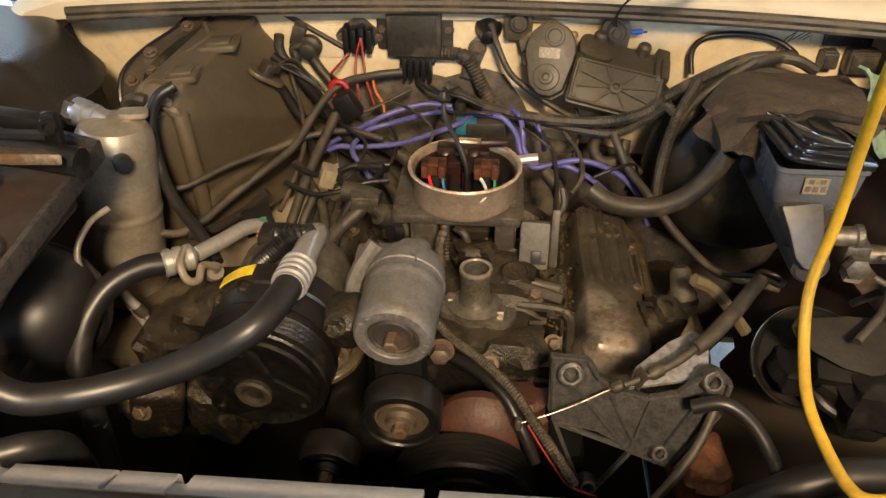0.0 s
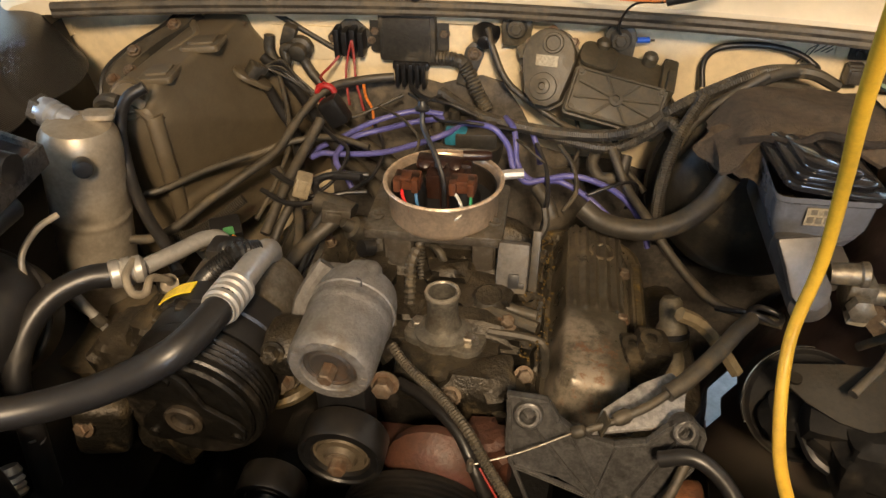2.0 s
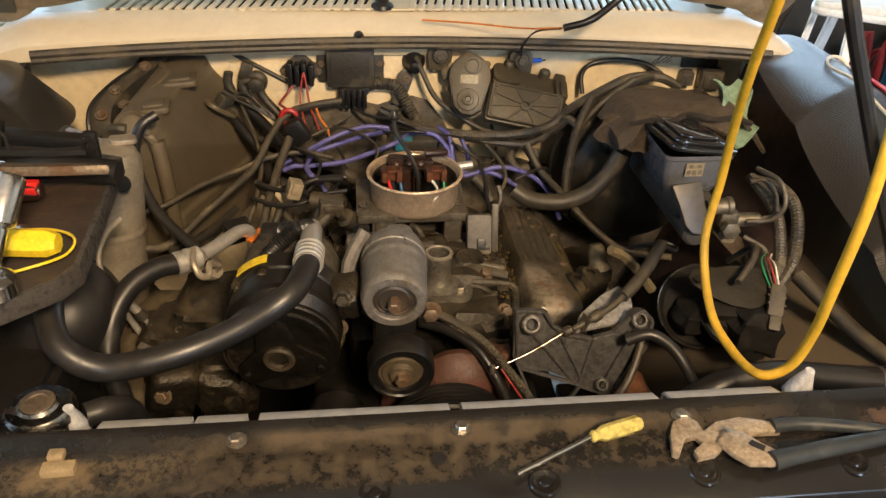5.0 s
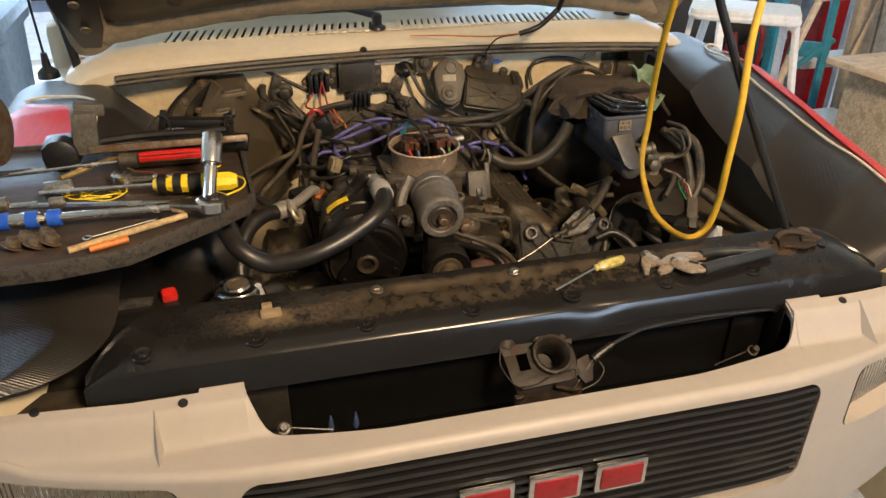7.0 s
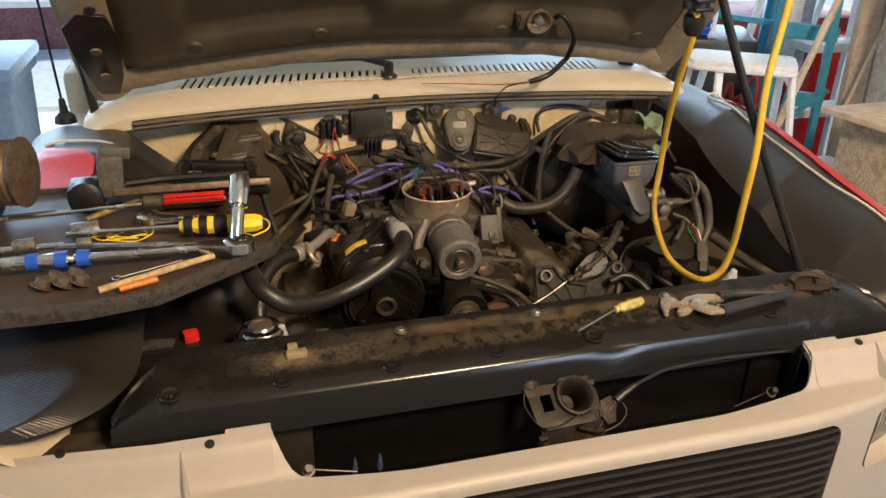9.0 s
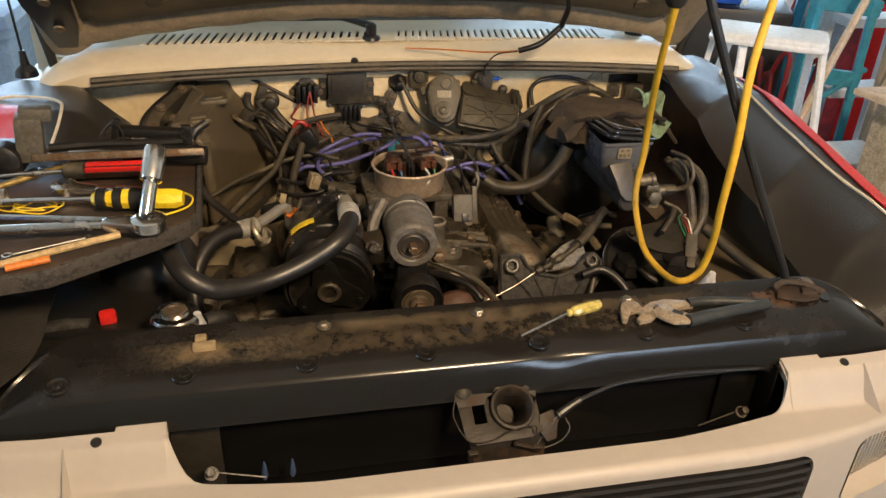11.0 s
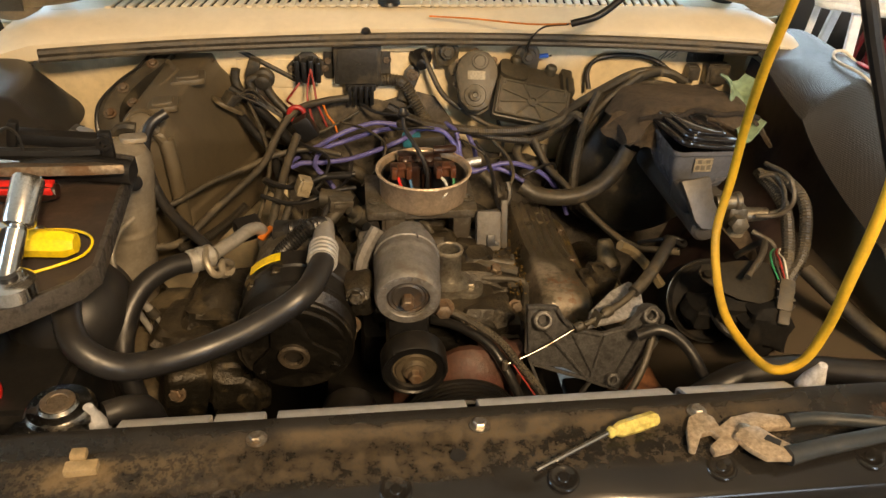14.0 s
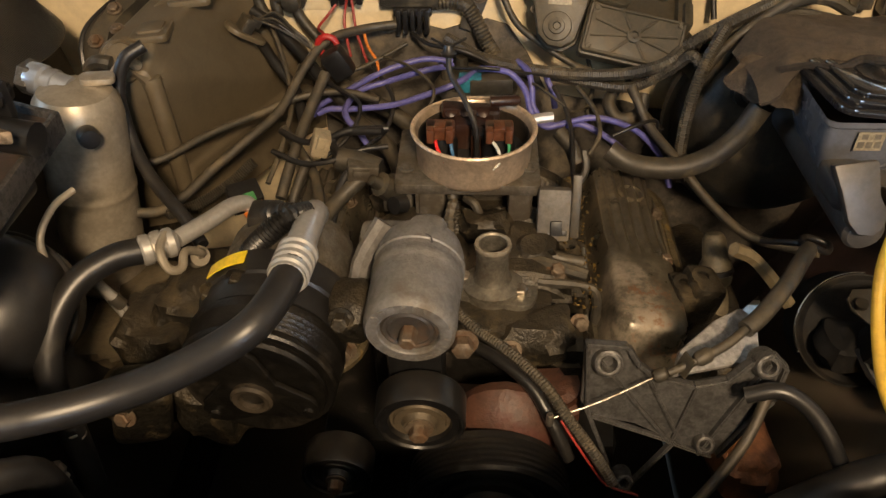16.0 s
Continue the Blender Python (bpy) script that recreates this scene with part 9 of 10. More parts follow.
# ---- things lying on the truck ----
def fender_mat(s, name_label, y0, y1, inner, red0):
    th = thing("fender_cover", (s * 0.66, (y0 + y1) / 2, 1.10), name_label, "fender cover", "fender covers")

    def edge(y):
        """The inner edge, rounded off at both ends."""
        e = min(y - y0, y1 - y)
        r = 0.17 if s < 0 else 0.08
        k = r - math.sqrt(max(0.0, r * r - max(0.0, r - e) ** 2))
        return inner + k * (0.9 if s < 0 else 0.9 if y < 0.6 else 0.2) + (0.034 * ease(0.66, 0.48, y) if s < 0 else 0.0)

    def pt(u, v):
        y = y0 + (y1 + (0.45 * min(u, 0.3) if s > 0 else 0.0) - y0) * v
        h, k, a = fender_top(y) + 0.002, fender_in(y), edge(y)
        crest = 0.0
        for c, w, q in ((0.815, 0.070, 0.021), (0.575, 0.060, 0.017), (0.385, 0.055, 0.014)):
            d = y - c - 0.20 * u
            crest += q * math.exp(-d / (1.5 * w) if d > 0 else d / (0.7 * w))
        if s < 0:
            k = h - 0.010 - 0.35 * max(0.0, 0.62 - y) * (0.62 - a) - 0.046 * ease(0.68, 0.84, y)
        prof = [(a, k - 0.002), (a + (0.668 - a) * (0.5 if s > 0 else 0.35), k + (h - k) * (0.55 if s > 0 else 0.82) + (0.004 if s < 0 else 0.0)), (0.668, h), (0.71, h - 0.001), (0.758, h - 0.026), (0.79, h - 0.11), (0.805, h - 0.22), (0.812, h - 0.30)]
        q = u * (len(prof) - 1)
        i = min(int(q), len(prof) - 2)
        f = q - i
        p0, p1 = prof[max(i - 1, 0)], prof[min(i + 2, len(prof) - 1)]
        b, c = prof[i], prof[i + 1]
        co = []
        for n in (0, 1):
            co.append(0.5 * (2 * b[n] + (c[n] - p0[n]) * f + (2 * p0[n] - 5 * b[n] + 4 * c[n] - p1[n]) * f * f + (3 * b[n] - p0[n] - 3 * c[n] + p1[n]) * f ** 3) if i else b[n] + (c[n] - b[n]) * f)
        return (s * co[0], y, co[1] + 0.005 + crest * max(0.0, 1 - u * 1.9))

    def strip(u0, u1, v0, v1, nu, nv, point):
        bm = bm_new()
        sheet(bm, [[point(u0 + (u1 - u0) * i / nu, v0 + (v1 - v0) * j / nv) for i in range(nu + 1)] for j in range(nv + 1)], 0.003)
        return bm

    part("vinyl", strip(0, 1, 0, 1, 42, 130, pt), WEAVE, th)
    v1 = (red0 - y0) / (y1 - y0)

    def band(u, v):
        p = pt(u, v)
        return (p[0] + s * 0.002, p[1], p[2] + 0.0035)

    def band_end(i, n):
        return 1 - math.sqrt(max(0.0, 1 - (2 * i / n - 1) ** 2))

    bm = bm_new()
    rows = []
    for i in range(17):
        u = (0.405 + 0.24 * i / 16) if s > 0 else (0.215 + 0.30 * i / 16)
        k = (0.045 if s > 0 else 0.075) * band_end(i, 16)
        v0 = 0.09 if s > 0 else 0.60
        rows.append([band(u, v0 + k + (v1 - v0 - 2 * k) * j / 40) for j in range(41)])
    sheet(bm, rows, 0.002)
    part("red_band", bm, REDBAND, th, "red woven band")
    a, b = 0.375, v1 + 0.03
    path = [pt(0.62, 0.055), pt(a + 0.08, 0.06), pt(a + 0.02, 0.085), pt(a, 0.13)] + [pt(a - 0.085 * ease(0.12, 0.40, v), v) for v in xs(0.22, b - 0.14, 6)] + [pt(a - 0.080, b - 0.06), pt(a + 0.015 - 0.05, b - 0.02), pt(a + 0.05, b + 0.012), pt(a + 0.12, b + 0.016), pt(a + 0.24, b - 0.004), pt(a + 0.32, b - 0.05)]
    if s < 0:
        a, b = 0.180, v1 + 0.045
        path = [pt(a, v) for v in xs(0.60, b - 0.14, 5)] + [pt(a + 0.004, b - 0.085), pt(a + 0.018, b - 0.045), pt(a + 0.045, b - 0.014), pt(a + 0.085, b + 0.002), pt(a + 0.14, b + 0.004), pt(a + 0.24, b - 0.010)]
    bm = bm_new()
    tube(bm, [Vector(p) + Vector((0, 0, 0.0038)) for p in path], 0.0026, 6, 6)
    part("piping", bm, PIPING, th, "cream piping line")
    return th


fender_mat(1, "black woven fender cover with red band and cream piping", 0.29, 1.005, 0.552, 0.868)
fender_mat(-1, "black woven fender cover with red band under the tool tray", 0.215, 1.060, 0.482, 0.900)
bm = bm_new()
rows = [[(0.47 + 0.05 * s + 0.01 * math.sin(6 * t), 0.93 - 0.10 * t + 0.02 * s, 1.150 - 0.05 * t - 0.02 * math.sin(3 * s) + 0.006 * math.sin(9 * t + 5 * s)) for s in xs(0, 1, 5)] for t in xs(0, 1, 9)]
sheet(bm, rows, 0.004)
single("rag", bm, GREENRAG, "pale green rag tucked beside the fender cover", "rag")

# yellow cord and hanging lamp holder
cord = [(0.262, 0.440, 1.470), (0.262, 0.436, 1.420), (0.285, 0.493, 1.327), (0.310, 0.544, 1.244), (0.322, 0.565, 1.166), (0.313, 0.550, 1.095), (0.307, 0.491, 1.045), (0.310, 0.437, 1.033), (0.314, 0.384, 1.043), (0.334, 0.370, 1.064), (0.336, 0.357, 1.115), (0.321, 0.334, 1.187), (0.312, 0.319, 1.278), (0.314, 0.328, 1.372), (0.332, 0.341, 1.474), (0.335, 0.345, 1.60), (0.32, 0.34, 1.76)]
hose("extension_cord", cord, 0.0050, YELLOW, "yellow extension cord hanging in a loop", "cord", 12, 8)
wl = thing("work_lamp", (0.262, 0.442, 1.42), "black work lamp holder hanging under the hood", "lamp")
bm = bm_new()
lathe(bm, [(0.009, 0), (0.013, 0.005), (0.0155, 0.014), (0.0155, 0.026), (0.011, 0.031), (0.011, 0.036), (0.019, 0.038), (0.019, 0.048), (0.012, 0.051), (0.012, 0.09), (0.018, 0.094), (0.018, 0.15), (0.012, 0.156)], (0.264, 0.442, 1.412), (0.258, 0.445, 2), 20)
part("holder", bm, BLACK, wl)
for z in (1.450, 1.462):
    bm = bm_new()
    box(bm, (0.263, 0.424, z), (0.030, 0.010, 0.006), 0.002)
    part("clip_ear", bm, BLACK, wl)
bm = bm_new()
tube(bm, [(0.262, 0.443, 1.56), (0.260, 0.446, 1.68), (0.256, 0.450, 1.80), (0.254, 0.452, 1.90)], 0.005, 8, 3)
part("hook", bm, BLACK, wl)

# tool tray
TZ = 1.168
tray = thing("tool_tray", (-0.6, 0.5, TZ - 0.034), "stained brown tool tray with a dark rim", "tray")
poly = [(-0.332, 0.432), (-0.342, 0.410), (-0.380, 0.378), (-0.482, 0.310), (-0.56, 0.296), (-1.02, 0.300), (-1.06, 0.33), (-1.06, 0.65), (-1.02, 0.68), (-0.40, 0.665), (-0.346, 0.645)]
bm = bm_new()
plate(bm, poly, 0.014, Matrix.Translation((0, 0, TZ - 0.018)), 0.003)
part("board", bm, TRAYTOP, tray)
bm = bm_new()
loop = poly + poly[:1]
for (ax, ay), (bx, by) in zip(loop, loop[1:]):
    d = Vector((bx - ax, by - ay, 0))
    box(bm, ((ax + bx) / 2, (ay + by) / 2, TZ - 0.0080), (d.length + 0.006, 0.006, 0.022), 0.0025, (0, 0, math.degrees(math.atan2(d.y, d.x))))
part("rim", bm, TRAYEDGE, tray, "worn dark raised rim")
for x, y in ((-0.90, 0.36), (-0.90, 0.70)):
    bm = bm_new()
    cyl(bm, (x, y, 0.0), (x, y, TZ - 0.018), 0.014, n=12)
    part("leg", bm, BLACK, tray)


def rod_tool(name, label, category, a, b, parts):
    """A straight hand tool from a to b; parts: (name, material, [(radius, fraction)], sides, label)."""
    a, b = Vector(a), Vector(b)
    L = (b - a).length
    th = thing(name, (a + b) / 2 - Vector((0, 0, 0.008)), label, category)
    for nm, mat, prof, n, lab in parts:
        bm = bm_new()
        lathe(bm, [(r, f * L) for r, f in prof], a, b, n)
        part(nm, bm, mat, th, lab)
    return th


HANDLE = [(0.006, 0.0), (0.012, 0.02), (0.0135, 0.08), (0.013, 0.85), (0.010, 0.97), (0.004, 1.0)]


def screwdriver(label, tip, neck, end, r, handle_mat, bands=None):
    tip, neck, end = Vector(tip), Vector(neck), Vector(end)
    th = thing("screwdriver", (tip + end) / 2 - Vector((0, 0, r)), label, "screwdriver")
    bm = bm_new()
    tube(bm, [tip, neck], r * 0.30, 10, 1)
    part("blade", bm, CHROME, th)
    L = (end - neck).length
    bm = bm_new()
    lathe(bm, [(r * 0.5, 0), (r * 0.75, 0.05 * L), (r * 0.6, 0.13 * L), (r * 0.95, 0.24 * L), (r, 0.5 * L), (r, 0.92 * L), (r * 0.7, L)], neck, end, 8)
    part("handle", bm, handle_mat, th)
    for nm, mat, f0, f1 in bands or ():
        bm = bm_new()
        lathe(bm, [(r * 1.0, f0 * L), (r * 1.08, f0 * L + 0.001), (r * 1.08, f1 * L - 0.001), (r * 1.0, f1 * L)], neck, end, 12)
        part(nm, bm, mat, th)
    return th


screwdriver("yellow and black handled screwdriver on the tray", (-0.60, 0.470, TZ + 0.012), (-0.458, 0.459, TZ + 0.0145), (-0.350, 0.450, TZ + 0.0135), 0.0130, YELLOWP, [("grip", BLACK, 0.06, 0.16), ("grip", BLACK, 0.24, 0.34), ("grip", BLACK, 0.42, 0.58)])
red_driver = screwdriver("brown handled screwdriver with a red stripe", (-0.80, 0.535, TZ + 0.010), (-0.512, 0.556, TZ + 0.0115), (-0.396, 0.553, TZ + 0.012), 0.0108, BROWN, [("collar", DUSTY, 0.02, 0.24)])
bm = bm_new()
box(bm, (-0.440, 0.5535, TZ + 0.0205), (0.084, 0.010, 0.0044), 0.001, (0, 0, -1.5))
box(bm, (-0.440, 0.5445, TZ + 0.0160), (0.084, 0.0030, 0.008), 0.001, (20, 0, -1.5))
part("stripe", bm, REDP, red_driver, "red stripe along the handle")
screwdriver("small clear yellow handled screwdriver on the panel", (0.040, 0.255, 1.0685), (0.108, 0.283, 1.0760), (0.156, 0.296, 1.0765), 0.0074, AMBER)


def ratchet(label, head, end, head_r, r):
    head, end = Vector(head), Vector(end)
    th = thing("ratchet", (head + end) / 2 - Vector((0, 0, head_r * 0.6)), label, "ratchet")
    bm = bm_new()
    tube(bm, [head, head.lerp(end, 0.15), head.lerp(end, 0.6)], r, 12, 3, r_end=r * 0.9)
    part("shank", bm, CHROME, th)
    bm = bm_new()
    d = end - head
    tear = [(head_r * 0.98 * math.cos(t), head_r * 0.98 * math.sin(t)) for t in xs(radians(50), radians(310), 14)] + [(head_r * 2.6, -r * 1.1), (head_r * 2.6, r * 1.1)]
    plate(bm, tear, head_r * 0.62, Matrix.Translation(head - Vector((0, 0, head_r * 0.31))) @ rot3(0, 0, math.degrees(math.atan2(d.y, d.x))), head_r * 0.16)
    lathe(bm, [(head_r * 0.8, -head_r * 0.45), (head_r, -head_r * 0.3), (head_r, head_r * 0.3), (head_r * 0.8, head_r * 0.45), (head_r * 0.45, head_r * 0.5), (0, head_r * 0.42)], head, head + Vector((0, 0, 1)), 24)
    part("head", bm, CHROME, th)
    bm = bm_new()
    lathe(bm, [(head_r * 0.38, head_r * 0.46), (head_r * 0.36, head_r * 0.62), (0, head_r * 0.62)], head, head + Vector((0, 0, 1)), 16)
    part("selector", bm, BLACK, th)
    bm = bm_new()
    L = (end - head).length
    lathe(bm, [(r, 0.55 * L), (r * 1.5, 0.58 * L), (r * 1.5, 0.97 * L), (r, L)], head, end, 14)
    part("handle", bm, CHROME, th)
    return th


r1 = ratchet("long chrome ratchet with a blue banded handle", (-0.382, 0.382, TZ + 0.016), (-0.74, 0.396, TZ + 0.013), 0.0200, 0.0062)
bm = bm_new()
for x in (-0.600, -0.575, -0.632):
    cyl(bm, (x, 0.3909 - 0.039 * (x + 0.60), TZ + 0.0140), (x + 0.014, 0.3904 - 0.039 * (x + 0.60), TZ + 0.0141), 0.0105, n=16)
part("band", bm, BLUEP, r1, "blue tape band")
bm = bm_new()
lathe(bm, [(0.007, 0), (0.0085, 0.003), (0.0085, 0.044), (0.007, 0.046), (0.0125, 0.049), (0.013, 0.052), (0.013, 0.088), (0.0115, 0.091), (0.010, 0.089), (0.009, 0.07), (0, 0.07)], (-0.386, 0.384, TZ + 0.020), (-0.3745, 0.442, TZ + 0.075), 20)
single("socket", bm, CHROME, "chrome extension and deep socket on the ratchet", "socket")
ratchet("small chrome ratchet lying on the tray", (-0.500, 0.506, TZ + 0.010), (-0.385, 0.474, TZ + 0.010), 0.0165, 0.0055)


def spanner(label, a, b, r):
    a, b = Vector(a), Vector(b)
    d = (b - a).normalized()
    bm = bm_new()
    tube(bm, [a + d * r * 2.2, b], r * 0.55, 8, 1)
    c = a
    tube(bm, [c + Vector((r * 2 * math.cos(t), r * 2 * math.sin(t), 0)) for t in xs(0, 2 * math.pi, 14)], r * 0.6, 8, 1)
    lathe(bm, [(r * 1.7, -r * 0.5), (r * 1.7, r * 0.5)], b, b + Vector((0, 0, 1)), 10)
    return single("spanner", bm, CHROME, label, "spanner", "spanners on the tray")


spanner("thin chrome hook spanner on the tray", (-0.528, 0.348, TZ + 0.003), (-0.450, 0.380, TZ + 0.003), 0.0024)
spanner("long chrome spanner on the tray", (-0.80, 0.56, TZ + 0.005), (-0.55, 0.57, TZ + 0.005), 0.0065)
for a, b, m, lab in (((-0.64, 0.458, 1.172), (-0.415, 0.416, 1.172), CHROME, "thin chrome rod on the tray"), ((-0.545, 0.320, 1.172), (-0.415, 0.377, 1.174), material("bamboo", (0.50, 0.36, 0.18), 0.6), "thin bamboo stick on the tray"), ((-0.585, 0.530, 1.173), (-0.505, 0.602, 1.173), material("dull_gold_metal", (0.62, 0.46, 0.18), 0.3, 0.8), "gold toned rod on the tray"), ((-0.522, 0.318, 1.172), (-0.480, 0.331, 1.173), ORANGE, "orange pencil stub on the tray"), ((-0.86, 0.455, 1.174), (-0.60, 0.452, 1.174), CHROME, "chrome extension bar on the tray")):
    bm = bm_new()
    tube(bm, [a, b], 0.0042, 8, 1)
    single("rod", bm, m, lab, "rod")
rnd = random.Random(3)
pts = []
for i in range(26):
    a = i * 0.70
    k = 0.6 + 0.4 * rnd.random()
    pts.append((-0.526 + 0.036 * math.cos(a) * k + 0.010 * math.sin(i * 0.3), 0.462 + 0.020 * math.sin(a) * k, TZ + 0.004 + 0.006 * rnd.random()))
pts += [(-0.548, 0.470, TZ + 0.004), (-0.565, 0.474, TZ + 0.006), (-0.575, 0.462, TZ + 0.003)]
hose("wire_coil", pts, 0.0010, YELLOWP, "thin yellow wire in a loose tangle", "wire", 6, 4)
hose("yellow_wire", [(-0.42, 0.485, TZ + 0.006), (-0.37, 0.484, TZ + 0.008), (-0.343, 0.468, TZ + 0.008), (-0.345, 0.445, TZ + 0.004), (-0.375, 0.425, TZ + 0.003), (-0.40, 0.415, TZ + 0.003)], 0.0014, YELLOWP, "thin yellow wire round the screwdriver", "wire", 6)
sk = [(-0.595, 0.479, 0.012, 0.034), (-0.585, 0.446, 0.008, 0.018), (-0.66, 0.45, 0.010, 0.026)]
for x, y, r, h in sk:
    bm = bm_new()
    lathe(bm, [(r * 0.9, 0), (r, 0.002), (r, h), (r * 0.7, h), (r * 0.6, h * 0.5), (0, h * 0.5)], (x, y, TZ + r * 0.9), (x + 1, y + 0.1, TZ + r * 0.9), 16)
    single("socket", bm, STEEL, "loose steel socket lying on the tray", "socket", "sockets")
for x, y in ((-0.600, 0.365), (-0.578, 0.368), (-0.588, 0.350), (-0.612, 0.352), (-0.570, 0.352)):
    bm = bm_new()
    hexbolt(bm, (x, y, TZ), (0.4, 0.2, 0.8), 0.009, 0.010)
    single("loose_bolt", bm, RUSTSTEEL, "rusty loose bolt on the tray", "bolt", "loose bolts on the tray")
# removed sensor bracket, black handle and air duct lying behind the tools
sb = thing("sensor_bracket", (-0.53, 0.61, TZ - 0.002), "removed dirty bracket with a grey sensor", "bracket")
bm = bm_new()
tube(bm, [(-0.535, 0.600, TZ + 0.028), (-0.47, 0.604, TZ + 0.030), (-0.40, 0.60, TZ + 0.030), (-0.36, 0.598, TZ + 0.032)], 0.0065, 8, 3)
box(bm, (-0.405, 0.615, TZ + 0.040), (0.10, 0.018, 0.014), 0.004, (0, 4, -4))
box(bm, (-0.355, 0.600, TZ + 0.038), (0.014, 0.010, 0.034), 0.004)
lathe(bm, [(0.008, 0), (0.008, 0.004), (0.004, 0.004), (0.003, 0.0), (0, 0)], (-0.355, 0.594, TZ + 0.044), (-0.355, 0.4, TZ + 0.05), 14, False)
box(bm, (-0.449, 0.612, TZ + 0.048), (0.010, 0.012, 0.030), 0.003, (0, 14, 0))
part("rail", bm, BLACK, sb)
bm = bm_new()
plate(bm, [(-0.09, -0.02), (0.09, -0.035), (0.13, -0.028), (0.08, 0.012), (-0.09, 0.02)], 0.010, Matrix.Translation((-0.46, 0.585, TZ + 0.016)) @ rot3(-20, 0, 0), 0.002)
part("arm", bm, RUSTSTEEL, sb)
bm = bm_new()
box(bm, (-0.553, 0.590, TZ + 0.048), (0.034, 0.034, 0.062), 0.006, (0, 6, 10))
box(bm, (-0.543, 0.600, TZ + 0.078), (0.040, 0.024, 0.018), 0.004, (0, 6, 10))
part("sensor", bm, material("grey_sensor", (0.10, 0.095, 0.08), 0.5, 0, (0.06, 0.05, 0.035), 0.4, 30, 0.1), sb)
bm = bm_new()
lathe(bm, [(0.020, 0), (0.023, 0.004), (0.023, 0.030), (0.015, 0.034)], (-0.586, 0.590, TZ + 0.024), (-0.586, 0.4, TZ + 0.028), 20)
box(bm, (-0.588, 0.60, TZ + 0.02), (0.05, 0.06, 0.03), 0.008)
part("knob", bm, BLACK, sb)
bm = bm_new()
tube(bm, [(-0.47, 0.604, TZ + 0.040), (-0.452, 0.604, TZ + 0.058), (-0.440, 0.602, TZ + 0.050), (-0.438, 0.598, TZ + 0.024)], 0.0016, 6, 4)
part("wire", bm, RUBBER, sb)
bm = bm_new()
tube(bm, [(-0.44, 0.600, TZ + 0.012), (-0.41, 0.596, TZ + 0.016), (-0.365, 0.590, TZ + 0.016), (-0.330, 0.586, TZ + 0.013)], 0.0135, 12, 4)
single("pry_tool", bm, BLACK, "thick black grip of a pry tool on the tray", "tool")
bm = bm_new()
tube(bm, [(-0.52, 0.632, TZ + 0.006), (-0.47, 0.624, TZ + 0.007), (-0.43, 0.606, TZ + 0.010)], 0.0055, 8, 3)
single("bright_bar", bm, CHROME, "bright steel bar on the tray", "bar")
bx = thing("blade_holder", (-0.755, 0.36, TZ - 0.002), "small blue and red plastic holder with sockets", "holder")
bm = bm_new()
box(bm, (-0.770, 0.322, TZ + 0.012), (0.06, 0.05, 0.028), 0.005)
part("tray_box", bm, BLUEP, bx)
for x in (-0.785, -0.768, -0.752):
    bm = bm_new()
    lathe(bm, [(0.006, 0), (0.006, 0.02), (0.004, 0.021)], (x, 0.315, TZ + 0.026), (x, 0.315, 2), 10)
    part("socket", bm, CHROME, bx)
ac2 = thing("ribbed_pulley", (-0.71, 0.56, TZ), "removed dark ribbed pulley hub on the tray", "pulley")
bm = bm_new()
prof = [(0.02, 0), (0.045, 0.0)] + [(0.045 - 0.004 * (i % 2), 0.004 + 0.004 * i) for i in range(10)] + [(0.048, 0.048), (0.03, 0.052)]
lathe(bm, prof, (-0.700, 0.56, TZ + 0.072), (-0.60, 0.54, TZ + 0.075), 28)
part("rim", bm, RUSTSTEEL, ac2)
bm = bm_new()
box(bm, (-0.735, 0.565, TZ + 0.048), (0.07, 0.09, 0.098), 0.01)
part("body", bm, BLACK, ac2)

# slip joint pliers on the radiator support
pl = thing("pliers", (0.27, 0.28, 1.067), "slip joint pliers with dark grips on the panel", "pliers")
JAW = material("worn_tan_steel", (0.50, 0.40, 0.29), 0.34, 0.45, (0.26, 0.19, 0.12), 0.30, 40, 0.12, 300)
bm = bm_new()
plate(bm, [(0.179, 0.284), (0.186, 0.297), (0.200, 0.303), (0.208, 0.295), (0.209, 0.284), (0.224, 0.294), (0.247, 0.298), (0.279, 0.289), (0.278, 0.279), (0.246, 0.279), (0.229, 0.273), (0.210, 0.258), (0.193, 0.255), (0.192, 0.263), (0.204, 0.272), (0.200, 0.279), (0.190, 0.277), (0.178, 0.259), (0.173, 0.262)][::-1], 0.007, Matrix.Translation((0, 0, 1.0680)), 0.0016)
part("upper_jaw", bm, JAW, pl)
bm = bm_new()
plate(bm, [(0.214, 0.268), (0.226, 0.278), (0.240, 0.277), (0.250, 0.264), (0.262, 0.252), (0.254, 0.240), (0.232, 0.242), (0.222, 0.253)][::-1], 0.006, Matrix.Translation((0, 0, 1.0735)), 0.0014)
part("lower_jaw", bm, JAW, pl)
bm = bm_new()
lathe(bm, [(0.0072, 0), (0.0066, 0.003), (0.003, 0.004)], (0.228, 0.276, 1.0755), (0.228, 0.276, 2), 16)
part("rivet", bm, STEEL, pl)
bm = bm_new()
plate(bm, [(0.238, 0.262), (0.243, 0.266), (0.252, 0.258), (0.248, 0.253)][::-1], 0.0008, Matrix.Translation((0, 0, 1.0795)))
part("slot", bm, GRILLEBLACK, pl)
GRIP = material("dark_vinyl_grip", (0.024, 0.029, 0.033), 0.45, 0, (0.05, 0.05, 0.05), 0.2, 40, 0.1)
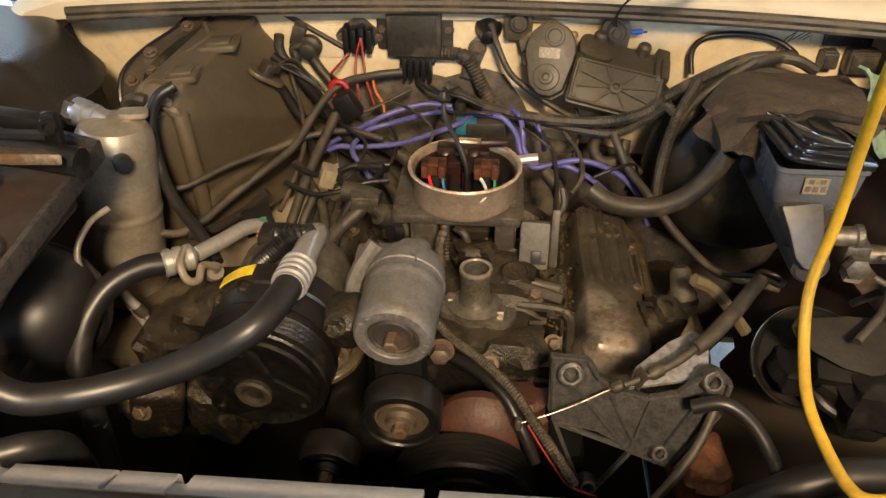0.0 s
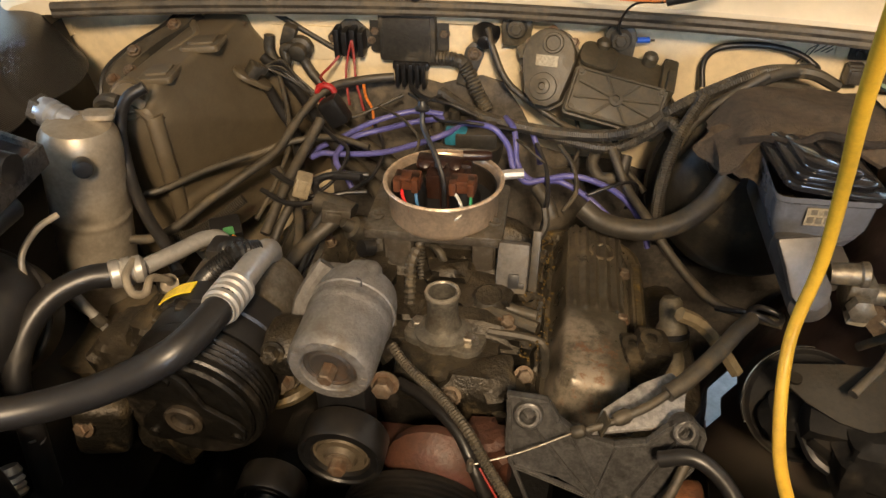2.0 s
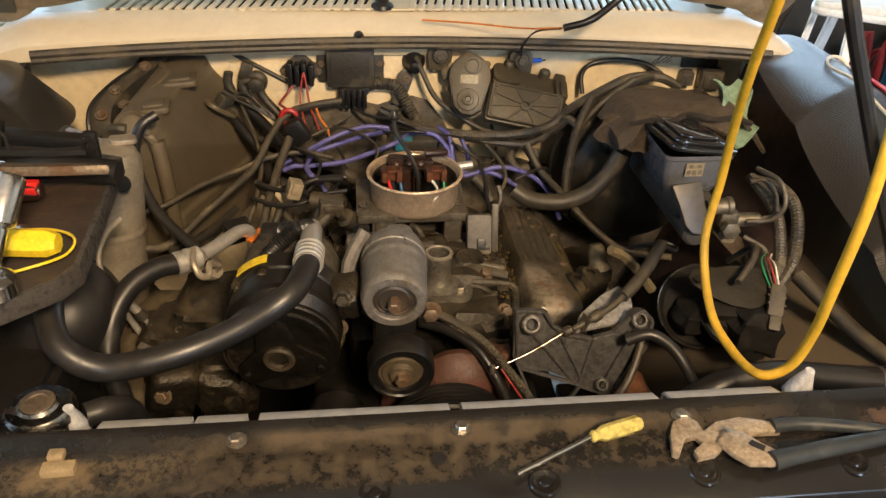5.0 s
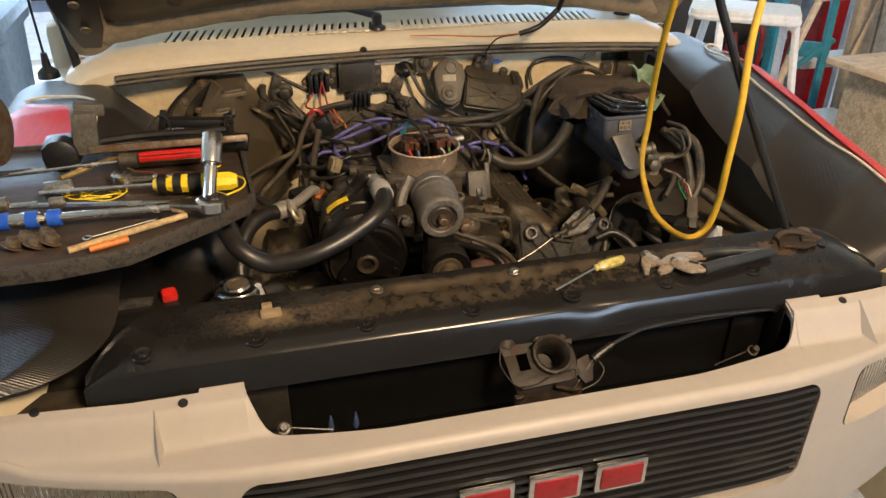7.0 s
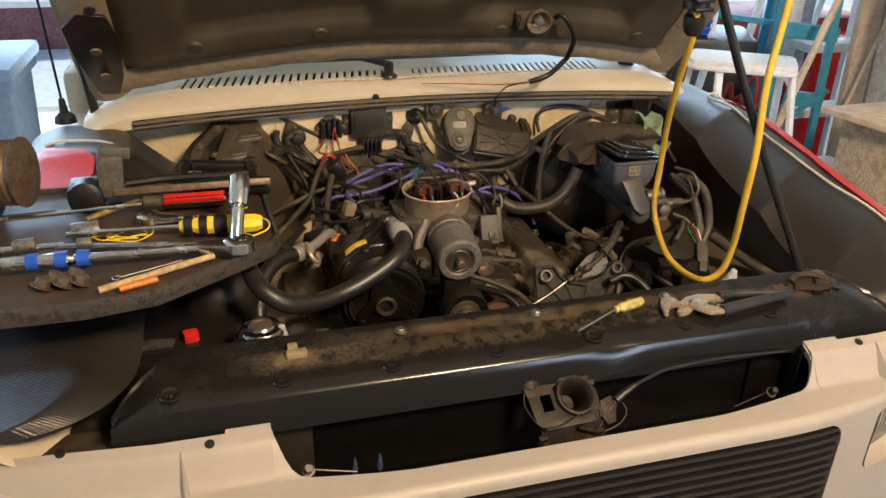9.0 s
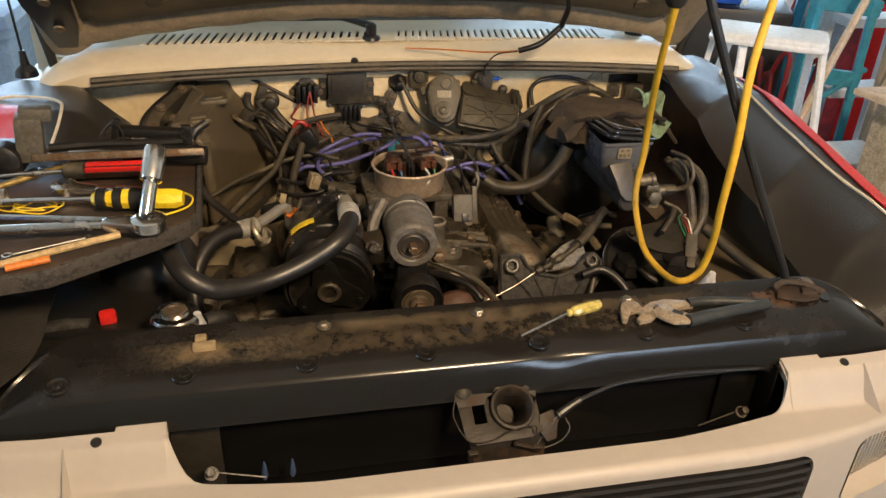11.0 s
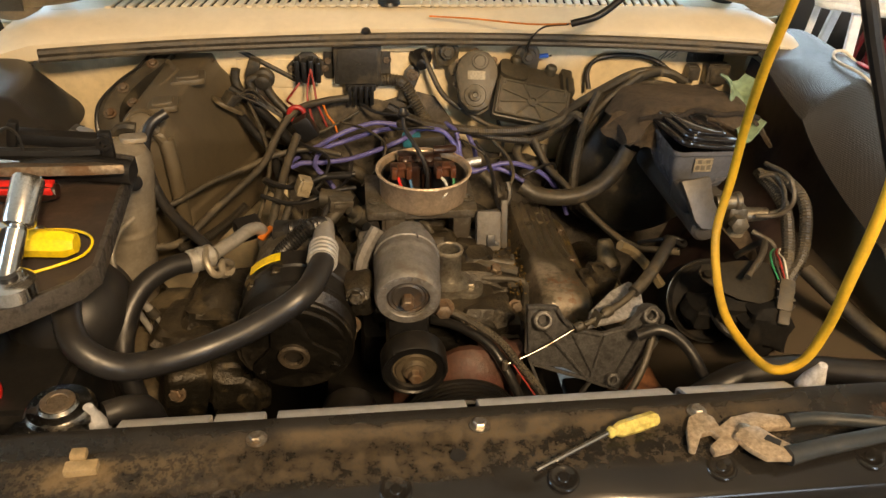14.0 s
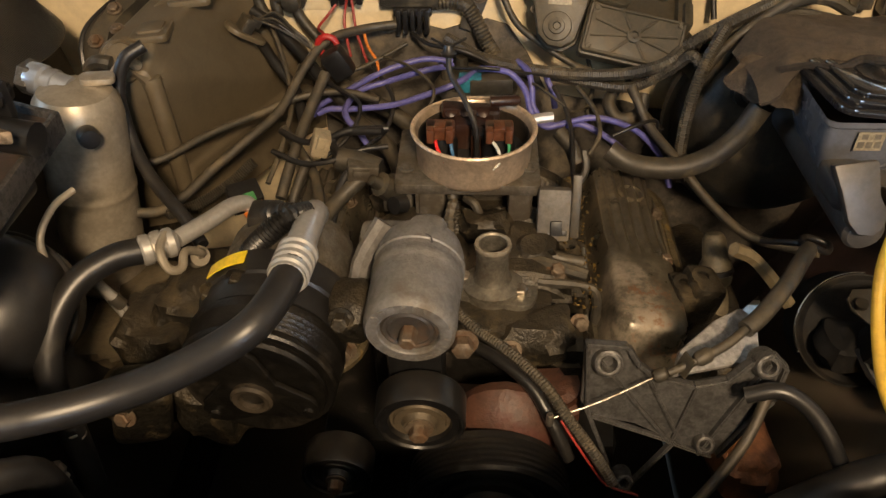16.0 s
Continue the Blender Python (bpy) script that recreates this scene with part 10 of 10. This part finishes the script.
for pts, r0, r1 in (([(0.272, 0.285, 1.074), (0.300, 0.286, 1.074), (0.343, 0.279, 1.074), (0.372, 0.272, 1.074)], 0.0066, 0.0052), ([(0.252, 0.245, 1.076), (0.280, 0.250, 1.077), (0.326, 0.257, 1.077), (0.376, 0.266, 1.075)], 0.0085, 0.0066)):
    bm = bm_new()
    tube(bm, pts, r0, 12, 5, r_end=r1)
    part("grip", bm, GRIP, pl, "dark vinyl grip")

# ---- garage things ----
ant = thing("antenna", (-0.710, 1.157, 1.14), "thin black antenna on the fender", "antenna")
bm = bm_new()
lathe(bm, [(0.022, 0), (0.02, 0.012), (0.009, 0.022), (0.006, 0.05)], (-0.710, 1.157, 1.132), (-0.710, 1.157, 2), 14)
part("base", bm, BLACK, ant)
bm = bm_new()
tube(bm, [(-0.710, 1.157, 1.17), (-0.735, 1.165, 1.9)], 0.0028, 6, 1)
part("mast", bm, BLACK, ant)


def bar(bm, a, b, w, d):
    a, b = Vector(a), Vector(b)
    m = axis_frame(a, b)
    L = (b - a).length
    box(bm, m @ Vector((0, 0, L / 2)), (w, d, L), 0.003, [math.degrees(v) for v in m.to_euler()], 1)


def ladder(label, mat, foot, across, lean, height, steps, width, rail):
    foot, across, lean = Vector(foot), Vector(across).normalized(), Vector(lean)
    th = thing("ladder", foot, label, "ladder", "ladders by the wall")
    for s in (-1, 1):
        bm = bm_new()
        a = foot + across * s * width / 2
        bar(bm, a, a + lean * height - across * s * 0.06, rail, rail * 0.6)
        part("rail", bm, mat, th)
    for i in range(steps):
        f = (i + 1) / (steps + 1)
        bm = bm_new()
        c = foot + lean * height * f
        w = width - 0.12 * f
        bar(bm, c - across * w / 2, c + across * w / 2, 0.03, 0.07)
        part("step", bm, mat, th)
    return th


stand = thing("step_stand", (1.13, 1.55, 0), "white paint spattered step stand", "step stand")
bm = bm_new()
plate(bm, round_poly(0.30, 0.17, 0.03), 0.014, Matrix.Translation((1.10, 1.45, 1.112)) @ rot3(0, 0, -34), 0.004)
part("top", bm, LADDERWHITE, stand)
bm = bm_new()
tube(bm, [Matrix.Translation((1.10, 1.45, 1.104)) @ rot3(0, 0, -34) @ Vector((x, y, 0)) for x, y in round_poly(0.29, 0.16, 0.03) + [(0.145, 0.05)]], 0.009, 8, 1)
part("top_rim", bm, LADDERWHITE, stand)
for a, b in (((0.99, 1.54, 1.105), (0.90, 1.60, 0.0)), ((1.02, 1.44, 1.105), (0.94, 1.20, 0.0)), ((1.21, 1.36, 1.105), (1.28, 1.20, 0.0)), ((1.05, 1.55, 1.105), (1.10, 1.92, 0.0)), ((1.22, 1.42, 1.105), (1.42, 1.64, 0.0))):
    bm = bm_new()
    bar(bm, a, b, 0.022, 0.016)
    part("leg", bm, LADDERWHITE, stand)
for a, b in (((0.965, 1.56, 0.80), (1.235, 1.32, 0.80)), ((0.93, 1.58, 0.45), (1.265, 1.27, 0.45))):
    bm = bm_new()
    bar(bm, a, b, 0.018, 0.05)
    part("step", bm, LADDERWHITE, stand)

lad = thing("ladder", (1.55, 1.74, 0), "blue fibreglass step ladder", "ladder", "ladders by the wall")
for a, b, w in (((1.458, 1.75, 0), (1.440, 1.75, 2.0), 0.044), ((1.650, 1.70, 0), (1.610, 1.72, 2.0), 0.034), ((1.60, 2.10, 0), (1.47, 1.80, 2.0), 0.034)):
    bm = bm_new()
    bar(bm, a, b, w, 0.024)
    part("rail", bm, LADDERBLUE, lad)
for z in (0.32, 0.60, 0.905, 1.135, 1.45, 1.74):
    bm = bm_new()
    bar(bm, (1.445, 1.75, z + 0.008), (1.650, 1.71, z - 0.012), 0.026, 0.05)
    part("step", bm, LADDERBLUE, lad)
bm = bm_new()
bar(bm, (1.512, 1.73, 0.811), (1.655, 1.70, 0.935), 0.022, 0.014)
part("brace", bm, LADDERBLUE, lad)
bm = bm_new()
bar(bm, (1.36, 2.02, 1.15), (1.62, 1.72, 1.135), 0.026, 0.02)
part("spreader", bm, LADDERBLUE, lad)
wl2 = thing("ladder", (1.80, 1.96, 0), "white painted wide step ladder", "ladder", "ladders by the wall")
for x in (1.665, 1.948):
    bm = bm_new()
    bar(bm, (x, 1.95, 0), (x, 1.97, 1.85), 0.050, 0.03)
    part("rail", bm, LADDERWHITE, wl2)
    bm = bm_new()
    bar(bm, (x, 2.45, 0), (x, 2.02, 1.80), 0.030, 0.02)
    part("back_leg", bm, LADDERWHITE, wl2)
for z in (0.28, 0.54, 0.80, 1.045, 1.30, 1.56):
    bm = bm_new()
    box(bm, (1.806, 1.90, z), (0.27, 0.11, 0.032), 0.005)
    part("step", bm, LADDERWHITE, wl2)
bm = bm_new()
box(bm, (1.775, 2.12, 0.62), (0.20, 0.015, 1.24), 0.003)
part("panel", bm, material("blue_grey_board", (0.24, 0.27, 0.31), 0.6, 0, (0.17, 0.19, 0.22), 0.4, 6, 0.05), wl2, "grey board behind the steps")
bm = bm_new()
tube(bm, [(1.14, 1.60, 0.02), (1.398, 1.60, 0.858), (1.52, 1.60, 1.25), (1.66, 1.60, 1.70)], 0.012, 8, 1)
single("broom_handle", bm, PLY, "plain wooden broom handle leaning on the ladder", "handle")
post = thing("timber_stack", (1.72, 1.62, 0), "upright weathered pine studs", "timber")
for i in range(6):
    bm = bm_new()
    x = 1.645 + 0.0315 * i
    bar(bm, (x + 0.055, 1.60 + 0.02 * (i % 3), 0), (x - 0.02, 1.60 + 0.02 * (i % 3), 2.15 - 0.07 * (i % 4)), 0.029, 0.085)
    part("stud", bm, PINE, post)
bm = bm_new()
bar(bm, (1.60, 1.55, 0.90), (1.72, 1.55, 1.30), 0.012, 0.012)
part("lath", bm, PLY, post)
cab = thing("tool_cabinet", (2.68, 2.46, 0), "red steel tool cabinet with clutter on top", "cabinet")
bm = bm_new()
box(bm, (2.70, 2.46, 0.467), (0.58, 0.50, 0.934), 0.01)
part("body", bm, REDP, cab)
for z in (0.22, 0.45, 0.66, 0.83):
    bm = bm_new()
    box(bm, (2.70, 2.205, z), (0.54, 0.02, 0.15), 0.006)
    part("drawer", bm, REDP, cab)
    bm = bm_new()
    box(bm, (2.70, 2.192, z + 0.05), (0.46, 0.02, 0.018), 0.004)
    part("drawer_pull", bm, CHROME, cab)
rnd = random.Random(12)
for i, (mat, lab) in enumerate(((BLACK, "dark odd part"), (LADDERWHITE, "crumpled pale plastic"), (BLACK, "dark odd part"), (RUSTSTEEL, "rusty part"), (BLACK, "dark coil of cable"), (REDP, "red cap"))):
    bm = bm_new()
    x, y = 2.46 + 0.07 * i, 2.30 + 0.05 * (i % 3)
    tube(bm, [(x + 0.05 * math.cos(k * 1.1), y + 0.05 * math.sin(k * 1.1), 0.955 + 0.018 * k * rnd.random()) for k in range(9)], 0.022, 7, 2)
    single("cabinet_clutter", bm, mat, lab + " on the red cabinet", "clutter", "clutter on the cabinet")
shelf = thing("shelf_unit", (1.45, 1.20, 0), "pale plywood shelf on a chipboard box", "shelf")
bm = bm_new()
plate(bm, [(1.314, 1.326), (1.700, 1.340), (1.740, 1.075), (1.359, 1.063)], 0.018, Matrix.Translation((0, 0, 0.982)), 0.002)
part("top", bm, PLY, shelf)
bm = bm_new()
box(bm, (1.56, 1.20, 0.491), (0.33, 0.24, 0.982), 0.004, (0, 0, 3))
part("box", bm, material("chipboard", (0.64, 0.54, 0.42), 0.8, 0, (0.40, 0.31, 0.21), 0.5, 34, 0.4, 90), shelf, "rough chipboard box")
bm = bm_new()
box(bm, (1.625, 1.20, 1.38), (0.22, 0.20, 0.76), 0.004, (0, 0, 3))
part("upper_box", bm, PLY, shelf, "plain plywood upper box")
bm = bm_new()
box(bm, (1.47, 1.47, 0.735), (0.26, 0.18, 0.02), 0.003)
for x in (1.36, 1.58):
    box(bm, (x, 1.47, 0.3625), (0.02, 0.16, 0.725), 0.003)
single("side_table", bm, LADDERWHITE, "small white table between shelf and timber", "table")
bin1 = thing("storage_bin", (1.54, 2.10, 0), "blue plastic crate with white grips", "crate")
bm = bm_new()
box(bm, (1.33, 2.11, 1.145), (0.13, 0.16, 0.15), 0.02, (0, 0, -25))
for k in range(4):
    box(bm, (1.30 + 0.012 * k, 2.02, 1.10 + 0.03 * k), (0.13, 0.012, 0.010), 0.003, (0, 0, -25))
part("crate", bm, BLUEP, bin1)
bm = bm_new()
tube(bm, [(1.262, 2.04, 1.06), (1.250, 2.03, 1.21), (1.29, 2.02, 1.235), (1.345, 1.99, 1.215), (1.35, 1.99, 1.08)], 0.008, 8, 2)
part("grip", bm, LADDERWHITE, bin1, "white wire grip")
bm = bm_new()
box(bm, (1.36, 2.14, 0.535), (0.44, 0.34, 1.07), 0.02, (0, 0, -25))
part("base", bm, BLACK, bin1, "dark box below the crate")
for i in range(5):
    hose("red_hose", [(1.28 + 0.05 * i, 1.86 - 0.03 * i, 0.42), (1.30 + 0.05 * i, 1.83, 0.72 + 0.07 * (i % 3)), (1.33 + 0.04 * i, 1.80 - 0.02 * i, 0.95 - 0.06 * (i % 2)), (1.37 + 0.03 * i, 1.80, 0.52), (1.38 + 0.03 * i, 1.80, 0.03)], 0.008, DEEPRED, "loop of red air hose hanging by the ladder", "hose", 8)
bm = bm_new()
box(bm, (2.25, 2.95, 0.50), (0.9, 0.5, 1.0), 0.03, (0, 0, -10))
single("storage_chest", bm, material("deep_red_chest", (0.30, 0.02, 0.02), 0.5, 0, (0.08, 0.015, 0.015), 0.45, 4, 0.1), "dark red storage chest in the back", "chest")
bm = bm_new()
box(bm, (1.83, 1.78, 0.27), (0.40, 0.22, 0.54), 0.02)
single("storage_chest", bm, material("dark_red_box", (0.16, 0.012, 0.016), 0.5, 0, (0.05, 0.01, 0.012), 0.45, 9, 0.1), "dark red box standing before the ladder", "chest")
tb2 = thing("rubbish_bin", (-1.30, 2.45, 0), "blue grey wheeled bin with yellow stickers", "bin")
bm = bm_new()
rows = []
for z, w in ((0, 0.34), (0.3, 0.38), (0.9, 0.44), (0.92, 0.48), (0.95, 0.48)):
    ring = [(-1.32 + x, 2.52 + y, z) for x, y in round_poly(w, w, 0.05, 3)]
    rows.append(ring + ring[:1])
sheet(bm, rows, 0.006)
part("body", bm, BINGREY, tb2)
bm = bm_new()
box(bm, (-1.32, 2.52, 0.975), (0.50, 0.50, 0.05), 0.02)
part("lid", bm, BINGREY, tb2)
for x, z, w in ((-1.190, 0.862, 0.045), (-1.178, 0.815, 0.060)):
    bm = bm_new()
    box(bm, (x, 2.296, z), (w, 0.003, 0.016))
    part("sticker", bm, YELLOWP, tb2, "yellow sticker")
